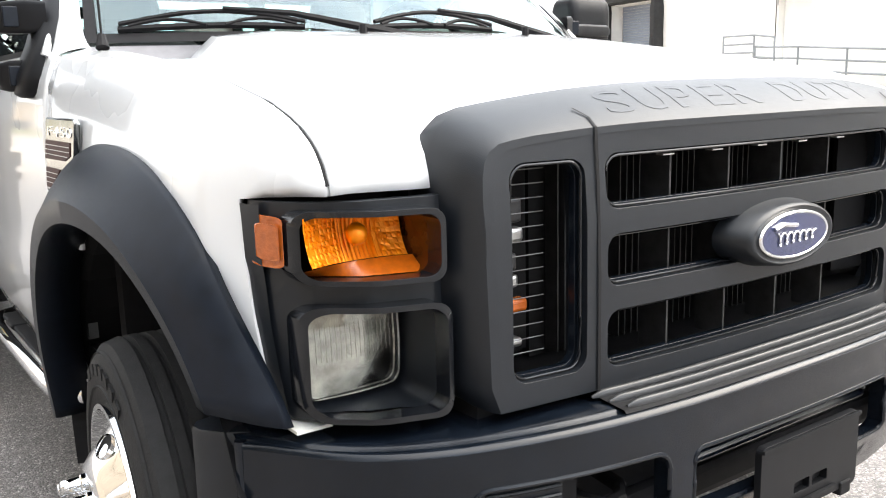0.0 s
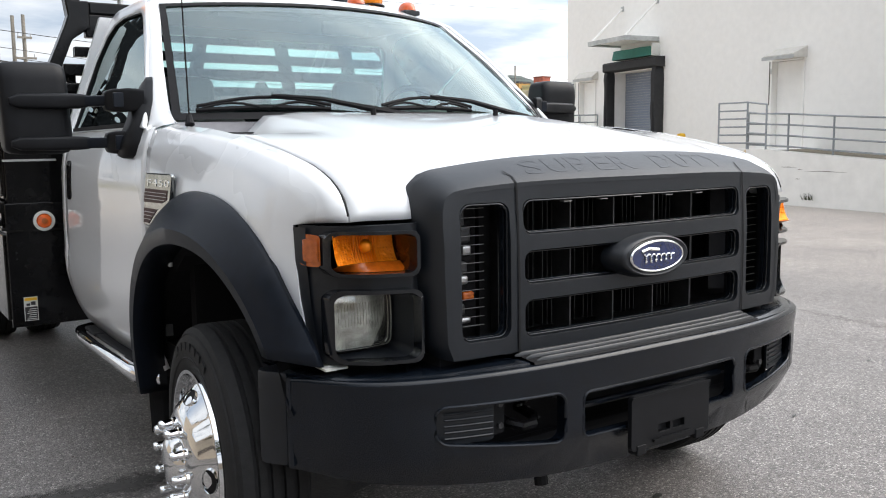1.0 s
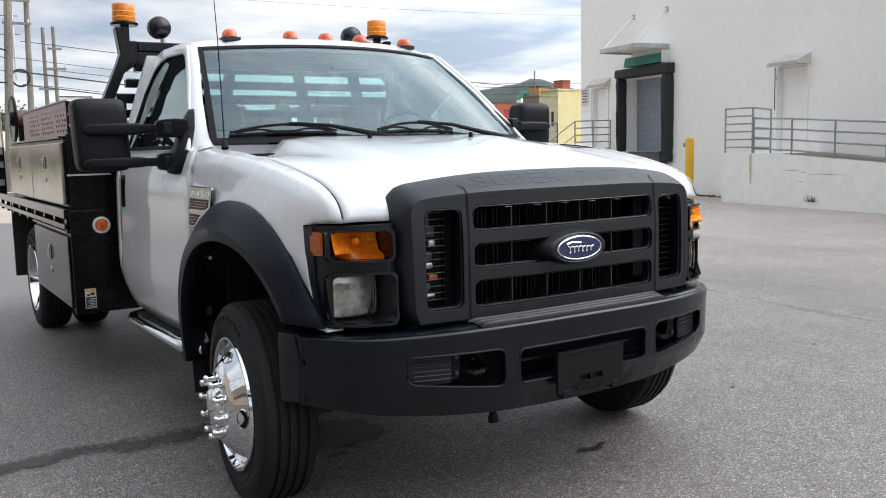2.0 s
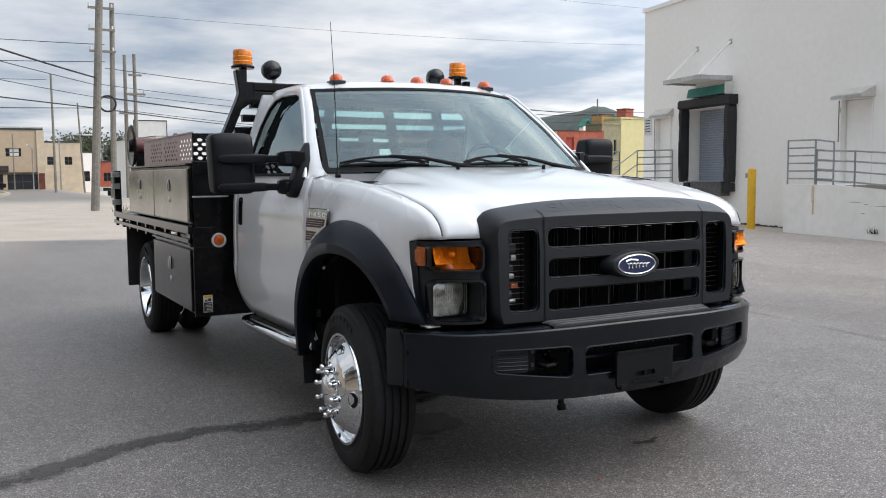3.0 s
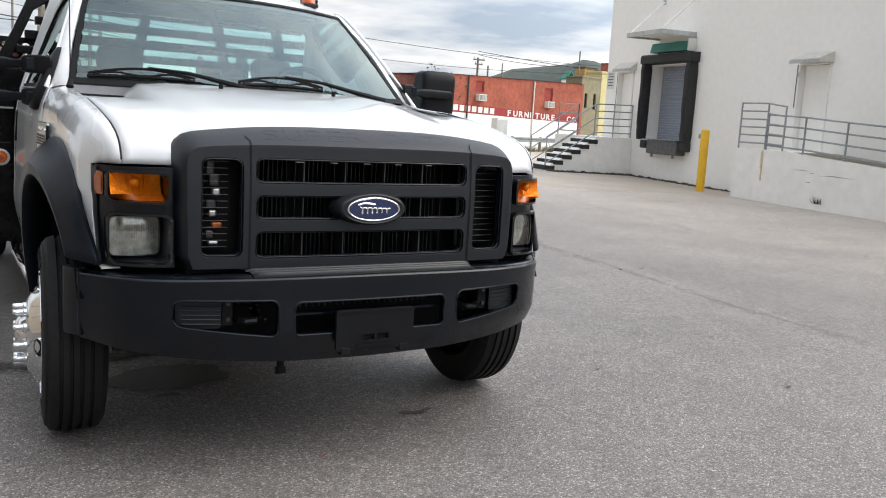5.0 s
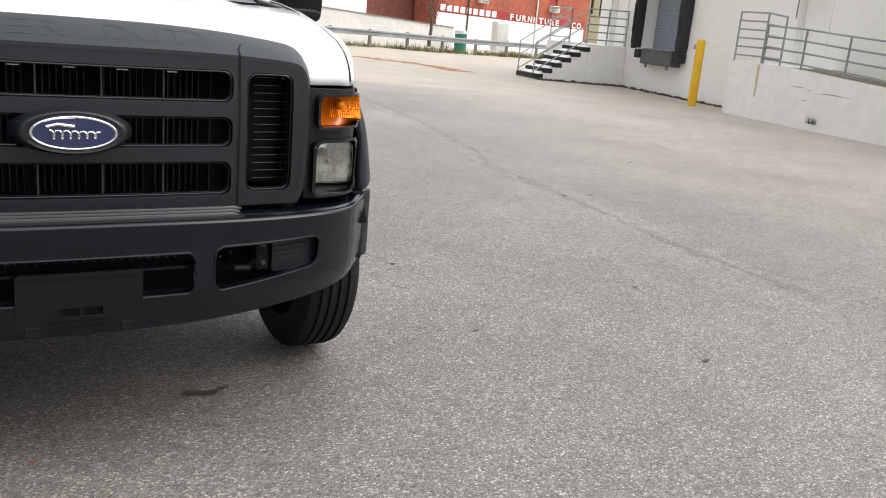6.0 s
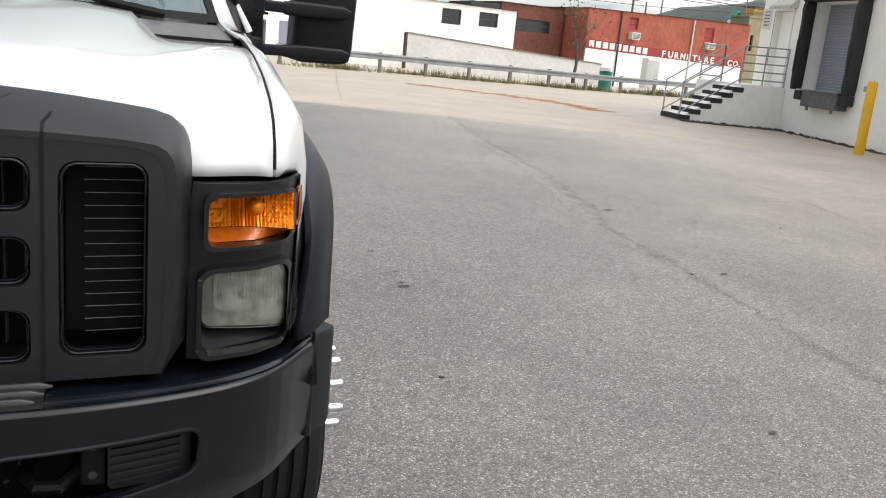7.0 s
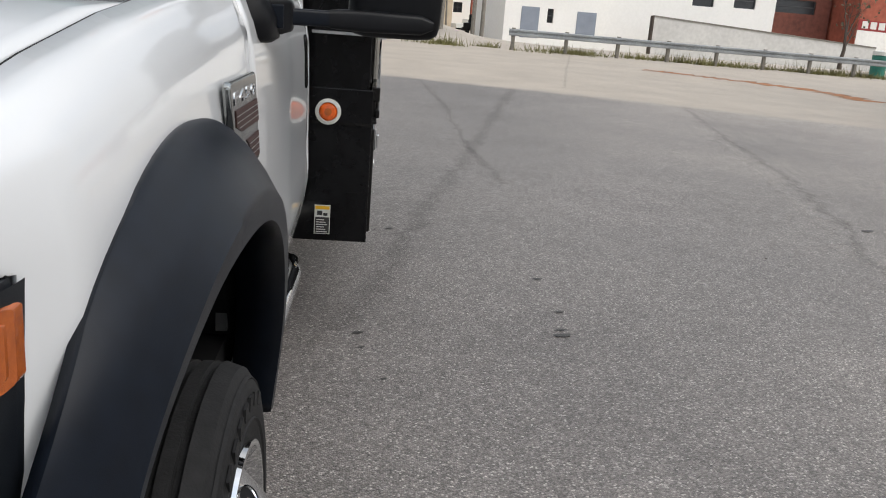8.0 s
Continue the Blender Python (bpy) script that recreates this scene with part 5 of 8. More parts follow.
for (x, y), (ox, oy) in zip(VERGE[:-1], ((0.02, -0.2), (0.1, -0.2), (0.17, -0.12), (0.2, -0.05), (0.2, 0.0), (0.2, 0.05), (0.12, 0.2))):
    z = ground_z(x, y)
    rows.append([(x, y, z + 0.135), (x + ox, y + oy, z + 0.135), (x + ox * 1.1, y + oy * 1.1, z - 0.05)])
skin(bm, rows)
tagged(link("kerb", bm, M_KERB), "pale concrete kerb along the verge", "kerb", kind="structure")

# ---- behind the walk: what the wheel covers and paint mirror ----
back_wall = tagged(new("wall_south"), "plain pale wall closing the yard behind the walk", "wall", kind="structure")
part("wall", boxes((-45, 40, -34.3, -34, -0.6, 4.6)), M_BEIGE, back_wall)
for k, (x, y, h) in enumerate(((-9.5, -12, 8.5), (-9.8, 1, 8.5), (-13, -19, 8.0), (-4, -27, 7.5))):
    tree((x, y, ground_z(x, y)), h, 3.6, 60 + k, "leafy green tree at the edge of the yard", leaves=1300, size=0.3)

west_wall = tagged(new("wall_west"), "plain tan wall of the building across the yard", "wall", kind="structure")
for y0, y1, h in ((-26, -15, 3.6), (-14.99, -8, 6.4), (-7.99, -4.5, 3.0), (-4.49, 2.5, 5.6), (2.51, 6.0, 3.4), (6.01, 15, 6.2)):
    part("wall", boxes((-12.6, -12.2, y0, y1, -0.6, h)), M_BEIGE, west_wall)
# ---- the truck: it stands along y, nose towards -y ----
truck = empty("flatbed_truck", "white single-cab flatbed work truck with black trim and toolboxes", "truck")
AXLE_F, AXLE_R, WHEEL_R, FRONT_R = 0.875, 5.06, 0.398, 0.386
SIDES = (1, -1)


def sided(bm, s):
    return bm if s > 0 else flip_x(bm)


# hood and fenders
SEAM = [(0.196, 0.842, 1.1015), (0.20, 0.842, 1.120), (0.212, 0.843, 1.148), (0.225, 0.844, 1.166), (0.245, 0.845, 1.184), (0.27, 0.847, 1.201), (0.31, 0.849, 1.219), (0.36, 0.852, 1.237), (0.52, 0.860, 1.273), (0.75, 0.868, 1.311), (1.0, 0.875, 1.338), (1.12, 0.877, 1.345), (1.20, 0.876, 1.349), (1.24, 0.874, 1.352), (1.30, 0.869, 1.356), (1.36, 0.863, 1.363), (1.40, 0.858, 1.369), (1.44, 0.853, 1.380)]


def seam_at(y):
    return (ramp_at(y, [(a, b) for a, b, _ in SEAM]), ramp_at(y, [(a, c) for a, _, c in SEAM]))


def crown(y):
    return ramp_at(y, [(0.2, 1.253), (0.3, 1.276), (0.45, 1.304), (0.7, 1.343), (1.0, 1.381), (1.2, 1.402), (1.35, 1.412)])


HOOD_END = [(0, 1.17), (0.3, 1.20), (0.5, 1.255), (0.6, 1.28), (0.70, 1.285), (0.75, 1.27), (0.79, 1.225), (0.83, 1.185), (0.88, 1.17)]


def hood_z(q, sx, y):
    _, sz = seam_at(y)
    a = abs(q)
    g = 1 - a ** (3.0 + 1.2 * max(0, 1 - (y - 0.2) / 0.3) + 2.0 * smooth01((y - 0.65) / 0.5))
    # the raised middle of the panel ends in a soft crease
    dome = 0.010 * (1 - smooth01((a - 0.50) / 0.16)) * smooth01((y - 0.2) / 0.25)
    z = sz + (crown(y) - 0.012 - sz) * g + dome
    # beside the grille the nose rolls down to the lamps
    w_ = smooth01((abs(q * sx) - 0.58) / 0.09)
    nose = ramp_at(y, [(0.196, 1.1025), (0.20, 1.125), (0.212, 1.155), (0.225, 1.172), (0.245, 1.19), (0.27, 1.207), (0.31, 1.228), (0.36, 1.255), (0.45, 1.32)])
    return lerp(z, nose, w_) if nose < z else z


bm = bmesh.new()
rows = []
for y in (0.196, 0.200, 0.205, 0.212, 0.225, 0.245, 0.27, 0.31, 0.36, 0.43, 0.52, 0.63, 0.75, 0.86, 0.96, 1.04, 1.08):
    row = []
    for j in range(-28, 29):
        q = j / 28
        end = eased(abs(q) * 0.874, HOOD_END, 0.02)
        yy = y if y < 0.75 else lerp(0.75, end, (y - 0.75) / 0.33)
        sx = seam_at(yy)[0] - 0.004
        z = hood_z(q, sx, yy)
        # beside the grille the leading edge follows the lamps forward
        ax = abs(q * sx)
        if ax > 0.62:
            yy += min(0.0, ramp_at(ax, [(0.66, 0.122), (0.70, 0.116), (0.80, 0.148), (0.86, 0.20)]) + 0.048 - 0.196) * smooth01((ax - 0.62) / 0.06) * (1 - smooth01((yy - 0.196) / 0.2))
        row.append((q * sx, yy, z))
    rows.append(row)
skin(bm, rows)
skin(bm, [[(x, y + 0.0005, z) for x, y, z in rows[0][10:47]], [(x, y - 0.001, 1.185) for x, y, z in rows[0][10:47]]])
hood = part("hood", bm, M_PAINT, truck, "glossy white bonnet", smooth=True, angle=60)
hood.modifiers.new("sheet", "SOLIDIFY").thickness = 0.012

FRONT = [(0.846, 0.197, 1.1005), (0.866, 0.250, 1.098), (0.894, 0.302, 1.095), (0.916, 0.348, 1.090), (0.917, 0.341, 1.0), (0.914, 0.326, 0.9), (0.910, 0.307, 0.82), (0.906, 0.291, 0.757), (0.906, 0.291, 0.757), (0.906, 0.291, 0.757)]
LEVELS = (1.10, 1.0, 0.9, 0.82, 0.757, 0.64, 0.5)


def side_x(y, z):
    xs = ramp_at(y, [(0.42, 0.947), (0.55, 0.956), (0.8, 0.964), (1.1, 0.970), (1.4, 0.978), (2.0, 0.992), (2.74, 0.985)])
    return xs + ramp_at(z, [(0.48, -0.045), (0.56, -0.018), (0.66, 0.004), (0.74, 0.012), (0.84, 0.004), (0.95, 0.004), (1.1, 0.0), (1.2, -0.004), (1.28, -0.018), (1.345, -0.045), (1.4, -0.067), (1.46, -0.092)])


def fender_col(y):
    sx, sz = seam_at(y)
    sx += 0.004
    xs = side_x(y, 1.10)
    p0, p2 = Vector((sx, y, sz)), Vector((xs, y, 1.10))
    c = Vector((xs - 0.004, y, sz - 0.006))
    mid = [(1 - t) ** 2 * p0 + 2 * t * (1 - t) * c + t * t * p2 for t in (0.3, 0.62)]
    b = smooth01((y - 1.16) / 0.18)
    flat = [Vector((side_x(y, sz - d), y, sz - d)) for d in (0.024, 0.10)]
    mid = [m.lerp(f, b) for m, f in zip(mid, flat)]
    return [p0, *mid] + [Vector((side_x(y, z), y, z)) for z in LEVELS]


def fender(s):
    bm = bmesh.new()
    full = fender_col(0.42)
    cols = [[Vector(p) for p in FRONT]]
    for c in (0.015, 0.06, 0.12, 0.20, 0.32, 0.48, 0.65, 0.82):
        y = lerp(0.197, 0.42, c)
        sx, sz = seam_at(y)
        p0 = Vector((sx + 0.004, y, sz))
        lo = [Vector(a).lerp(b, c) for a, b in zip(FRONT[3:], full[3:])]
        ctl = Vector((lo[0].x - 0.01, (y + lo[0].y) / 2, sz - 0.004))
        mid = [(1 - t) ** 2 * p0 + 2 * t * (1 - t) * ctl + t * t * lo[0] for t in (0.3, 0.62)]
        cols.append([p0, *mid, *lo])
    y = 0.42
    for k in range(22):
        cols.append(fender_col(lerp(0.42, 1.406, k / 21)))
    vs = [[bm.verts.new(p) for p in c] for c in cols]
    for a, b in zip(vs, vs[1:]):
        for k in range(len(a) - 1):
            q = (a[k], b[k], b[k + 1], a[k + 1])
            m = sum((v.co for v in q), Vector()) / 4
            if math.hypot(m.y - AXLE_F, m.z - 0.39) < 0.63 or (m.z < 0.757 and m.y < AXLE_F):
                continue
            if len({tuple(round(c, 5) for c in v.co) for v in q}) < 4:
                continue
            bm.faces.new(q)
    for v in [v for v in bm.verts if not v.link_faces]:
        bm.verts.remove(v)
    gap = [(x + 0.0, y, z - 0.0045) for y, x, z in SEAM if 0.198 < y < 1.2]
    part("shut_line", sided(tube(bmesh.new(), gap, 0.0032, 6), s), M_DARK, truck)
    ob = part("fender", sided(bm, s), M_PAINT, truck, "glossy white front wing", smooth=True, angle=55)
    sol = ob.modifiers.new("sheet", "SOLIDIFY"); sol.thickness = 0.01; sol.offset = -1
    return ob


def flare(s):
    """The broad black wheel-arch flare."""
    bm = bmesh.new()
    rows = []
    N = 48
    for k in range(N + 1):
        u = k / N
        ai, ao = lerp(37.5, 176, u), lerp(29.5, 176, u)      # degrees, from the front level line over the top to the rear foot
        ri = eased(ai, [(37, 0.602), (45, 0.628), (55, 0.648), (71, 0.637), (93, 0.604), (114, 0.606), (127, 0.59), (140, 0.566), (160, 0.545), (181, 0.54)], 14)
        ro = eased(ao, [(29, 0.738), (38, 0.752), (45, 0.762), (57, 0.774), (69, 0.768), (82, 0.762), (97, 0.765), (110, 0.772), (122, 0.768), (132, 0.735), (142, 0.692), (158, 0.64), (181, 0.61)], 14)
        ro += 0.016 * smooth01((ao - 32) / 16) * smooth01((105 - ao) / 25) if s > 0 else 0.0
        out = eased(ai, [(37, 0.987), (50, 1.018), (70, 1.052), (95, 1.067), (130, 1.067), (160, 1.048), (181, 1.015)], 14)
        body = eased(ao, [(29, 0.906), (38, 0.924), (48, 0.936), (60, 0.945), (75, 0.954), (110, 0.962), (181, 0.968)], 14)
        ya, za = AXLE_F - ro * math.cos(radians(ao)), 0.39 + ro * math.sin(radians(ao))
        body = lerp(body, max(body, side_x(max(ya, 0.42), za) + 0.003), smooth01((ao - 29) / 24))
        def at(f, x, extra=0.0):
            r, a = lerp(ri, ro, f) + extra, radians(lerp(ai, ao, f))
            return (x, AXLE_F - r * math.cos(a), 0.39 + r * math.sin(a))
        rows.append([at(0, out - 0.10, 0.006), at(0, out - 0.012), at(0.03, out), at(0.32, out + 0.003), at(0.37, out - 0.003),
                     at(0.6, lerp(out, body, 0.28)), at(0.82, lerp(out, body, 0.58)), at(0.965, lerp(out, body, 0.86)), at(1.0, body + 0.002), at(1.0, body - 0.012, -0.004)])
    skin(bm, rows)
    ob = part("wheel_flare", sided(bm, s), M_FLARE, truck, "grained black plastic wheel-arch flare", smooth=True, angle=42)
    sol = ob.modifiers.new("sheet", "SOLIDIFY"); sol.thickness = 0.006; sol.offset = -1


def door_lo(y):
    return ramp_at(y, [(2.40, 0.50), (2.52, 0.515), (2.60, 0.555), (2.66, 0.62), (2.70, 0.70), (2.74, 0.80)])


def side_panel(name, y0, y1, s, label):
    bm = bmesh.new()
    n = max(2, int((y1 - y0) / 0.05))
    rows = []
    for k in range(n + 1):
        y = lerp(y0, y1, k / n)
        lo = door_lo(y)
        rows.append([(side_x(y, lerp(lo, 1.352, t)), y, lerp(lo, 1.352, t)) for t in [i / 14 for i in range(15)]])
    skin(bm, rows)
    ob = part(name, sided(bm, s), M_PAINT, truck, label, smooth=True, angle=50)
    sol = ob.modifiers.new("sheet", "SOLIDIFY"); sol.thickness = 0.02; sol.offset = -1
    return ob


def glass_x(z):
    return ramp_at(z, [(1.30, 0.958), (1.34, 0.945), (1.40, 0.912), (1.50, 0.878), (1.60, 0.843), (1.70, 0.803), (1.80, 0.764), (1.86, 0.738), (1.91, 0.704)])


WIN = [(1.56, 1.362), (1.63, 1.46), (1.71, 1.545), (1.855, 1.665), (2.0, 1.775), (2.07, 1.822), (2.14, 1.842), (2.42, 1.853), (2.54, 1.835), (2.61, 1.79), (2.665, 1.68), (2.675, 1.5), (2.665, 1.362)]
FRAME = [(1.50, 1.353), (1.575, 1.44), (1.74, 1.60), (1.86, 1.71), (1.98, 1.80), (2.06, 1.86), (2.14, 1.892), (2.26, 1.905), (2.52, 1.905), (2.69, 1.882), (2.77, 1.82), (2.81, 1.7), (2.775, 1.353)]
# edge of the windscreen, from the wing up to the roof: out, back, up
EDGE = [(0.863, 1.36, 1.363), (0.853, 1.44, 1.380), (0.844, 1.50, 1.406), (0.836, 1.55, 1.452), (0.822, 1.61, 1.51), (0.806, 1.68, 1.575), (0.786, 1.75, 1.64), (0.762, 1.83, 1.705), (0.738, 1.91, 1.765), (0.716, 1.985, 1.818), (0.700, 2.045, 1.858), (0.690, 2.09, 1.884)]


def greenhouse(s):
    out_x = lambda p: (glass_x(p.z) + 0.010, p.x, p.z)
    ob = part("door_frame", sided(plate(FRAME, [WIN], 0.0, bend=out_x), s), M_PAINT, truck, "white cab pillar and roof rail", smooth=True, angle=40)
    sol = ob.modifiers.new("sheet", "SOLIDIFY"); sol.thickness = 0.02; sol.offset = -1
    bv = ob.modifiers.new("edge", "BEVEL"); bv.width, bv.segments, bv.limit_method, bv.angle_limit = 0.008, 3, "ANGLE", radians(50)
    cy = sum(y for y, _ in WIN) / len(WIN); cz = sum(z for _, z in WIN) / len(WIN)
    gl = part("side_window", sided(plate([(cy + (y - cy) * 1.02, cz + (z - cz) * 1.02) for y, z in WIN], (), 0.004, bend=lambda p: (glass_x(p.z) - 0.012 + p.y, p.x, p.z)), s), M_SIDEGLASS, truck, "tinted cab side glass")
    gl.visible_shadow = False
    # black rubber run round the glass
    inner = [(cy + (y - cy) * 0.972, cz + (z - cz) * 0.955) for y, z in WIN]
    part("seal", sided(plate([(cy + (y - cy) * 1.01, cz + (z - cz) * 1.01) for y, z in WIN], [inner], 0.012, bend=lambda p: (glass_x(p.z) - 0.011 + p.y, p.x, p.z)), s), M_DARK, truck)
    # rounded pillar between glass and door frame, running out into the wing
    bm = bmesh.new()
    rows = []
    for k, (x, y, z) in enumerate(EDGE):
        if k < 3:
            o = Vector((side_x(y, 1.345) + 0.001, y + 0.04, 1.346))
        else:
            o = Vector((glass_x(z - 0.01) + 0.006, ramp_at(z - 0.01, [(c, a) for a, c in FRAME[:8]]) + 0.02, z - 0.01))
        e = Vector((x, y, z))
        rows.append([e + Vector((-0.004, 0.012, -0.016)), e + Vector((0.0, 0.001, -0.001)), e.lerp(o, 0.3) + Vector((0.002, -0.006, 0.004)), e.lerp(o, 0.65) + Vector((0.004, -0.006, 0.004)), e.lerp(o, 0.9) + Vector((0.002, -0.002, 0.001)), o])
    skin(bm, rows)
    part("pillar", sided(bm, s), M_PAINT, truck, "white windscreen pillar", smooth=True, angle=75)


def hinge_handle(s):
    door = side_panel("door", 1.410, 2.665, s, "white cab door with a recessed black handle")
    x = side_x(2.57, 1.15)
    part("handle", sided(plate(rrect(2.525, 2.60, 1.055, 1.228, 0.02), (), 0.012, bend=lambda p: (side_x(p.x, p.z) + 0.006 - p.y, p.x, p.z)), s), M_BEDBLACK, door, "black recessed pull handle", bevel=0.004)
    part("rub_strip", sided(plate([(1.56, 1.352), (2.62, 1.352), (2.62, 1.372), (1.56, 1.372)], (), 0.02, bend=lambda p: (glass_x(1.352) + 0.006 - p.y, p.x, p.z)), s), M_DARK, door)


def badge(s):
    on_side = lambda lift: (lambda p: (side_x(p.x, p.z) + lift - p.y, p.x, p.z))
    b0 = part("side_badge", sided(plate([(1.085, 1.192), (1.095, 1.20), (1.335, 1.20), (1.346, 1.192), (1.36, 1.10), (1.375, 1.025), (1.31, 1.022), (1.212, 1.070), (1.108, 1.112)], (), 0.014, bend=on_side(0.016)), s), M_BADGE, truck, "chrome wing vent badge with maroon mesh", bevel=0.004)
    for q, bars in (([(1.345, 1.148), (1.125, 1.148), (1.13, 1.118), (1.18, 1.105), (1.36, 1.103)], ((1.137, 1.13, 1.346), (1.126, 1.132, 1.35), (1.115, 1.15, 1.354))), ([(1.357, 1.083), (1.226, 1.083), (1.312, 1.034), (1.366, 1.034)], ((1.071, 1.25, 1.358), (1.059, 1.27, 1.36), (1.047, 1.29, 1.362)))):
        part("mesh_panel", sided(plate(q, (), 0.002, bend=on_side(0.0178)), s), M_GRILLEMESH, b0, "dark maroon mesh")
        for z, y0, y1 in bars:
            part("slat", sided(plate([(y0, z - 0.0008), (y1, z - 0.0008), (y1, z + 0.0008), (y0, z + 0.0008)], (), 0.002, bend=on_side(0.019)), s), M_STEEL, b0)
    for k, ch in enumerate("F450"):
        bm, tw = text_mesh(ch, 0.036, 0.0015)
        for v in bm.verts:
            r = v.co.x * 0.047 / max(tw, 0.01)
            y = 1.328 - 0.058 * k - r if s < 0 else 1.108 + 0.058 * k + r
            z = 1.158 + v.co.y * 0.9
            v.co = Vector((s * (side_x(y, z) + 0.0163 + v.co.z), y, z))
        part("raised_letter", bm, M_SILVER, b0)


for s in SIDES:
    fender(s)
    flare(s)
    hinge_handle(s)
    side_panel("cab_corner", 2.672, 2.74, s, "white rear corner of the cab")
    greenhouse(s)
    badge(s)

# roof, rear wall
bm = bmesh.new()
rows = []
for t in (0.0, 0.012, 0.03, 0.06, 0.10, 0.16, 0.28, 0.5, 0.75, 0.9, 0.97, 1.0):
    row = []
    for j in range(-18, 19):
        q = j / 18
        a = abs(q)
        yf = 1.812 + 0.245 * q * q
        y = lerp(yf, 2.765, t)
        z = 1.870 - 0.006 * a ** 2 + 0.054 * smooth01((y - yf) / 0.15) - 0.014 * a ** 6 * smooth01(t / 0.2) - 0.03 * smooth01((y - 2.6) / 0.18)
        row.append((q * lerp(0.708, 0.722, smooth01(t / 0.3)), y, z))
    rows.append(row)
skin(bm, rows)
roof = part("roof", bm, M_PAINT, truck, "white cab roof", smooth=True)
roof.modifiers.new("sheet", "SOLIDIFY").thickness = 0.03
part("rear_wall", plate([(-0.97, 0.72), (0.97, 0.72), (0.955, 1.345), (0.79, 1.88), (-0.79, 1.88), (-0.955, 1.345)], [rrect(-0.74, 0.74, 1.37, 1.82, 0.05)], 0.03, bend=lambda p: (p.x, 2.715 + p.y - 0.06 * smooth01((p.z - 1.35) / 0.5), p.z)), M_PAINT, truck, "white cab rear wall")
gl = part("rear_window", plate(rrect(-0.75, 0.75, 1.36, 1.83, 0.05), (), 0.004, bend=lambda p: (p.x, 2.715 + 0.012 + p.y - 0.06 * smooth01((p.z - 1.35) / 0.5), p.z)), M_GLASS, truck, "clear cab rear glass")
gl.visible_shadow = False

# windscreen with its black border, cowl and wipers
def screen(u, v):
    """u from -1 to 1 across, v from 0 at the foot to 1 at the roof."""
    w = lerp(0.848, 0.696, v)
    y = lerp(1.19 + 0.27 * u * u, 1.815 + 0.235 * u * u, v)
    z = lerp(1.38, 1.872 - 0.01 * u * u, v) + 0.03 * math.sin(math.pi * v) * (1 - 0.5 * u * u)
    return Vector((u * w, y, z))


bm = bmesh.new()
skin(bm, [[screen(j / 16, k / 12) for j in range(-16, 17)] for k in range(13)])
gl = part("windscreen", bm, M_GLASS, truck, "slightly tinted windscreen", smooth=True)
gl.visible_shadow = False
bm = bmesh.new()
lift = Vector((0, -0.004, 0.003))
def border(pairs):
    for (u0, v0), (u1, v1), (du, dv) in pairs:
        skin(bm, [[screen(lerp(u0, u1, k / 16) + du * w, lerp(v0, v1, k / 16) + dv * w) + lift for k in range(17)] for w in (0, 1)])
border([((-1.005, 1.005), (1.005, 1.005), (0, -0.035)), ((-1.005, 0.0), (-1.005, 1.0), (0.03, 0)), ((1.005, 0.0), (1.005, 1.0), (-0.03, 0)), ((-1.005, -0.01), (1.005, -0.01), (0, 0.045))])
part("screen_border", bm, M_DARK, truck, "black ceramic border of the windscreen", smooth=True)
bm = bmesh.new()
rows = []
for k in range(-16, 17):
    u = k / 16
    f = screen(u, -0.01)
    hx = 0.872 * u
    y0 = eased(abs(hx), HOOD_END, 0.02) - 0.012
    zc = hood_z(u, 0.872, y0) - 0.007
    rows.append([(hx, y0, zc), (lerp(hx, f.x * 1.02, 0.4), lerp(y0, f.y, 0.4), lerp(zc, f.z, 0.4) - 0.003), (f.x * 1.02, f.y + 0.004, f.z - 0.006)])
skin(bm, rows)
part("cowl", bm, M_COWL, truck, "dark grey plastic cowl below the windscreen", smooth=True)

def wiper(u0, u1, pivot):
    """A blade along the foot of the glass under its arched carrier, on an arm that comes from the cowl."""
    on = lambda u, v, d: screen(u, v) + Vector((0, -0.72, 0.69)) * d
    w = part("wiper", tube(bmesh.new(), [on(lerp(u0, u1, k / 12), 0.055 + 0.055 * math.sin(math.pi * k / 12), 0.022) for k in range(13)], 0.0065, 6), M_DARK, truck, "black windscreen wiper")
    part("blade", tube(bmesh.new(), [on(lerp(u0, u1, k / 10), 0.045 + 0.012 * math.sin(math.pi * k / 10), 0.010) for k in range(11)], 0.009, 6), M_DARK, w)
    for a, b in ((0.05, 0.45), (0.55, 0.95)):
        part("yoke", tube(bmesh.new(), [on(lerp(u0, u1, lerp(a, b, k / 6)), 0.05 + 0.03 * math.sin(math.pi * k / 6), 0.018) for k in range(7)], 0.005, 6), M_DARK, w)
    mid = lerp(u0, u1, 0.55)
    part("arm", tube(bmesh.new(), [on(pivot, 0.0, 0.012), on(lerp(pivot, mid, 0.3), 0.035, 0.02), on(lerp(pivot, mid, 0.65), 0.085, 0.03), on(mid, 0.112, 0.030)], [0.015, 0.012, 0.009, 0.006], 6), M_DARK, w)


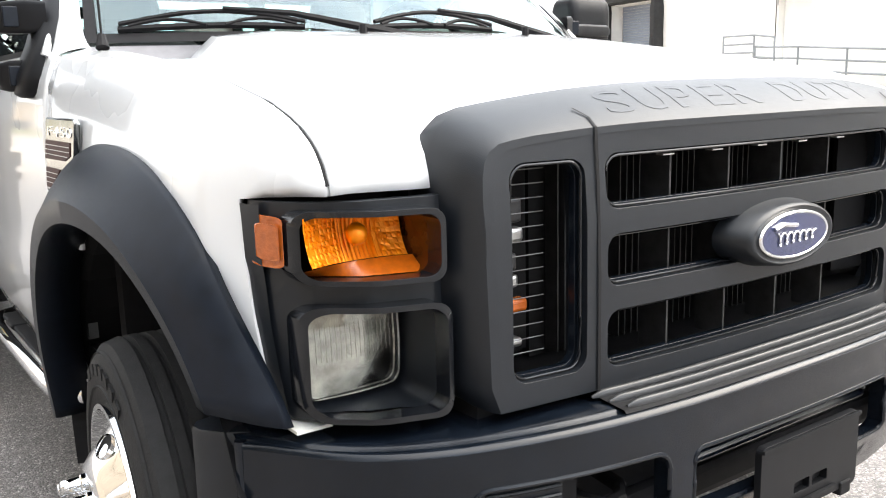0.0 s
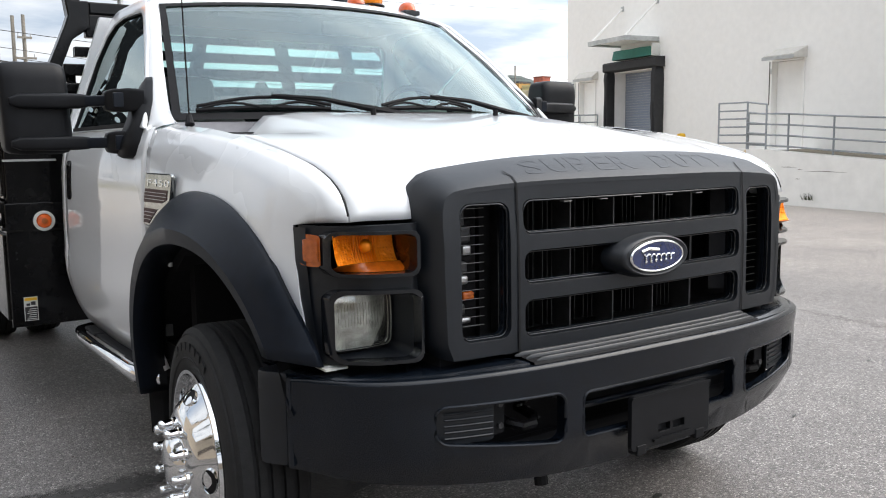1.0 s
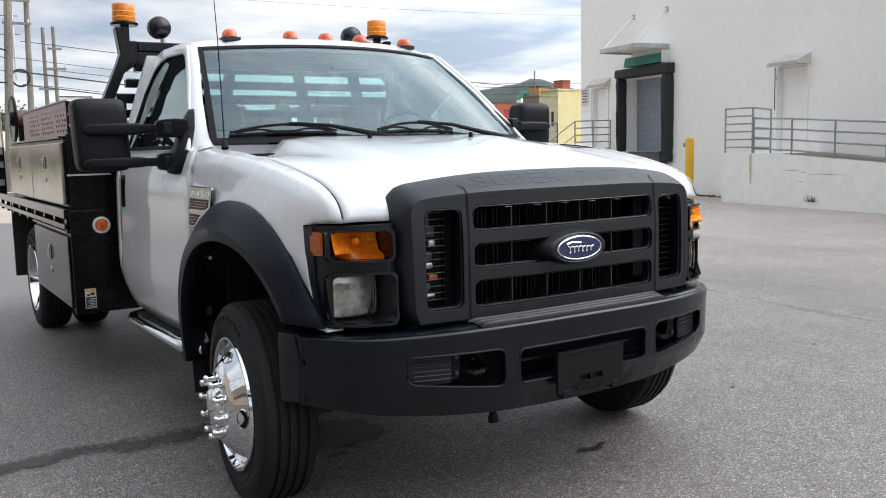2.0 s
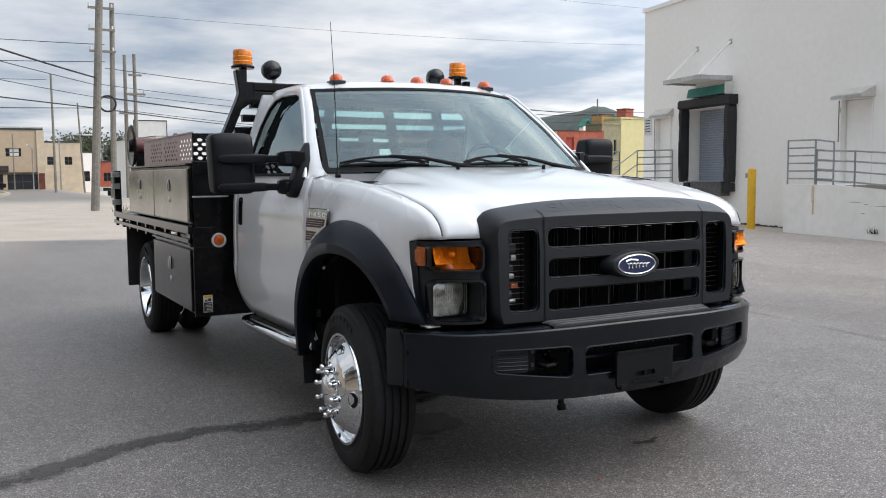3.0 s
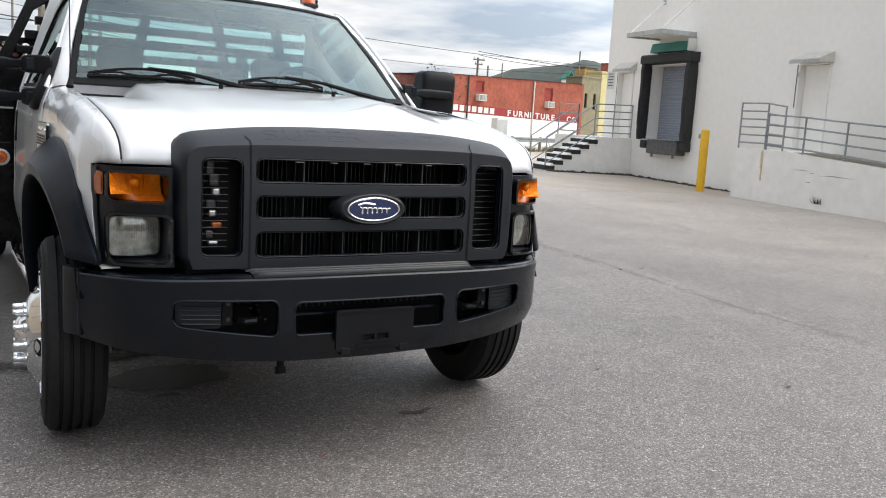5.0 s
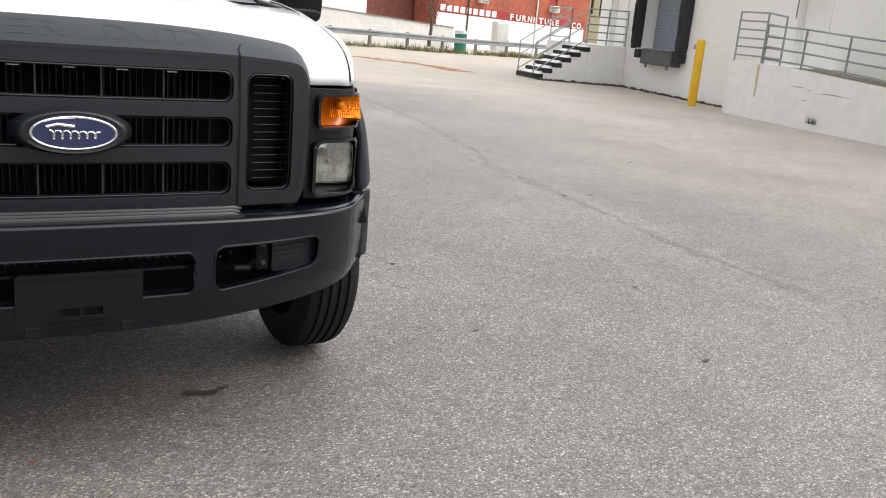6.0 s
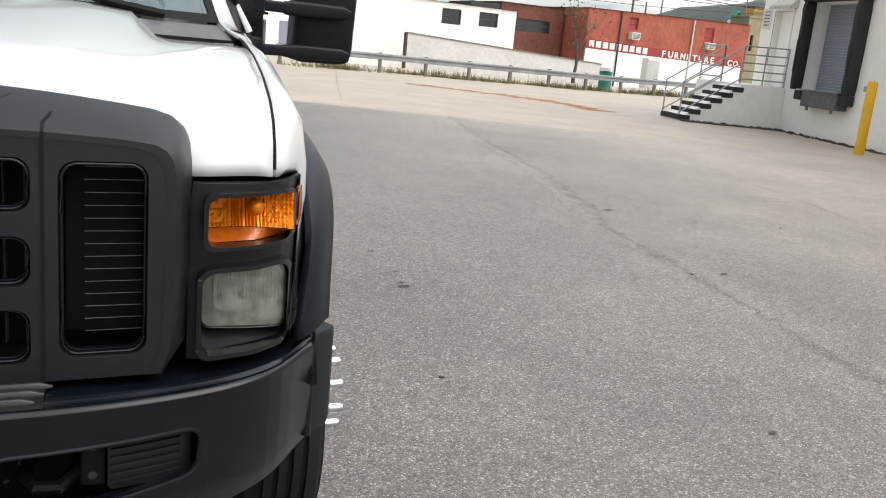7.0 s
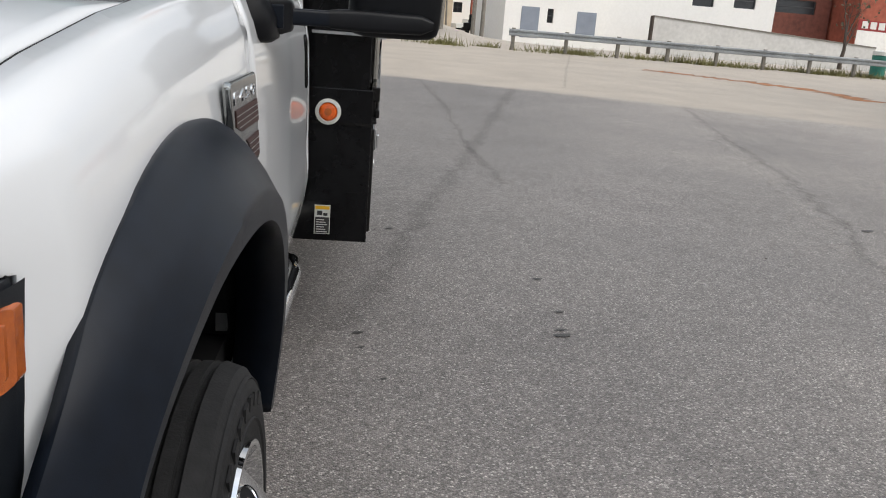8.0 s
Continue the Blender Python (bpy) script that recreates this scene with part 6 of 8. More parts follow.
wiper(-0.92, -0.40, -0.06)
wiper(-0.17, 0.34, 0.80)
bm = bmesh.new(); rod(bm, (-0.876, 1.205, 1.355), (-0.872, 1.22, 1.385), 0.016, 10, 0.009)
ant = part("aerial", bm, M_DARK, truck, "thin black whip aerial on the wing")
part("whip", tube(bmesh.new(), [(-0.872, 1.22, 1.38), (-0.872, 1.24, 1.8), (-0.875, 1.27, 2.12)], [0.003, 0.0022, 0.0014], 5), M_DARK, ant)
for x in (-0.27, 0.27):
    bm = bmesh.new(); rod(bm, (x, 1.06, 1.385), (x, 1.06, 1.408), 0.010, 8)
    part("washer_jet", bm, M_DARK, truck)

# cab interior
part("dashboard", boxes((-0.76, 0.76, 1.47, 1.70, 1.12, 1.345)), M_GREYDASH, truck, "dark grey dashboard", bevel=0.06, seg=4)
part("instrument_hood", boxes((0.18, 0.60, 1.50, 1.70, 1.30, 1.385)), M_GREYDASH, truck, bevel=0.03, seg=3)
part("headliner", boxes((-0.62, 0.62, 2.06, 2.64, 1.86, 1.872)), M_TAN, truck)
part("cab_floor", boxes((-0.92, 0.92, 1.30, 2.70, 0.54, 0.60)), M_DARK, truck)
part("firewall", boxes((-0.88, 0.88, 1.22, 1.27, 0.5, 1.33)), M_DARK, truck)
for x in (-0.45, 0.45):
    seat = part("seat", boxes((x - 0.30, x + 0.30, 1.95, 2.5, 0.85, 1.0)), M_TAN, truck, "grey cloth cab seat", bevel=0.05, seg=3)
    part("backrest", boxes((x - 0.28, x + 0.28, 2.44, 2.58, 0.98, 1.45)), M_TAN, seat, bevel=0.06, seg=3)
    part("headrest", boxes((x - 0.13, x + 0.13, 2.46, 2.55, 1.47, 1.61)), M_TAN, seat, bevel=0.05, seg=3)
bm = bmesh.new()
ring = pose(0.42, 1.80, 1.375, 62, 0, 0)
tube(bm, [ring @ Vector((0.19 * math.cos(a), 0.19 * math.sin(a), 0)) for a in [2 * math.pi * k / 28 for k in range(29)]], 0.015, 8)
wheel_ = part("steering_wheel", bm, M_DARK, truck, "black steering wheel")
part("spoke", boxes((0.24, 0.60, 1.78, 1.82, 1.345, 1.395)), M_DARK, wheel_, bevel=0.01)
part("rear_view_mirror", boxes((-0.11, 0.11, 1.74, 1.765, 1.745, 1.80)), M_DARK, truck, bevel=0.01)
for s in SIDES:
    part("sun_visor", boxes((s * 0.12, s * 0.50, 1.92, 2.08, 1.815, 1.83)), M_TAN, truck)
    part("door_card", boxes((s * 0.90, s * 0.925, 1.42, 2.68, 0.62, 1.345)), M_GREYDASH, truck)

# grille shell
def face_y(x):
    return 0.036 + 0.085 * x * x


def shell_bend(p):
    return (p.x, face_y(p.x) + p.y + 0.012 * smooth01((p.z - 1.0) / 0.2), p.z)


def front_edge(x):
    return 1.189 - 0.024 * (abs(x) / 0.655) ** 4


SL = [rrect(-0.425, 0.425, 1.053, 1.142, 0.026, 6), rrect(-0.424, 0.424, 0.927, 1.013, 0.026, 6), rrect(-0.423, 0.423, 0.790, 0.887, 0.026, 6)]
VL = [rrect(-0.608, -0.466, 0.797, 1.138, 0.028, 6), rrect(0.466, 0.608, 0.797, 1.138, 0.028, 6)]
arc = [(x, front_edge(x)) for x in [lerp(0.60, -0.60, k / 14) for k in range(15)]]
OUT = [(-0.632, 0.757), (0.632, 0.757), (0.648, 0.80), (0.655, 1.09), (0.653, 1.12), (0.648, 1.143), (0.638, 1.158), (0.622, 1.168)] + arc + [(-0.622, 1.168), (-0.638, 1.158), (-0.648, 1.143), (-0.653, 1.12), (-0.655, 1.09), (-0.648, 0.80)]
shell = part("grille_shell", plate(OUT, SL + VL, 0.05, cut_x=[k * 0.08 for k in range(-8, 9)], cut_z=[0.9, 1.04, 1.16], bend=shell_bend), M_SHELL, truck, "broad satin black plastic grille surround", smooth=True, angle=30, bevel=0.006)
bm = bmesh.new()
def cap_row(x, z, xb, zb):
    """From the front face of the surround, round its edge and back to the bonnet and lamps."""
    f = Vector(shell_bend(Vector((x, 0, z))))
    w_ = smooth01((zb - z) / 0.04)
    b = Vector((xb, lerp(0.165, 0.20, min(1.0, (abs(xb) / 0.66) ** 4)), zb))
    side = 1 if x > 0 else -1
    m = f.lerp(b, 0.5) + Vector((0.007 * side, -0.008, 0)).lerp(Vector((0, -0.004, 0.006)), w_)
    m0 = f.lerp(m, 0.35) + Vector((0.003 * side, -0.004, 0)).lerp(Vector((0, -0.001, 0.003)), w_)
    fi = Vector(shell_bend(Vector((x * 0.975, 0, 0.97 + (z - 0.97) * 0.95)))) + Vector((0, -0.0012, 0))
    return [fi, f + Vector((0, -0.0006, 0)), m0, m, m.lerp(b, 0.6) + Vector((0, 0, 0.003)), b, b + Vector((-0.01 * side * (1 - w_), 0.035, -0.03 * w_))]


def cap_top(x):
    return cap_row(x, front_edge(x), x, 1.253 - 0.034 * (abs(x) / 0.61) ** 3)


path = [(0.632, 0.757, 0.642, 0.757), (0.648, 0.80, 0.69, 0.80), (0.653, 0.95, 0.693, 0.95), (0.655, 1.09, 0.692, 1.085), (0.653, 1.12, 0.691, 1.125), (0.648, 1.143, 0.686, 1.160), (0.638, 1.158, 0.673, 1.188), (0.622, 1.168, 0.650, 1.208), (0.60, 1.172, 0.617, 1.219), (0.56, 1.177, 0.565, 1.2265)]
rows = [cap_row(*q) for q in path] + [cap_top(lerp(0.52, -0.52, k / 28)) for k in range(29)] + [cap_row(-a, b, -c, d) for a, b, c, d in path[::-1]]
skin(bm, rows)
part("shell_cap", bm, M_SHELL, shell, "slanting top and flanks of the grille surround", smooth=True, angle=36)
for s in SIDES:
    rows = []
    bm = bmesh.new()
    for z in (0.757, 0.95, 1.10, 1.18):
        f = Vector(shell_bend(Vector((s * 0.443, 0, z))))
        rows.append([f + Vector((-0.003, -0.003, 0)), f + Vector((0.003, -0.003, 0))])
    top_ = cap_top(s * 0.443)
    for f in (top_[1], top_[2], top_[2].lerp(top_[3], 0.7) + Vector((s * 0.012, 0, 0))):
        f = f + Vector((0, -0.0012, 0.0012))
        rows.append([f + Vector((-0.0025, 0, 0)), f + Vector((0.0025, 0, 0))])
    skin(bm, rows)
    part("seam", bm, M_DARK, shell)
# rims round the slots
for k, h in enumerate(SL + VL):
    cx, cz = sum(x for x, _ in h) / len(h), sum(z for _, z in h) / len(h)
    hw, hh = max(x for x, _ in h) - cx, max(z for _, z in h) - cz
    inner = [(cx + (x - cx) * (1 - 0.007 / hw), cz + (z - cz) * (1 - 0.007 / hh)) for x, z in h]
    part("slot_rim", plate(h, [inner], 0.014, cut_x=[q * 0.08 for q in range(-8, 9)], bend=lambda p: (p.x, face_y(p.x) + 0.022 + p.y, p.z)), M_BUMPER, shell, smooth=True, bevel=0.003)
part("cavity", boxes((-0.64, 0.64, 0.275, 0.29, 0.72, 1.17), (-0.64, 0.64, 0.12, 0.29, 0.70, 0.757), (-0.60, 0.60, 0.16, 0.29, 1.150, 1.165)), M_DARK, shell)
radiator = part("radiator", boxes((-0.42, 0.42, 0.25, 0.27, 0.76, 1.16)), M_DARK, truck, "dark radiator behind the grille")
for k in range(47):
    x = -0.40 + k * 0.0174
    if abs((k % 9) - 0) < 1:
        continue
    part("fin", boxes((x, x + 0.0026, 0.215, 0.248, 0.77, 1.15)), M_FIN, radiator)
for x in (-0.24, -0.08, 0.08, 0.24):
    for z0, z1 in ((1.035, 1.15), (0.91, 1.025), (0.775, 0.905)):
        part("rib", boxes((x - 0.0022, x + 0.0022, 0.085, 0.15, z0, z1)), M_FIN, radiator)
for x in (-0.26, -0.13, 0.0, 0.13, 0.26):
    part("clip", boxes((x - 0.014, x + 0.014, 0.072, 0.088, 1.128, 1.1305)), M_STEEL, radiator)
for s in SIDES:
    grid_ = part("side_vent", boxes((s * 0.47, s * 0.60, 0.20, 0.21, 0.80, 1.14)), M_DARK, truck, "thin wire bars behind the side slot")
    for k in range(14):
        z = 0.826 + k * 0.0228
        bm = bmesh.new(); rod(bm, (s * 0.505, 0.116, z), (s * 0.607, 0.124, z), 0.0007 if s > 0 else 0.0009, 6)
        part("wire_bar", bm, M_WIREBAR, grid_)
    for k, (z, h, m_) in enumerate(() if s > 0 else ((1.100, 0.05, M_FIN), (1.055, 0.040, M_FIN), (1.015, 0.024, M_STEEL), (0.972, 0.03, M_FIN), (0.940, 0.022, M_STEEL), (0.898, 0.022, M_AMBERDARK), (0.865, 0.03, M_FIN), (0.836, 0.016, M_STEEL))):
        part("fitting", boxes((s * (0.574 - 0.011 * (k % 3)), s * (0.546 - 0.011 * (k % 3) - 0.008 * (k % 2)), 0.140, 0.165, z - h / 2, z + h / 2)), m_, grid_, bevel=0.006)
# rolled lips of the slots
for h in SL + VL:
    cx, cz = sum(x for x, _ in h) / len(h), sum(z for _, z in h) / len(h)
    hw, hh = max(x for x, _ in h) - cx, max(z for _, z in h) - cz
    loop = [(cx + (x - cx) * (1 - 0.004 / hw), cz + (z - cz) * (1 - 0.004 / hh)) for x, z in h]
    lip = []
    for (x0, z0), (x1, z1) in zip(loop, loop[1:] + loop[:1]):
        n_ = max(1, int(math.hypot(x1 - x0, z1 - z0) / 0.05))
        lip += [(lerp(x0, x1, i / n_), face_y(lerp(x0, x1, i / n_)) + 0.012, lerp(z0, z1, i / n_)) for i in range(n_)]
    part("slot_lip", tube(bmesh.new(), lip + lip[:1], 0.0027, 8), M_LIP, shell, smooth=True)
# raised words on the slanting top of the shell
for k, ch in enumerate("SUPER DUTY"):
    if ch == " ":
        continue
    bm, tw = text_mesh(ch, 0.078, 0.0)
    ex = bmesh.ops.extrude_face_region(bm, geom=bm.faces[:])
    for v in ex["geom"]:
        if isinstance(v, bmesh.types.BMVert):
            v.co.z += 0.0004
    for t in (0.5, 0.65, 0.8):
        bmesh.ops.bisect_plane(bm, geom=bm.verts[:] + bm.edges[:] + bm.faces[:], plane_co=(0, (t - 0.22) * 0.078 / 0.8, 0), plane_no=(0, 1, 0))
    for v in bm.verts:
        x = -0.395 + 0.0795 * k + v.co.x * 0.070 / max(tw, 0.02)
        t = 0.20 + v.co.y / 0.078 * 0.80
        pts = cap_top(x)[1:6]
        kn = (0.0, 0.175, 0.5, 0.8, 1.0001)
        i = max(k_ for k_ in range(4) if kn[k_] <= max(0.0, t))
        v.co = pts[i].lerp(pts[i + 1], (t - kn[i]) / (kn[i + 1] - kn[i])) + Vector((0, -0.5, 0.85)) * (v.co.z + 0.0002)
    part("raised_letter", bm, M_SHELL, shell)
# emblem
def oval(rx, rz, n=40):
    return [(rx * math.cos(2 * math.pi * k / n), 0.97 + rz * math.sin(2 * math.pi * k / n)) for k in range(n)]
bm = bmesh.new()
skin(bm, [[(x, y, z) for x, z in oval(rx, rz, 56)] for rx, rz, y in ((0.152, 0.064, 0.062), (0.148, 0.063, 0.04), (0.132, 0.0575, 0.006), (0.126, 0.055, -0.001), (0.120, 0.052, -0.003), (0.110, 0.047, 0.0))], closed=True, cap=True)
emblem = part("emblem", bm, M_SHELL, truck, "oval blue emblem with a chrome rim", smooth=True, angle=40)
part("rim", plate(oval(0.106, 0.0445), [oval(0.0975, 0.0375)], 0.02, bend=lambda p: (p.x, -0.006 + p.y, p.z)), M_SILVER, emblem, smooth=True, bevel=0.003)
part("field", plate(oval(0.0985, 0.038), (), 0.014, bend=lambda p: (p.x, -0.005 + p.y, p.z)), M_BLUE, emblem)
part("script_stroke", tube(bmesh.new(), [(-0.058 + 0.118 * k / 80 + 0.006 * math.sin(k * 0.475), -0.007, 0.966 + (0.012 - 0.00005 * k) * math.cos(k * 0.475)) for k in range(81)], 0.0020, 6), M_SILVER, emblem)
part("script_stroke", tube(bmesh.new(), [(-0.066, -0.007, 0.986), (-0.04, -0.007, 0.993), (0.0, -0.007, 0.988)], 0.0042, 6), M_SILVER, emblem)

# bumper
def bump_y(x):
    return eased(abs(x), [(-0.2, -0.043), (0, -0.045), (0.15, -0.043), (0.3, -0.037), (0.45, -0.021), (0.58, 0.006), (0.7, 0.046), (0.78, 0.085), (0.84, 0.128), (0.89, 0.180), (0.925, 0.238), (0.95, 0.290), (0.975, 0.36)], 0.06)


def bump_top(x):
    return 0.731 - 0.018 * (x / 0.96) ** 2


def bump_lo(x):
    return eased(abs(x), [(-0.3, 0.424), (0, 0.418), (0.35, 0.424), (0.6, 0.442), (0.8, 0.464), (1.0, 0.492)], 0.08)


def bump_at(p):
    """Lays a flat outline on the bowed, slightly rounded face of the bumper."""
    return (p.x, bump_y(p.x) + p.y + 0.05 * smooth01((0.55 - p.z) / 0.12) - 0.006 * smooth01((p.z - 0.66) / 0.05), p.z)


xs_ = [lerp(-0.96, 0.96, k / 64) for k in range(65)]
OUTB = [(x, bump_lo(x)) for x in xs_] + [(x, bump_top(x)) for x in xs_[::-1]]
def slanted(loop):
    """Lets the lower edge climb outwards with the bumper's own lower edge."""
    return [(x, z + 0.13 * (abs(x) - 0.36) * max(0.0, min(1.0, (0.66 - z) / 0.12))) for x, z in loop]


HB = [rrect(-0.302, 0.302, 0.526, 0.647, 0.022, 5), slanted(rrect(-0.702, -0.358, 0.523, 0.657, 0.03, 5)), slanted(rrect(0.358, 0.702, 0.523, 0.657, 0.03, 5))]
bumper = part("front_bumper", plate(OUTB, HB, 0.035, cut_x=[k * 0.03 for k in range(-31, 32)], cut_z=[0.50, 0.53, 0.60, 0.66, 0.69], bend=bump_at), M_BUMPER, truck, "satin black steel front bumper", smooth=True, angle=32, bevel=0.010, seg=3)
# rolled lips of the openings
for h in HB:
    lip = []
    for (x0, z0), (x1, z1) in zip(h, h[1:] + h[:1]):
        n_ = max(1, int(math.hypot(x1 - x0, z1 - z0) / 0.03))
        lip += [Vector(bump_at(Vector((lerp(x0, x1, i / n_), 0.002, lerp(z0, z1, i / n_))))) for i in range(n_)]
    part("slot_lip", tube(bmesh.new(), lip + lip[:1], 0.005, 8), M_BUMPER, bumper, smooth=True)
bm = bmesh.new()
skin(bm, [[(x, bump_y(x) - 0.005, bump_top(x) - 0.010), (x, bump_y(x) - 0.004, bump_top(x) - 0.001), (x, bump_y(x) + 0.003, bump_top(x) + 0.007), (x, bump_y(x) + 0.013, bump_top(x) + 0.009), (x, bump_y(x) + 0.017, bump_top(x) + 0.005), (x, bump_y(x) + 0.021, bump_top(x) + 0.005), (x, bump_y(x) + 0.026, bump_top(x) + 0.011), (x, bump_y(x) + 0.04, bump_top(x) + 0.013), (x * 0.995, bump_y(x) + 0.19, bump_top(x) + 0.010)] for x in xs_])
part("top_shelf", bm, M_BUMPER, bumper, smooth=True, angle=75)
bm = bmesh.new()
skin(bm, [[(x, bump_y(x) + a, bump_top(x) + 0.015 + b) for a, b in ((0.008, -0.006), (0.012, -0.001), (0.11, 0.008), (0.135, 0.009))] for x in [lerp(-0.445, 0.445, i / 40) for i in range(41)]])
pad_ = part("tread_pad", bm, M_DARK, bumper, "ribbed black tread strip on the bumper")
for k in range(4):
    o, u, half = 0.014 + 0.026 * k, 0.0025 * k, 0.432 + 0.012 * k
    bm = bmesh.new()
    rows = []
    for i in range(45):
        x = lerp(-half, half, i / 44)
        w = 0.35 if i in (0, 44) else 1.0
        rows.append([(x, bump_y(x) + o + 0.0065 - 0.0065 * w * q, bump_top(x) + 0.014 + u + h * w) for q, h in ((1, 0.0), (0.8, 0.009), (0.35, 0.0115), (-0.35, 0.0115), (-0.8, 0.009), (-1, 0.0))])
    skin(bm, rows, cap=False)
    part("rib", bm, M_TREAD, pad_, smooth=True, angle=50)
part("backing", boxes((-0.72, 0.72, 0.15, 0.16, 0.47, 0.72)), M_DARK, bumper)
part("lower_valance", boxes((-0.60, 0.60, 0.12, 0.16, 0.425, 0.50)), M_DARK, truck, bevel=0.02)
part("cooler", boxes((-0.30, 0.30, 0.10, 0.11, 0.60, 0.66)), M_DARK, bumper)
for k in range(24):
    part("cooler_fin", boxes((-0.29 + k * 0.0245, -0.284 + k * 0.0245, 0.085, 0.099, 0.60, 0.66)), M_FIN, bumper)
bm = bmesh.new(); rod(bm, (-0.30, 0.02, 0.592), (0.30, 0.02, 0.592), 0.010)
part("cross_tube", bm, M_BUMPER, bumper, smooth=True)
for s in SIDES:
    ins = part("slot_insert", plate(rrect(0.545, 0.69, 0.556, 0.662, 0.012), (), 0.01, cut_x=[0.56 + 0.03 * k for k in range(5)], bend=lambda p: (s * p.x, bump_y(p.x) + 0.028 + p.y, p.z)), M_SHELL, bumper, "ribbed black insert", smooth=True)
    for k in range(6):
        z = 0.572 + k * 0.0155
        part("rib", tube(bmesh.new(), [(s * x, bump_y(x) + 0.024, z) for x in (0.55, 0.59, 0.63, 0.67)], 0.0028, 5), M_SHELL, ins)
    part("tow_hook", tube(bmesh.new(), [(s * 0.50, 0.10, 0.60), (s * 0.49, 0.045, 0.585), (s * 0.465, 0.012, 0.578), (s * 0.43, 0.012, 0.58), (s * 0.41, 0.035, 0.588), (s * 0.415, 0.10, 0.60)], 0.013, 8), M_BEDBLACK, bumper, "black steel tow hook", smooth=True)
    part("bracket", boxes((s * 0.50, s * 0.54, 0.04, 0.12, 0.56, 0.66)), M_DARK, bumper, bevel=0.004)
    for z in (0.585, 0.64):
        bm = bmesh.new(); rod(bm, (s * 0.52, 0.03, z), (s * 0.52, 0.042, z), 0.008, 8)
        part("bolt", bm, M_FIN, bumper)
    for x, y, z in ((0.40, 0.065, 0.602), (0.378, 0.05, 0.575), (0.43, 0.06, 0.615), (0.468, 0.055, 0.645), (0.385, 0.06, 0.640), (0.452, 0.05, 0.563)):
        bm = bmesh.new(); rod(bm, (s * x, y, z), (s * x + 0.003, y + 0.02, z - 0.008), 0.003, 8)
        part("stud", bm, M_FIN, bumper)
    for x, z, r in ((0.44, 0.635, 0.02), (0.47, 0.63, 0.014), (0.40, 0.62, 0.016)):
        bm = bmesh.new(); bmesh.ops.create_icosphere(bm, subdivisions=2, radius=r, matrix=Matrix.Translation((s * x, 0.09, z)))
        part("fitting", bm, M_BEDBLACK, bumper, smooth=True)
    # end piece between bumper and wheel arch
    bm = bmesh.new()
    rows = [[(s * x, y, z) for x, y in (((0.935, 0.325), (0.975, 0.342), (1.018, 0.372), (1.028, 0.395), (1.015, 0.42), (0.93, 0.43)) if s > 0 else ((0.935, 0.315), (0.968, 0.338), (0.998, 0.378), (1.002, 0.40), (0.99, 0.42), (0.93, 0.43)))] for z in (0.49, 0.505, 0.60, 0.70, 0.722, 0.727)]
    for (a, _), i in (((0.0, 0), 0), ((0.0, 0), 5)):
        c = Vector((s * 0.95, 0.38, 0))
        rows[i] = [tuple(Vector(p).lerp(Vector((c.x, c.y, p[2])), 0.05)) for p in rows[i]]
    skin(bm, rows, cap=False)
    bm.faces.new([v for v in bm.verts if abs(v.co.z - 0.727) < 1e-4])
    bm.faces.new([v for v in bm.verts if abs(v.co.z - 0.49) < 1e-4])
    part("end_lip", tube(bmesh.new(), [(s * 0.958, bump_y(0.958) + 0.012, z) for z in (0.498, 0.55, 0.64, 0.70, 0.722)], 0.010, 8), M_BUMPER, bumper, smooth=True)
    part("end_cap", bm, M_SHELL, bumper, "black plastic bumper end", smooth=True)
# blank plate holder
holder = part("plate_holder", plate(rrect(-0.155, 0.157, 0.462, 0.613, 0.014, 5), [rrect(-0.052, -0.004, 0.498, 0.520, 0.003), rrect(0.006, 0.054, 0.498, 0.520, 0.003)], 0.014, bend=lambda p: (p.x, -0.062 + p.y, p.z)), M_MIRROR, truck, "empty black plastic number plate holder", bevel=0.003)
part("lip", boxes((-0.075, 0.075, -0.07, -0.063, 0.476, 0.483), (-0.155, 0.157, -0.067, -0.063, 0.604, 0.611)), M_MIRROR, holder)
for x in (-0.135, 0.10):
    part("foot", boxes((x, x + 0.035, -0.066, -0.03, 0.448, 0.476)), M_DARK, holder, bevel=0.003)
part("stay", boxes((-0.11, 0.11, -0.047, -0.039, 0.47, 0.60)), M_DARK, holder)
bm = bmesh.new(); rod(bm, (-0.28, 0.16, 0.405), (-0.28, 0.16, 0.36), 0.014, 10)
plug = part("trailer_plug", bm, M_DARK, truck, "black cable plug hanging below the bumper")
bm = bmesh.new(); rod(bm, (-0.28, 0.16, 0.36), (-0.28, 0.155, 0.335), 0.02, 10); part("cap", bm, M_DARK, plug)

# headlamp units
def lamp_y(x):
    """Front of the black surround, from the shell round to the wing."""
    return ramp_at(x, [(0.66, 0.122), (0.70, 0.116), (0.80, 0.148), (0.86, 0.20), (0.89, 0.245), (0.908, 0.30)])


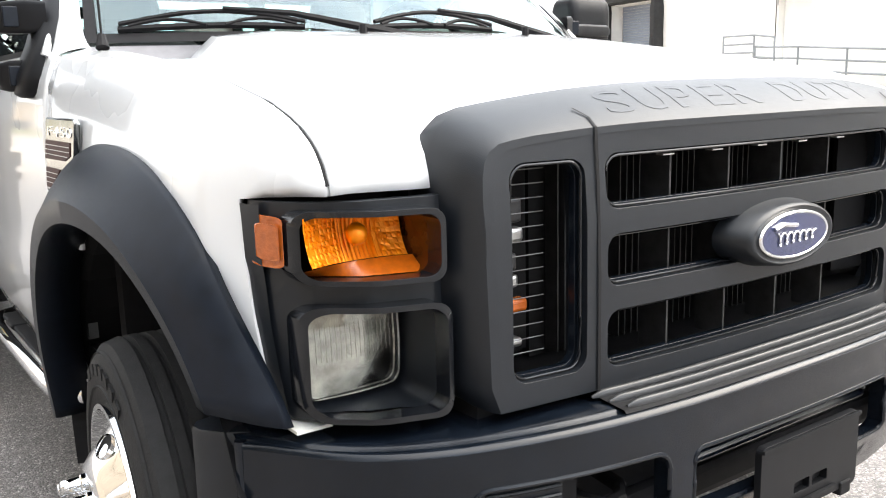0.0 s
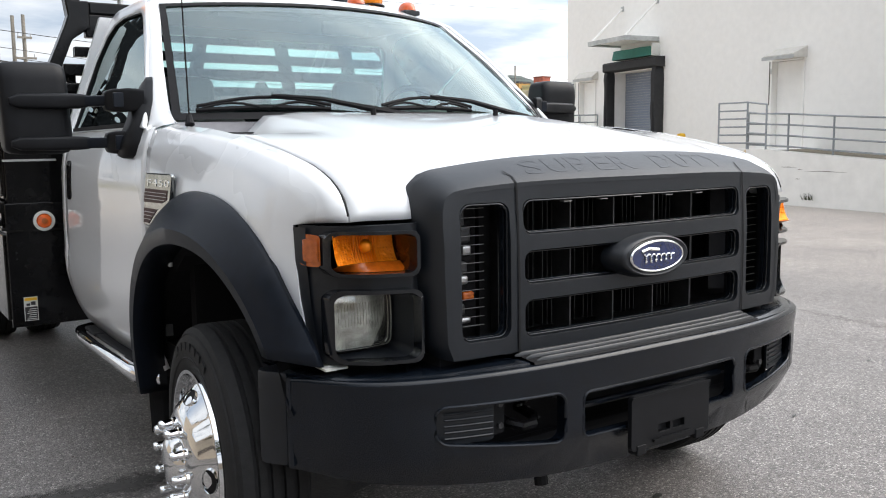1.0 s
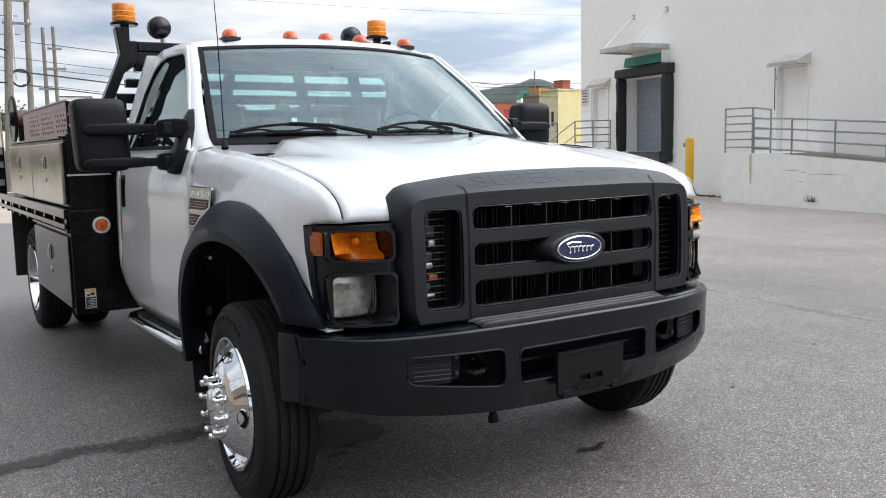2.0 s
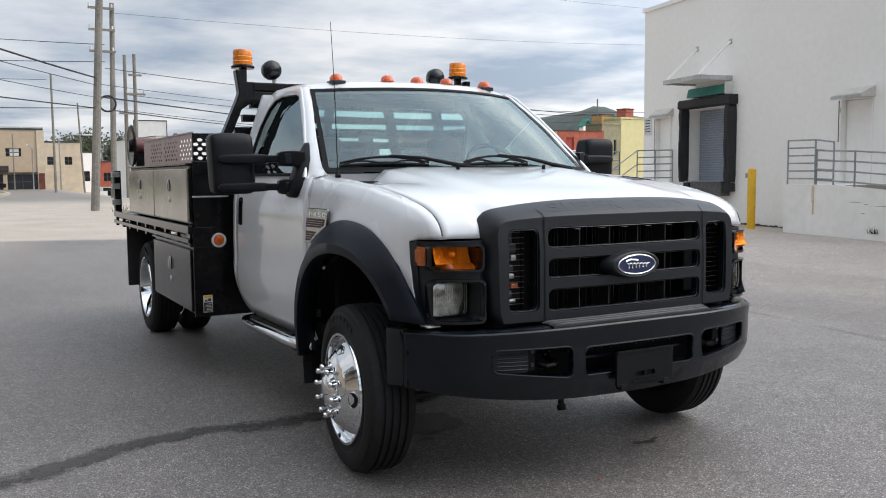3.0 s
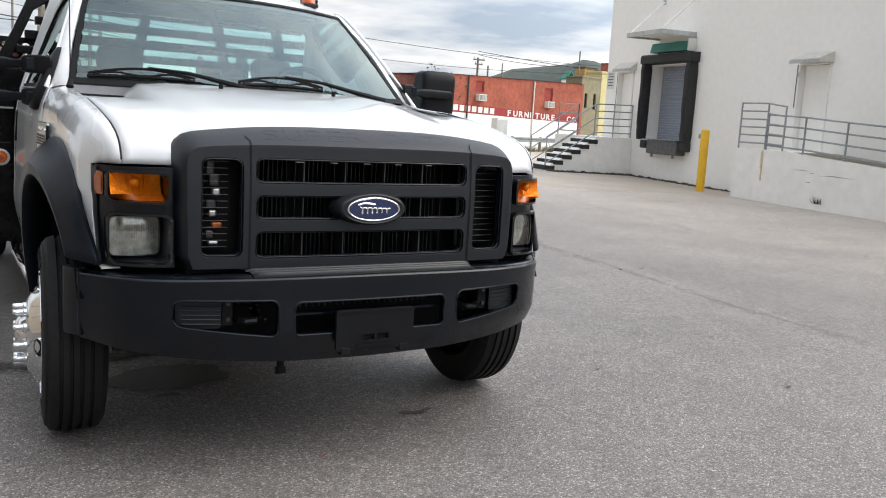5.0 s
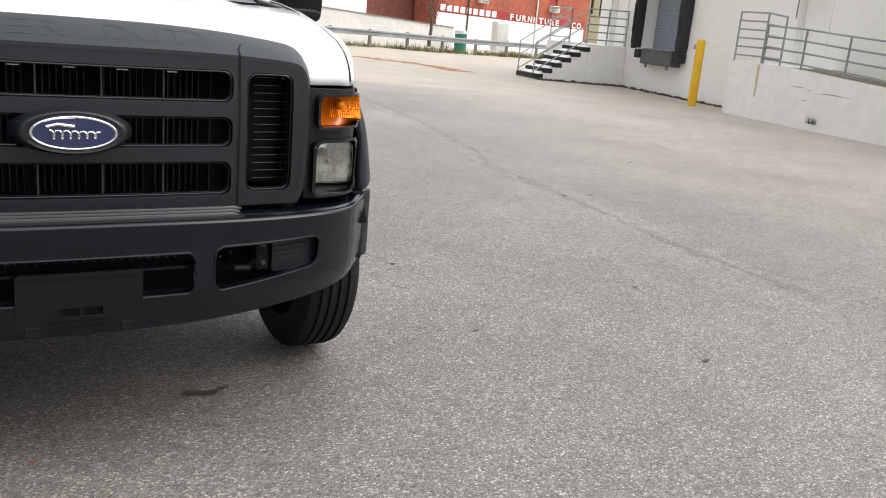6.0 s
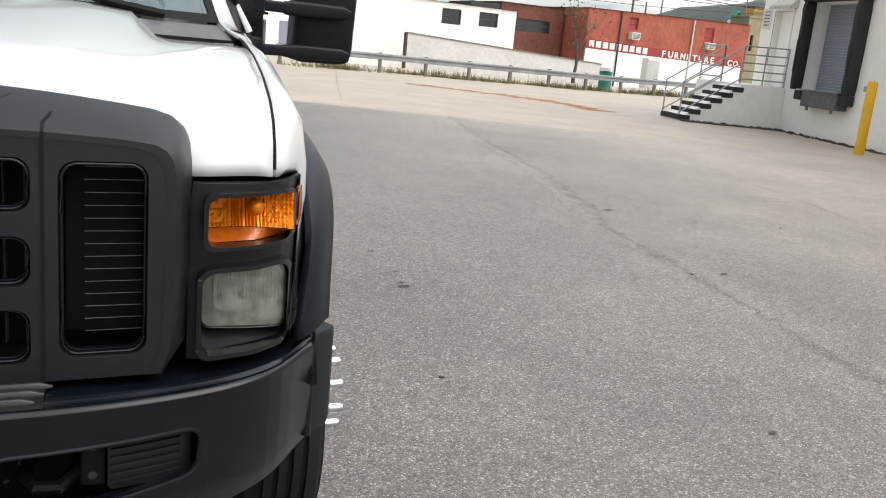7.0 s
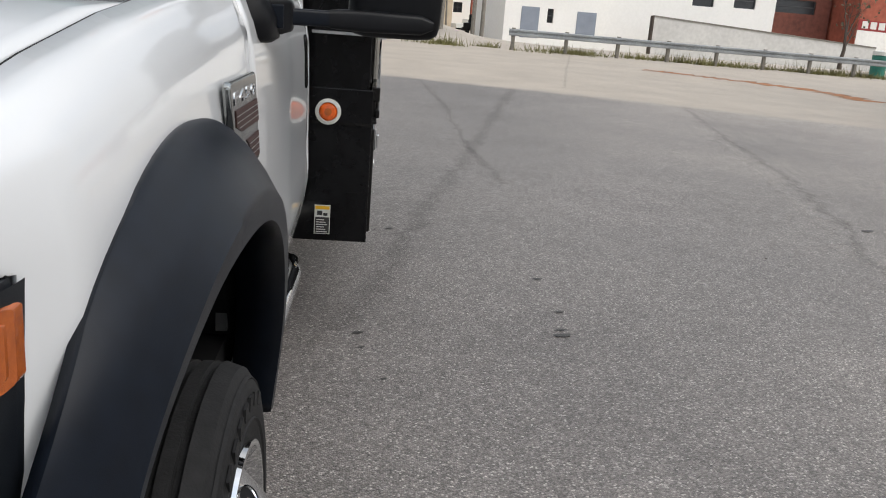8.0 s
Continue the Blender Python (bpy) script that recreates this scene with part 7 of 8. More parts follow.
for s in SIDES:
    up, lo_ = rrect(0.706, 0.879, 0.979, 1.072, 0.020, 6), rrect(0.698, 0.876, 0.768, 0.930, 0.026, 6)
    outl = [(0.675, 0.752), (0.885, 0.752), (0.902, 0.79), (0.911, 0.9), (0.913, 1.06), (0.905, 1.090), (0.68, 1.094), (0.675, 1.05)]
    unit = part("headlamp_unit", sided(plate(outl, [up, lo_], 0.02, cut_x=[0.68 + 0.02 * k for k in range(12)], cut_z=[0.955], bend=lambda p: (p.x, lamp_y(p.x) + 0.03 + p.y, p.z)), s), M_SHELL, truck, "black headlamp surround with amber and clear lenses", smooth=True, bevel=0.004)
    for h, grow in ((up, 0.0085), (lo_, 0.009)):
        cx, cz = sum(x for x, _ in h) / len(h), sum(z for _, z in h) / len(h)
        hw, hh = max(x for x, _ in h) - cx, max(z for _, z in h) - cz
        outer = [(cx + (x - cx) * (1 + grow / hw), cz + (z - cz) * (1 + grow / hh)) for x, z in h]
        part("lamp_rim", sided(plate(outer, [h], 0.045, cut_x=[0.69 + 0.02 * k for k in range(10)], bend=lambda p: (p.x, lamp_y(p.x) - 0.006 + p.y, p.z)), s), M_LIP, unit, smooth=True, bevel=0.004, seg=3)
        # tapering bucket behind the opening
        bm = bmesh.new()
        back = 0.250 if h is up else 0.265
        inner = [(cx + (x - cx) * 0.985, cz + (z - cz) * 0.95) for x, z in h]
        skin(bm, [[(x, lamp_y(x) + 0.03, z) for x, z in h], [(x, back, z) for x, z in inner]], closed=True)
        part("bucket", sided(bm, s), M_AMBERWALL if h is up else M_SHELL, unit, smooth=True)
    # amber lamp: a stepped reflector behind a clear amber lens
    bm = bmesh.new()
    rows = []
    rnd = random.Random(5)
    lump = [[rnd.uniform(0, 0.0035) for _ in range(23)] for _ in range(9)]
    for j in range(26):
        z = lerp(1.000, 1.070, j / 25)
        row = []
        for i in range(67):
            x = lerp(0.712, 0.877, i / 66)
            side = smooth01((abs(x - 0.785) - 0.022) / 0.02)
            cell = lump[j // 3][i // 3] * side * (0.3 if (i % 3 == 0 or j % 3 == 0) else 1.0)
            flute = 0.0016 * math.sin(x * 900) * (1 - side)
            row.append((x, 0.232 - 6.0 * (z - 1.062) ** 2 - 2.2 * (x - 0.79) ** 2 - cell + flute, z))
        rows.append(row)
    skin(bm, rows)
    lens = part("amber_lamp", sided(bm, s), M_AMBERBRIGHT, unit, "bright amber indicator lamp with a fluted reflector")
    # shallow amber floor in front of the reflector
    bm = bmesh.new()
    rows = []
    for j in range(9):
        f = j / 8
        rows.append([(x, lerp(0.222 - 6.0 * 0.062 ** 2 - 2.2 * (x - 0.79) ** 2, lamp_y(x) + 0.034, f), lerp(1.001, 0.980, f)) for x in [lerp(0.710, 0.876, i / 24) for i in range(25)]])
    skin(bm, rows)
    part("lamp_floor", sided(bm, s), M_AMBERFLOOR, lens)
    bm = bmesh.new(); bmesh.ops.create_uvsphere(bm, u_segments=16, v_segments=8, radius=0.017, matrix=Matrix.Translation((0.80, 0.196, 1.042)))
    part("bulb", sided(bm, s), M_AMBERBRIGHT, lens, smooth=True)
    bm = bmesh.new()
    lens_y = lambda x, z: 0.222 + 1.5 * ((x - 0.791) ** 2 + (z - 0.852) ** 2)
    rows = []
    ring_ = rrect(-0.081, 0.081, -0.067, 0.067, 0.018, 6)
    for q in (1.0, 0.93, 0.85, 0.75, 0.62, 0.48, 0.34, 0.2, 0.08):
        rows.append([(0.791 + a * q, lens_y(0.791 + a * q, 0.852 + b * q) + 0.007 + 0.036 * (1 - q * q), 0.852 + b * q) for a, b in ring_])
    skin(bm, rows, closed=True, cap=True)
    lamp = part("headlamp", sided(bm, s), M_REFLECTOR, unit, "clear sealed-beam headlamp with a silvered bowl", smooth=True)
    bm = bmesh.new(); bmesh.ops.create_uvsphere(bm, u_segments=16, v_segments=10, radius=0.012, matrix=Matrix.Translation((0.791, 0.248, 0.852)))
    part("bulb", sided(bm, s), M_REFLECTOR, lamp, smooth=True)
    gl = part("lens", sided(plate(rrect(0.709, 0.873, 0.784, 0.920, 0.018, 6), (), 0.006, cut_x=[0.71 + 0.02 * k for k in range(9)], cut_z=[0.80, 0.82, 0.84, 0.86, 0.88, 0.90], bend=lambda p: (p.x, 0.222 + p.y + 1.5 * ((p.x - 0.791) ** 2 + (p.z - 0.852) ** 2), p.z)), s), M_LENS, lamp, "slightly cloudy clear lens", smooth=True)
    gl.visible_shadow = False
    for k in range(0, 18):
        x = 0.722 + k * 0.0081
        part("flute", sided(tube(bmesh.new(), [(x, 0.2218 + 1.5 * ((x - 0.791) ** 2 + (z - 0.852) ** 2), z) for z in (0.845, 0.862, 0.88, 0.90)], 0.0007, 5), s), M_LENS, lamp)
    mk = part("side_marker", sided(plate(rrect(0.889, 0.9115 if s > 0 else 0.9105, 0.992, 1.070, 0.007, 5), (), 0.02, cut_x=[0.89, 0.90], bend=lambda p: (p.x + 0.003, ramp_at(p.x, [(0.889, 0.252), (0.897, 0.272), (0.9115, 0.325)]) + p.y, p.z)), s), M_AMBERDARK, unit, "dull amber side marker", bevel=0.004)
    part("inner_lens", sided(plate(rrect(0.8925, 0.908 if s > 0 else 0.907, 1.003, 1.059, 0.005, 5), (), 0.006, cut_x=[0.90], bend=lambda p: (p.x + 0.0045, ramp_at(p.x, [(0.889, 0.252), (0.897, 0.272), (0.9115, 0.325)]) + p.y - 0.005, p.z)), s), M_AMBERDARK, mk, bevel=0.002)
    bm = bmesh.new()
    skin(bm, [[(0.902 + d, 0.262 + e, z), (0.909 + d, 0.292 + e, z), (0.912 + d, 0.37, z)] for z, d, e in ((0.752, -0.010, 0.0), (0.82, -0.004, 0.015), (0.90, 0.0, 0.03), (0.97, 0.002, 0.036), (1.0, 0.002 if s > 0 else 0.006, 0.035), (1.085, 0.002 if s > 0 else 0.006, 0.035))])
    part("flank", sided(bm, s), M_SHELL, unit, "black side of the lamp surround", smooth=True)
    if s > 0:
        unit.matrix_basis = Matrix.Translation((0.007, 0, 0))
    part("side_fill", sided(boxes((0.66, 0.905, 0.335, 0.345, 0.74, 1.10)), s), M_DARK, unit)
    # metal tab under the lamp
    s < 0 and part("tab", sided(boxes((0.84, 0.90, 0.225, 0.29, 0.742, 0.747)), s), M_LABEL, unit)


# wheels
def tyre_profile(w):
    h = w / 2
    pts = [(-h + 0.015, 0.262), (-h, 0.29), (-h - 0.004, 0.325), (-h + 0.004, 0.362), (-h + 0.022, 0.388)]
    for c in (-0.054, -0.018, 0.018, 0.054):
        pts += [(c - 0.0075, 0.397), (c - 0.0055, 0.386), (c + 0.0055, 0.386), (c + 0.0075, 0.397)]
    return pts + [(h - 0.022, 0.388), (h - 0.004, 0.362), (h + 0.004, 0.325), (h, 0.29), (h - 0.015, 0.262)]


def wheel(s, x_out, axle, rear=False):
    """x_out: the outer side wall."""
    w = 0.225
    cx = x_out - w / 2
    c = (0, axle if rear else axle - 0.035, WHEEL_R)
    bm = bmesh.new(); lathe(bm, [(cx + u, r) for u, r in tyre_profile(w)], c, 72)
    wh = part("wheel", sided(bm, s), M_TYRE, truck, "black ribbed truck tyre on a polished wheel", smooth=True, angle=28)
    # raised rings on the side wall
    for r, d in ((0.370, -0.010), (0.30, 0.0)):
        bm = bmesh.new(); lathe(bm, [(x_out + 0.001 + d, r - 0.004), (x_out + 0.0045 + d, r), (x_out - 0.001 + d, r + 0.004)], c, 64)
        part("wall_ring", sided(bm, s), M_TYRE, wh, smooth=True)
    for k in range(7):
        a = radians(60 + k * 9)
        bm = bmesh.new()
        box(bm, x_out + 0.001, x_out + 0.006, -0.012, 0.012, -0.016, 0.016, turn=Matrix.Translation(c) @ Matrix.Rotation(a, 4, "X") @ Matrix.Translation((0, 0.335, 0)))
        part("wall_mark", sided(bm, s), M_TYRE, wh)
    if rear:
        prof = [(x_out - 0.012, 0.268), (x_out + 0.004, 0.262), (x_out + 0.002, 0.25), (x_out - 0.03, 0.24), (x_out - 0.13, 0.225), (x_out - 0.15, 0.19), (x_out - 0.15, 0.10), (x_out - 0.11, 0.09), (x_out - 0.05, 0.085), (x_out - 0.045, 0.0)]
        hole_x, lug_x, lug_r, hole_r = x_out - 0.149, x_out - 0.15, 0.125, 0.178
    else:
        prof = [(x_out - 0.012, 0.268), (x_out + 0.006, 0.263), (x_out + 0.006, 0.252), (x_out - 0.022, 0.243), (x_out - 0.026, 0.235), (x_out + 0.0, 0.20), (x_out + 0.034, 0.165), (x_out + 0.052, 0.14), (x_out + 0.056, 0.085), (x_out + 0.075, 0.08), (x_out + 0.092, 0.06), (x_out + 0.098, 0.0)]
        hole_x, lug_x, lug_r, hole_r = x_out + 0.01, x_out + 0.052, 0.1125, 0.187
    bm = bmesh.new(); lathe(bm, prof, c, 72)
    part("rim", sided(bm, s), M_CHROME, wh, "polished chrome wheel cover", smooth=True, angle=40)
    slope = 0 if rear else 40
    for k in range(4):
        a = radians(90 * k + (20 if rear else 3))
        m = Matrix.Translation(c) @ Matrix.Rotation(a, 4, "X") @ Matrix.Translation((hole_x + (0.001 if rear else 0.002), hole_r, 0)) @ Matrix.Rotation(radians(slope), 4, "Z") @ Matrix.Rotation(radians(90), 4, "Y")
        bm = bmesh.new(); bmesh.ops.create_circle(bm, cap_ends=True, segments=20, radius=0.029, matrix=m @ Matrix.Diagonal((1.25, 0.85, 1, 1)))
        part("hand_hole", sided(bm, s), M_DARK, wh)
        bm = bmesh.new(); bmesh.ops.create_cone(bm, cap_ends=False, segments=20, radius1=0.033, radius2=0.029, depth=0.012, matrix=m @ Matrix.Diagonal((1.25, 0.85, 1, 1)))
        part("hole_lip", sided(bm, s), M_CHROME, wh, smooth=True)
    for k in range(10):
        a = radians(36 * k + 9)
        y, z = c[1] + lug_r * math.cos(a), WHEEL_R + lug_r * math.sin(a)
        bm = bmesh.new()
        lathe(bm, [(lug_x - 0.004, 0.0185), (lug_x + 0.010, 0.0185), (lug_x + 0.013, 0.0145), (lug_x + 0.034, 0.0135), (lug_x + 0.043, 0.0145), (lug_x + 0.050, 0.011), (lug_x + 0.053, 0.0)], (0, y, z), 12)
        part("lug_nut", sided(bm, s), M_CHROME, wh, smooth=True)
    bm = bmesh.new(); lathe(bm, [(cx - w / 2 + 0.02, 0.262), (cx - 0.02, 0.24), (cx - 0.05, 0.0)], c, 40)
    part("inner_rim", sided(bm, s), M_DARK, wh)
    if not rear:
        # the front wheels are turned a little and stand forward in the arch
        mid = Vector((s * cx, c[1], WHEEL_R))
        turn = radians(-4 if s < 0 else 0)
        wh.matrix_basis = Matrix.Translation((s * cx - (0.012 if s < 0 else -0.024), 0.80 if s < 0 else 0.83, FRONT_R)) @ Matrix.Rotation(turn, 4, "Z") @ Matrix.Scale(FRONT_R / WHEEL_R, 4) @ Matrix.Translation(-mid)
    return wh


for s in SIDES:
    wheel(s, 1.027, AXLE_F)
    wheel(s, 1.135, AXLE_R, True)
    wheel(s, 0.855, AXLE_R, True)
    # inner wheel housing
    bm = bmesh.new()
    rows = []
    for k in range(17):
        a = radians(lerp(-12, 158, k / 16))
        rows.append([(s * x, AXLE_F + r * math.cos(a), 0.39 + r * math.sin(a)) for x, r in ((0.62, 0.61), (0.93, 0.612), (0.972, 0.635))])
    skin(bm, rows)
    part("wheel_liner", bm, M_DARK, truck)
    bm = bmesh.new()
    vs_ = [bm.verts.new((s * 0.62, AXLE_F + 0.62 * math.cos(radians(a)), 0.39 + 0.62 * math.sin(radians(a)))) for a in range(10, 165, 10)]
    bm.faces.new(vs_)
    part("liner_wall", bm, M_DARK, truck)
    # step below the door
    step = part("side_step", sided(tube(bmesh.new(), [(0.945, 1.435, 0.473), (0.985, 1.46, 0.472), (1.0, 1.6, 0.470), (1.005, 2.35, 0.462), (0.985, 2.5, 0.458), (0.92, 2.56, 0.455)], 0.032, 12), s), M_CHROME, truck, "chrome side step bar with black treads", smooth=True)
    if s > 0:
        step.matrix_basis = Matrix.Translation((-0.025, 0, 0))
    part("tread", sided(boxes((0.88, 0.99, 1.5, 2.42, 0.486, 0.498)), s), M_DARK, step, bevel=0.004)
    part("pad", sided(boxes((0.90, 1.0, 1.62, 1.72, 0.474, 0.507)), s), M_DARK, step, bevel=0.006)
    part("pad", sided(boxes((0.90, 1.0, 2.2, 2.3, 0.468, 0.502)), s), M_DARK, step, bevel=0.006)
    for y in (1.55, 2.3):
        part("bracket", sided(boxes((0.6, 1.0, y, y + 0.05, 0.43, 0.45)), s), M_UNDER, step)
    part("sill", sided(boxes((0.86, 0.945, 1.44, 2.42, 0.47, 0.53)), s), M_UNDER, truck)
# chassis
for s in SIDES:
    part("frame_rail", boxes((s * 0.40, s * 0.48, 0.17, 6.0, 0.50, 0.72)), M_UNDER, truck)
bm = bmesh.new(); rod(bm, (-0.85, AXLE_F, 0.40), (0.85, AXLE_F, 0.40), 0.05, 12); part("front_axle", bm, M_UNDER, truck)
bm = bmesh.new(); bmesh.ops.create_uvsphere(bm, u_segments=16, v_segments=10, radius=0.17, matrix=Matrix.Translation((-0.25, AXLE_F, 0.41))); part("differential", bm, M_UNDER, truck)
bm = bmesh.new(); rod(bm, (-0.85, AXLE_R, 0.40), (0.85, AXLE_R, 0.40), 0.06, 12); part("rear_axle", bm, M_UNDER, truck)
part("engine_pan", boxes((-0.38, 0.38, 0.36, 1.25, 0.42, 1.1)), M_UNDER, truck, bevel=0.04)
# added sheet that stops light passing through the engine bay
part("bay_light_block", boxes((-0.62, 0.62, 0.34, 1.30, 0.72, 0.76)), M_UNDER, truck)
bm = bmesh.new(); rod(bm, (-0.80, 0.62, 0.36), (0.80, 0.62, 0.36), 0.018, 10); part("tie_rod", bm, M_UNDER, truck)
bm = bmesh.new(); rod(bm, (-0.85, 0.50, 0.44), (-0.40, 0.46, 0.42), 0.016, 10); part("sway_bar", bm, M_UNDER, truck)

# tow mirrors
for s in SIDES:
    o = 0.0 if s < 0 else 0.035          # the driver's one is drawn out a little further
    xi, xo = 1.122 + o, 1.352 + o
    bm = bmesh.new()
    rows = []
    for x, g, h in ((xi, 0.62, 0.80), (xi + 0.004, 0.80, 0.90), (xi + 0.018, 0.93, 0.965), (xi + 0.045, 1.0, 1.0), (xo - 0.06, 1.0, 1.0), (xo - 0.022, 0.95, 0.975), (xo - 0.006, 0.84, 0.92), (xo, 0.66, 0.82)):
        ring = rrect(-0.5, 0.5, -0.5, 0.5, 0.20, 6)
        rows.append([(x - 0.012 * (0.5 - r), 1.865 + 0.150 * g * q * (1.0 if q > 0 else 1 - 0.12 * abs(r)), 1.428 + 0.328 * h * r) for q, r in ring])
    skin(bm, rows, closed=True, cap=True)
    mir = part("tow_mirror", sided(bm, s), M_MIRROR, truck, "tall black telescoping tow mirror", smooth=True, angle=50)
    part("mirror_glass", sided(boxes((xi + 0.025, xo - 0.02, 1.938, 1.946, 1.33, 1.56)), s), M_CHROME, mir, bevel=0.003)
    for z, hz in ((1.452, 0.028), (1.302, 0.026)):
        # sleeve moulded into the back of the head, sliding arm, knuckle on the door
        bm = bmesh.new()
        skin(bm, [[(x, y + q * 0.03, z + r * hz * k) for q, r in rrect(-1, 1, -1, 1, 0.45, 4)] for x, y, k in ((xo - 0.03, 1.805, 0.4), (xo - 0.06, 1.79, 0.9), (xi + 0.03, 1.775, 1.0), (xi - 0.03, 1.76, 0.92), (xi - 0.05, 1.752, 0.8))], closed=True, cap=True)
        part("sleeve", sided(bm, s), M_MIRROR, mir, smooth=True, angle=50)
        bm = bmesh.new()
        skin(bm, [[(x, y + q * 0.022, z + r * 0.019) for q, r in rrect(-1, 1, -1, 1, 0.4, 3)] for x, y in ((0.955, 1.63), (1.03, 1.70), (xi - 0.03, 1.757), (xi + 0.02, 1.775))], closed=True, cap=True)
        part("arm", sided(bm, s), M_FLARE, mir, smooth=True, angle=50)
        bm = bmesh.new()
        skin(bm, [[(x, y + q * 0.034 * k, z + r * 0.042 * k) for q, r in rrect(-1, 1, -1, 1, 0.3, 4)] for x, y, k in ((0.915, 1.60, 0.9), (0.96, 1.625, 1.0), (1.005, 1.665, 0.95), (1.022, 1.685, 0.80), (1.026, 1.69, 0.6))], closed=True, cap=True)
        kn = part("arm_knuckle", sided(bm, s), M_MIRROR, mir, smooth=True, angle=50)
        part("cap", sided(boxes((0.968, 1.012, 1.606, 1.614, z - 0.026, z + 0.026)), s), M_FLARE, kn, bevel=0.003)
    # triangular sail on the corner of the door glass, standing out towards the knuckles
    bm = bmesh.new()
    rows = []
    for z, y0, y1, out in ((1.245, 1.56, 1.64, 0.016), (1.255, 1.535, 1.675, 0.032), (1.30, 1.515, 1.71, 0.04), (1.38, 1.535, 1.71, 0.034), (1.45, 1.575, 1.71, 0.036), (1.49, 1.615, 1.70, 0.026), (1.525, 1.65, 1.695, 0.014), (1.54, 1.67, 1.69, 0.008)):
        gx_ = glass_x(max(1.3, z)) if z > 1.3 else side_x(1.6, z)
        rows.append([(gx_ - 0.01, y0 - 0.006, z), (gx_ + out * 0.6, y0 + 0.004, z), (gx_ + out, lerp(y0, y1, 0.35), z), (gx_ + out, lerp(y0, y1, 0.75), z), (gx_ + out * 0.5, y1, z), (gx_ - 0.01, y1, z)])
    skin(bm, rows, closed=True, cap=True)
    part("mirror_base", sided(bm, s), M_MIRROR, mir, "black triangular mirror mount", smooth=True, angle=60)

# lamps on the roof
for x, y in ((-0.52, 2.07), (-0.207, 2.02), (0.0, 2.025), (0.207, 2.02), (0.52, 2.07)):
    rz = 1.922
    lamp = part("cab_lamp", boxes((x - 0.043, x + 0.043, y - 0.04, y + 0.06, rz - 0.02, rz + 0.003)), M_SHELL, truck, "small orange roof marker lamp", bevel=0.004)
    bm = bmesh.new()
    rows = [[(x + 0.039 * g * math.cos(a), y + 0.052 * g * math.sin(a) + 0.01, rz + z) for a in [2 * math.pi * k / 18 for k in range(18)]] for z, g in ((0.004, 1.0), (0.022, 0.94), (0.036, 0.76), (0.044, 0.45), (0.046, 0.12))]
    skin(bm, rows, closed=True, cap=True)
    part("lens", bm, M_CABLAMP, lamp, smooth=True)

# ---- the flatbed body ----
# headboard: slanting side posts, top beam and louvre bars
hb = part("headboard", boxes((-0.78, 0.78, 2.90, 2.99, 1.926, 1.985)), M_BEDBLACK, truck, "black steel headboard with open louvre bars", bevel=0.008)
for s in SIDES:
    bm = bmesh.new()
    skin(bm, [[(s * 0.90, y, 2.06), (s * 0.86, y, 2.06), (s * 0.855, y, 1.985), (s * 0.78, y, 1.985), (s * 0.78, y, 1.86), (s * 0.865, y, 1.80), (s * 0.95, y, 1.6), (s * 1.02, y, 1.44), (s * 1.10, y, 1.44), (s * 0.982, y, 1.669), (s * 0.897, y, 1.864), (s * 0.88, y, 1.913)] for y in (2.885, 2.96)], closed=True, cap=True)
    part("side_post", bm, M_BEDBLACK, hb, bevel=0.006)
    part("lower_panel", boxes((s * 0.50, s * 1.20, 2.895, 2.935, 0.98, 1.46)), M_BEDBLACK, hb, bevel=0.004)
for k, (z0, z1) in enumerate(((1.815, 1.925), (1.722, 1.770), (1.632, 1.687), (1.549, 1.595), (1.44, 1.505))):
    w = 0.80 + 0.055 * k
    part("louvre", boxes((-w, w, 2.90, 2.955, z0, z1)), M_BEDBLACK, hb, bevel=0.006)
for x in (-0.60, -0.205, 0.205, 0.60):
    bm = bmesh.new()
    k_ = 0.10 if x > 0 else -0.10
    skin(bm, [[(x - 0.028, y, 1.93), (x + 0.028, y, 1.93), (x + 0.028 + k_, y, 1.42), (x - 0.028 + k_, y, 1.42)] for y in (2.905, 2.96)], closed=True, cap=True)
    part("upright", bm, M_BEDBLACK, hb)
part("base_panel", boxes((-1.2, 1.2, 2.90, 2.94, 1.0, 1.44)), M_BEDBLACK, hb)


def beacon(x):
    b0 = part("beacon", boxes((x - 0.022, x + 0.022, 2.925, 2.965, 1.985, 2.08)), M_BEDBLACK, hb, "amber warning beacon on a black post", bevel=0.005)
    bm = bmesh.new(); lathe(bm, [(2.075, 0.0), (2.075, 0.075), (2.088, 0.078), (2.098, 0.066), (2.098, 0.0)], (x, 2.945, 0), 28, "z")
    part("base", bm, M_BEDBLACK, b0, smooth=True)
    bm = bmesh.new(); lathe(bm, [(2.098, 0.064), (2.12, 0.066), (2.124, 0.063), (2.15, 0.065), (2.154, 0.062), (2.185, 0.063), (2.196, 0.058), (2.2, 0.0)], (x, 2.945, 0), 32, "z")
    part("lens", bm, M_BEACON, b0, smooth=True)


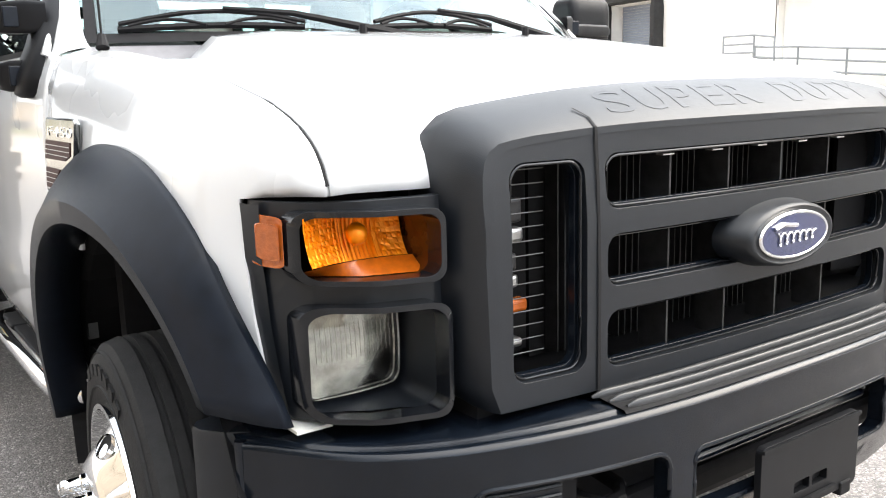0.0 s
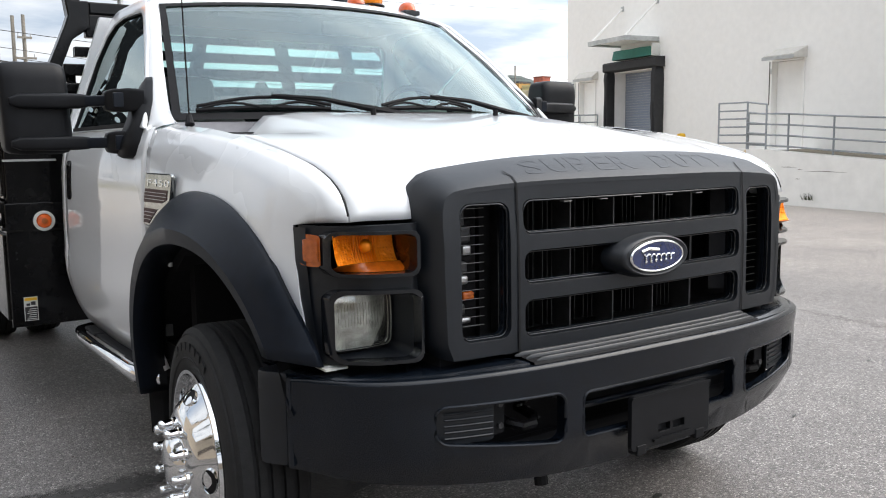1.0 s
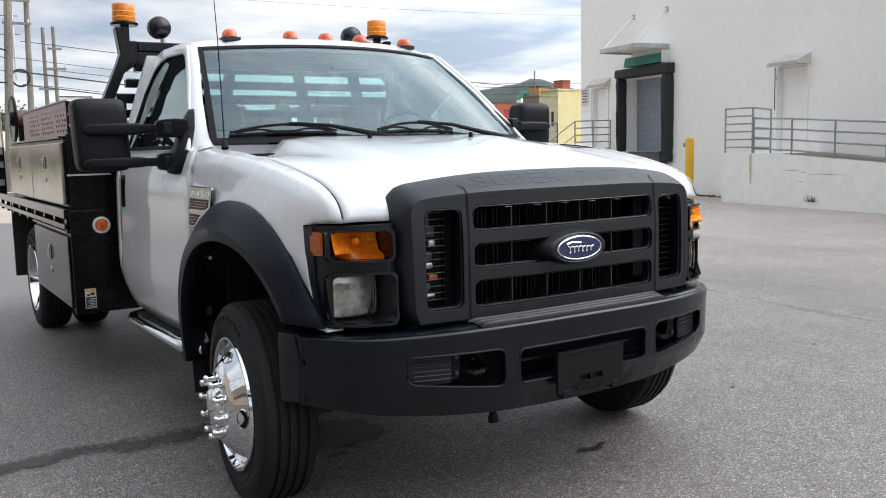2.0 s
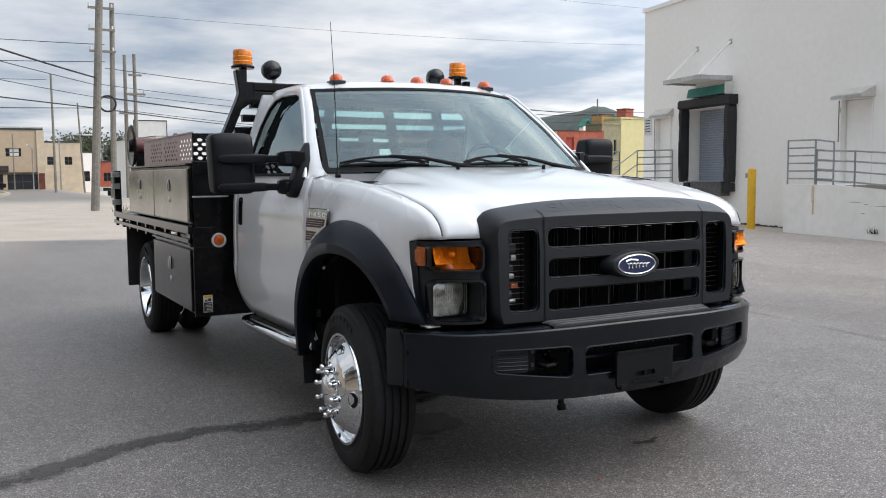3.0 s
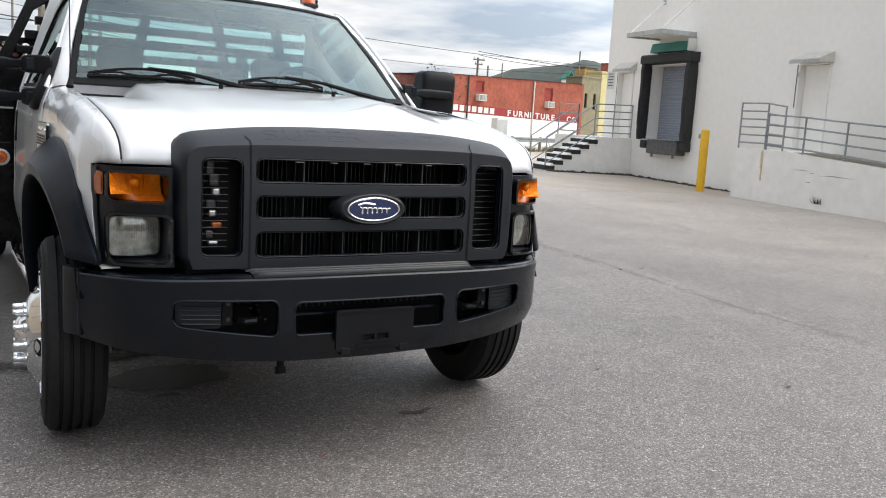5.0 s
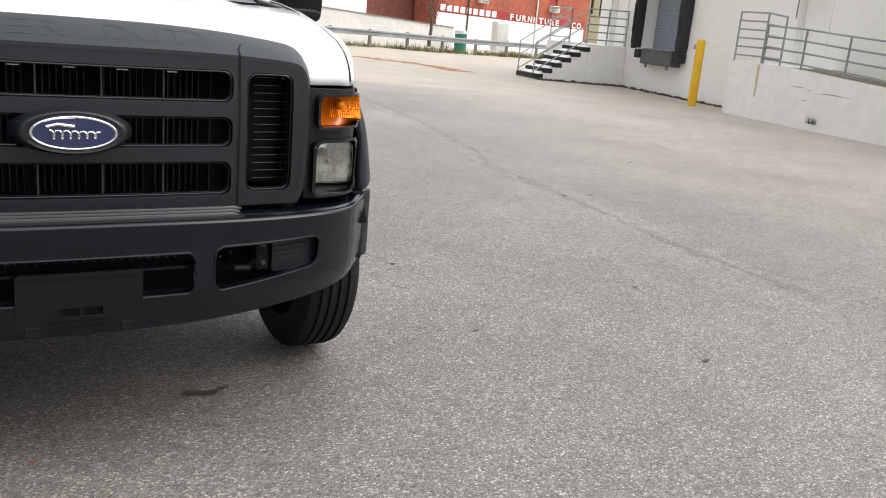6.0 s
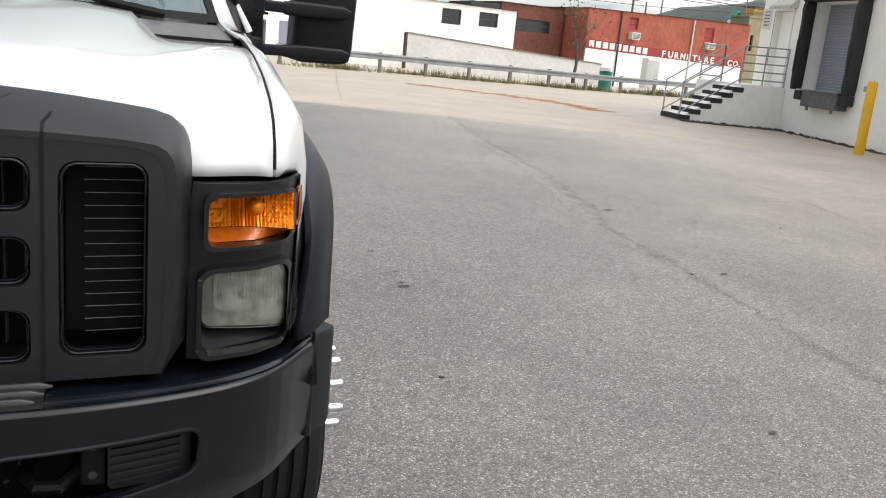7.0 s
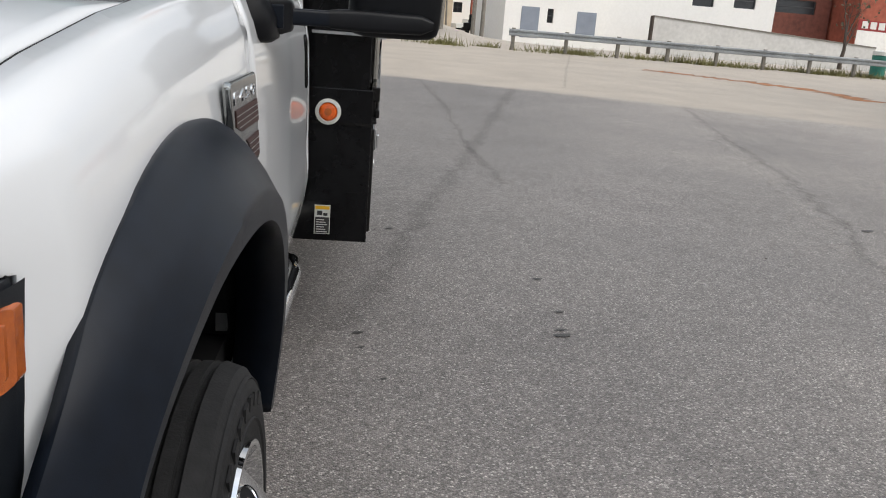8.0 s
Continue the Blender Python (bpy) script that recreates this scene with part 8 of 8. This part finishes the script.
beacon(-0.835)
beacon(0.82)
for x, y in ((-0.635, 2.96), (0.60, 2.90)):
    bm = bmesh.new(); lathe(bm, [(0.03, 0.0), (0.03, 0.035), (-0.012, 0.066), (-0.03, 0.064), (-0.036, 0.05), (-0.052, 0.03), (-0.055, 0.0)], (x, y, 2.075), 28, "y")
    wl_ = part("work_lamp", bm, M_BUMPER, hb, "round black work lamp seen from behind", smooth=True)
    bm = bmesh.new(); lathe(bm, [(0.031, 0.0), (0.034, 0.06), (0.02, 0.064)], (x, y, 2.075), 28, "y"); part("lens", bm, M_HEADLENS, wl_, smooth=True)
    bm = bmesh.new(); rod(bm, (x + 0.02, y, 1.98), (x + 0.02, y, 2.02), 0.014, 10); part("stud", bm, M_STEEL, wl_)

# deck
deck = part("deck", boxes((-1.2, 1.2, 2.95, 6.0, 0.965, 1.03)), M_BEDBLACK, truck, "black steel flatbed deck", bevel=0.005)
for s in SIDES:
    part("rub_rail", boxes((s * 1.21, s * 1.24, 2.90, 6.02, 0.985, 1.04)), M_BOXGLOSS, deck, bevel=0.004)
    part("lower_rail", boxes((s * 1.226, s * 1.241, 2.90, 6.02, 0.925, 0.955)), M_BOXGLOSS, deck, bevel=0.003)
    for k in range(9):
        y = 2.92 + k * 0.38
        part("stake_pocket", boxes((s * 1.20, s * 1.225, y, y + 0.06, 0.90, 1.0)), M_BOXGLOSS, deck, bevel=0.003)
    # front cheek with marker lamp and warning label
    cheek = part("front_cheek", boxes((s * 0.60, s * 1.215, 2.875, 2.90, 0.44, 1.03)), M_BEDBLACK, truck, "black steel cheek behind the cab", bevel=0.004)
    part("edge_strip", boxes((s * 0.62, s * 1.215, 2.868, 2.874, 0.895, 0.905)), M_BOXGLOSS, cheek)
    bm = bmesh.new(); lathe(bm, [(0.0, 0.0), (0.0, 0.048), (-0.012, 0.048), (-0.014, 0.036), (-0.006, 0.034)], (s * 1.05, 2.872, 0.942), 32, "y")
    lampm = part("marker_lamp", bm, M_LABEL, truck, "round amber marker lamp with a white ring", smooth=True)
    bm = bmesh.new(); lathe(bm, [(-0.006, 0.034), (-0.014, 0.029), (-0.018, 0.016), (-0.016, 0.0)], (s * 1.05, 2.872, 0.942), 28, "y"); part("lens", bm, M_MARKER, lampm, smooth=True)
    bm = bmesh.new(); lathe(bm, [(-0.019, 0.014), (-0.021, 0.0)], (s * 1.05, 2.872, 0.942), 16, "y"); part("core", bm, M_AMBERDARK, lampm, smooth=True)
    x0 = 1.103 if s < 0 else 1.013
    lab = part("warning_label", boxes((s * x0, s * (x0 + 0.060), 2.868, 2.873, 0.468, 0.582)), M_LABEL, truck, "small white and black warning label")
    part("label_block", boxes((s * (x0 + 0.003), s * (x0 + 0.057), 2.866, 2.8675, 0.471, 0.535)), M_LABELBLACK, lab)
    for k in range(6):
        part("text_line", boxes((s * (x0 + 0.008), s * (x0 + 0.05 - 0.006 * (k % 3)), 2.8645, 2.8655, 0.476 + 0.0095 * k, 0.479 + 0.0095 * k)), M_LABEL, lab)
    part("label_mark", boxes((s * (x0 + 0.010), s * (x0 + 0.03), 2.866, 2.8675, 0.543, 0.560)), M_LABELBLACK, lab)
    part("label_mark", boxes((s * (x0 + 0.034), s * (x0 + 0.05), 2.866, 2.8675, 0.541, 0.552)), M_LABELBLACK, lab)
    part("label_stripe", boxes((s * (x0 + 0.003), s * (x0 + 0.057), 2.866, 2.8675, 0.566, 0.579)), M_YELLOW, lab)
    # boxes: one under the deck, two on it
    def toolbox(y0, y1, z0, z1, x_in, label, doors, skin_m=M_BOXGLOSS, door_label="glossy black toolbox door"):
        tb = part("toolbox", boxes((s * x_in, s * 1.205, y0, y1, z0, z1)), M_BEDBLACK, truck, label, bevel=0.006)
        for a, b in doors:
            dr = part("lid", boxes((s * 1.206, s * 1.226, a, b, z0 + 0.015, z1 - 0.02)), skin_m, tb, door_label, bevel=0.006)
            cy = (a + b) / 2
            part("latch", boxes((s * 1.227, s * 1.234, cy - 0.022, cy + 0.022, lerp(z0, z1, 0.55), lerp(z0, z1, 0.76))), M_STEEL, dr, "steel paddle latch", bevel=0.006)
            part("latch_pull", boxes((s * 1.235, s * 1.246, cy - 0.012, cy + 0.012, lerp(z0, z1, 0.57), lerp(z0, z1, 0.71))), M_CHROME, dr, bevel=0.005)
            bm = bmesh.new(); lathe(bm, [(0.0, 0.022), (0.004, 0.02), (0.005, 0.0)], (1.227, cy, lerp(z0, z1, 0.40)), 18)
            part("lock", sided(bm, s), M_STEEL, dr)
        part("top_trim", boxes((s * 1.0, s * 1.232, y0 - 0.005, y1, z1 + 0.001, z1 + 0.014)), M_BOXGLOSS, tb, bevel=0.003)
        return tb
    toolbox(2.905, 4.17, 0.455, 0.90, 0.72, "black steel toolbox below the deck", ((2.925, 4.155),))
    toolbox(2.955, 4.07, 1.045, 1.435, 0.80, "black toolbox with a bare metal door on the deck", ((2.965, 4.06),), M_BOXDOOR, "dull bare metal toolbox door")
    toolbox(4.08, 5.2, 1.045, 1.435, 0.80, "black toolbox with a bare metal door on the deck", ((4.09, 5.19),), M_BOXDOOR, "dull bare metal toolbox door")
    part("mud_flap", boxes((s * 0.80, s * 1.2, 5.56, 5.57, 0.36, 0.96)), M_UNDER, truck, "black rubber mud flap")
    # pierced tray on the boxes
    holes = []
    for i in range(17):
        for j in range(5):
            y, z = 3.06 + i * 0.088 + (0.044 if j % 2 else 0), 1.482 + j * 0.03
            if (i + 2) % 6 == 0:
                continue
            holes.append([(y + 0.024 * math.cos(a), z + 0.0115 * math.sin(a)) for a in [2 * math.pi * k / 6 for k in range(6)]])
    tray = part("pierced_tray", plate([(2.99, 1.452), (4.72, 1.452), (4.72, 1.645), (2.99, 1.645)], holes, 0.004, bend=lambda p: (s * 1.17 + p.y, p.x, p.z)), M_TRAY, truck, "dull pink pierced steel tray on the toolboxes")
    holes = []
    for i in range(5):
        for j in range(5):
            x, z = 0.90 + i * 0.056 + (0.028 if j % 2 else 0), 1.482 + j * 0.03
            holes.append([(s * x + 0.019 * math.cos(a), z + 0.0122 * math.sin(a)) for a in [2 * math.pi * k / 6 for k in range(6)]])
    part("tray_end", plate([(s * 0.84, 1.452), (s * 1.174, 1.452), (s * 1.174, 1.645), (s * 0.84, 1.645)], holes, 0.004, bend=lambda p: (p.x, 2.99 + p.y, p.z)), M_BEDBLACK, tray)
    part("tray_back", boxes((s * 0.84, s * 0.845, 2.995, 4.72, 1.452, 1.48)), M_RED, tray)
    part("tray_rim", boxes((s * 1.165, s * 1.18, 2.985, 4.725, 1.646, 1.655)), M_TRAY, tray)
    bm = bmesh.new(); lathe(bm, [(-0.012, 0.0), (-0.012, 0.18), (0.0, 0.19), (0.012, 0.18), (0.006, 0.165), (0.006, 0.06), (0.03, 0.05), (0.03, 0.0)], (1.15, 5.42, 1.64), 36)
    reel = part("hose_reel", sided(bm, s), M_BEDBLACK, truck, "round black hose reel flange", smooth=True)
    bm = bmesh.new(); lathe(bm, [(-0.4, 0.0), (-0.4, 0.12), (-0.38, 0.12), (-0.38, 0.07), (-0.02, 0.07), (-0.02, 0.0)], (1.15, 5.42, 1.64), 28)
    part("drum", sided(bm, s), M_RED, reel, smooth=True)
    part("stand", boxes((s * 0.76, s * 1.12, 5.38, 5.46, 1.03, 1.60)), M_BEDBLACK, reel)
    part("rear_post", boxes((s * 1.18, s * 1.24, 5.9, 5.98, 1.03, 1.42)), M_BEDBLACK, truck, "short black post at the tail of the bed", bevel=0.005)
    for z in (1.1, 1.25, 1.36):
        part("hanger", boxes((s * 1.2, s * 1.27, 5.84, 5.9, z, z + 0.05)), M_STEEL, truck)
    part("cheek_rail", boxes((s * 0.98, s * 1.21, 2.86, 2.884, 1.225, 1.235)), M_STEEL, truck)
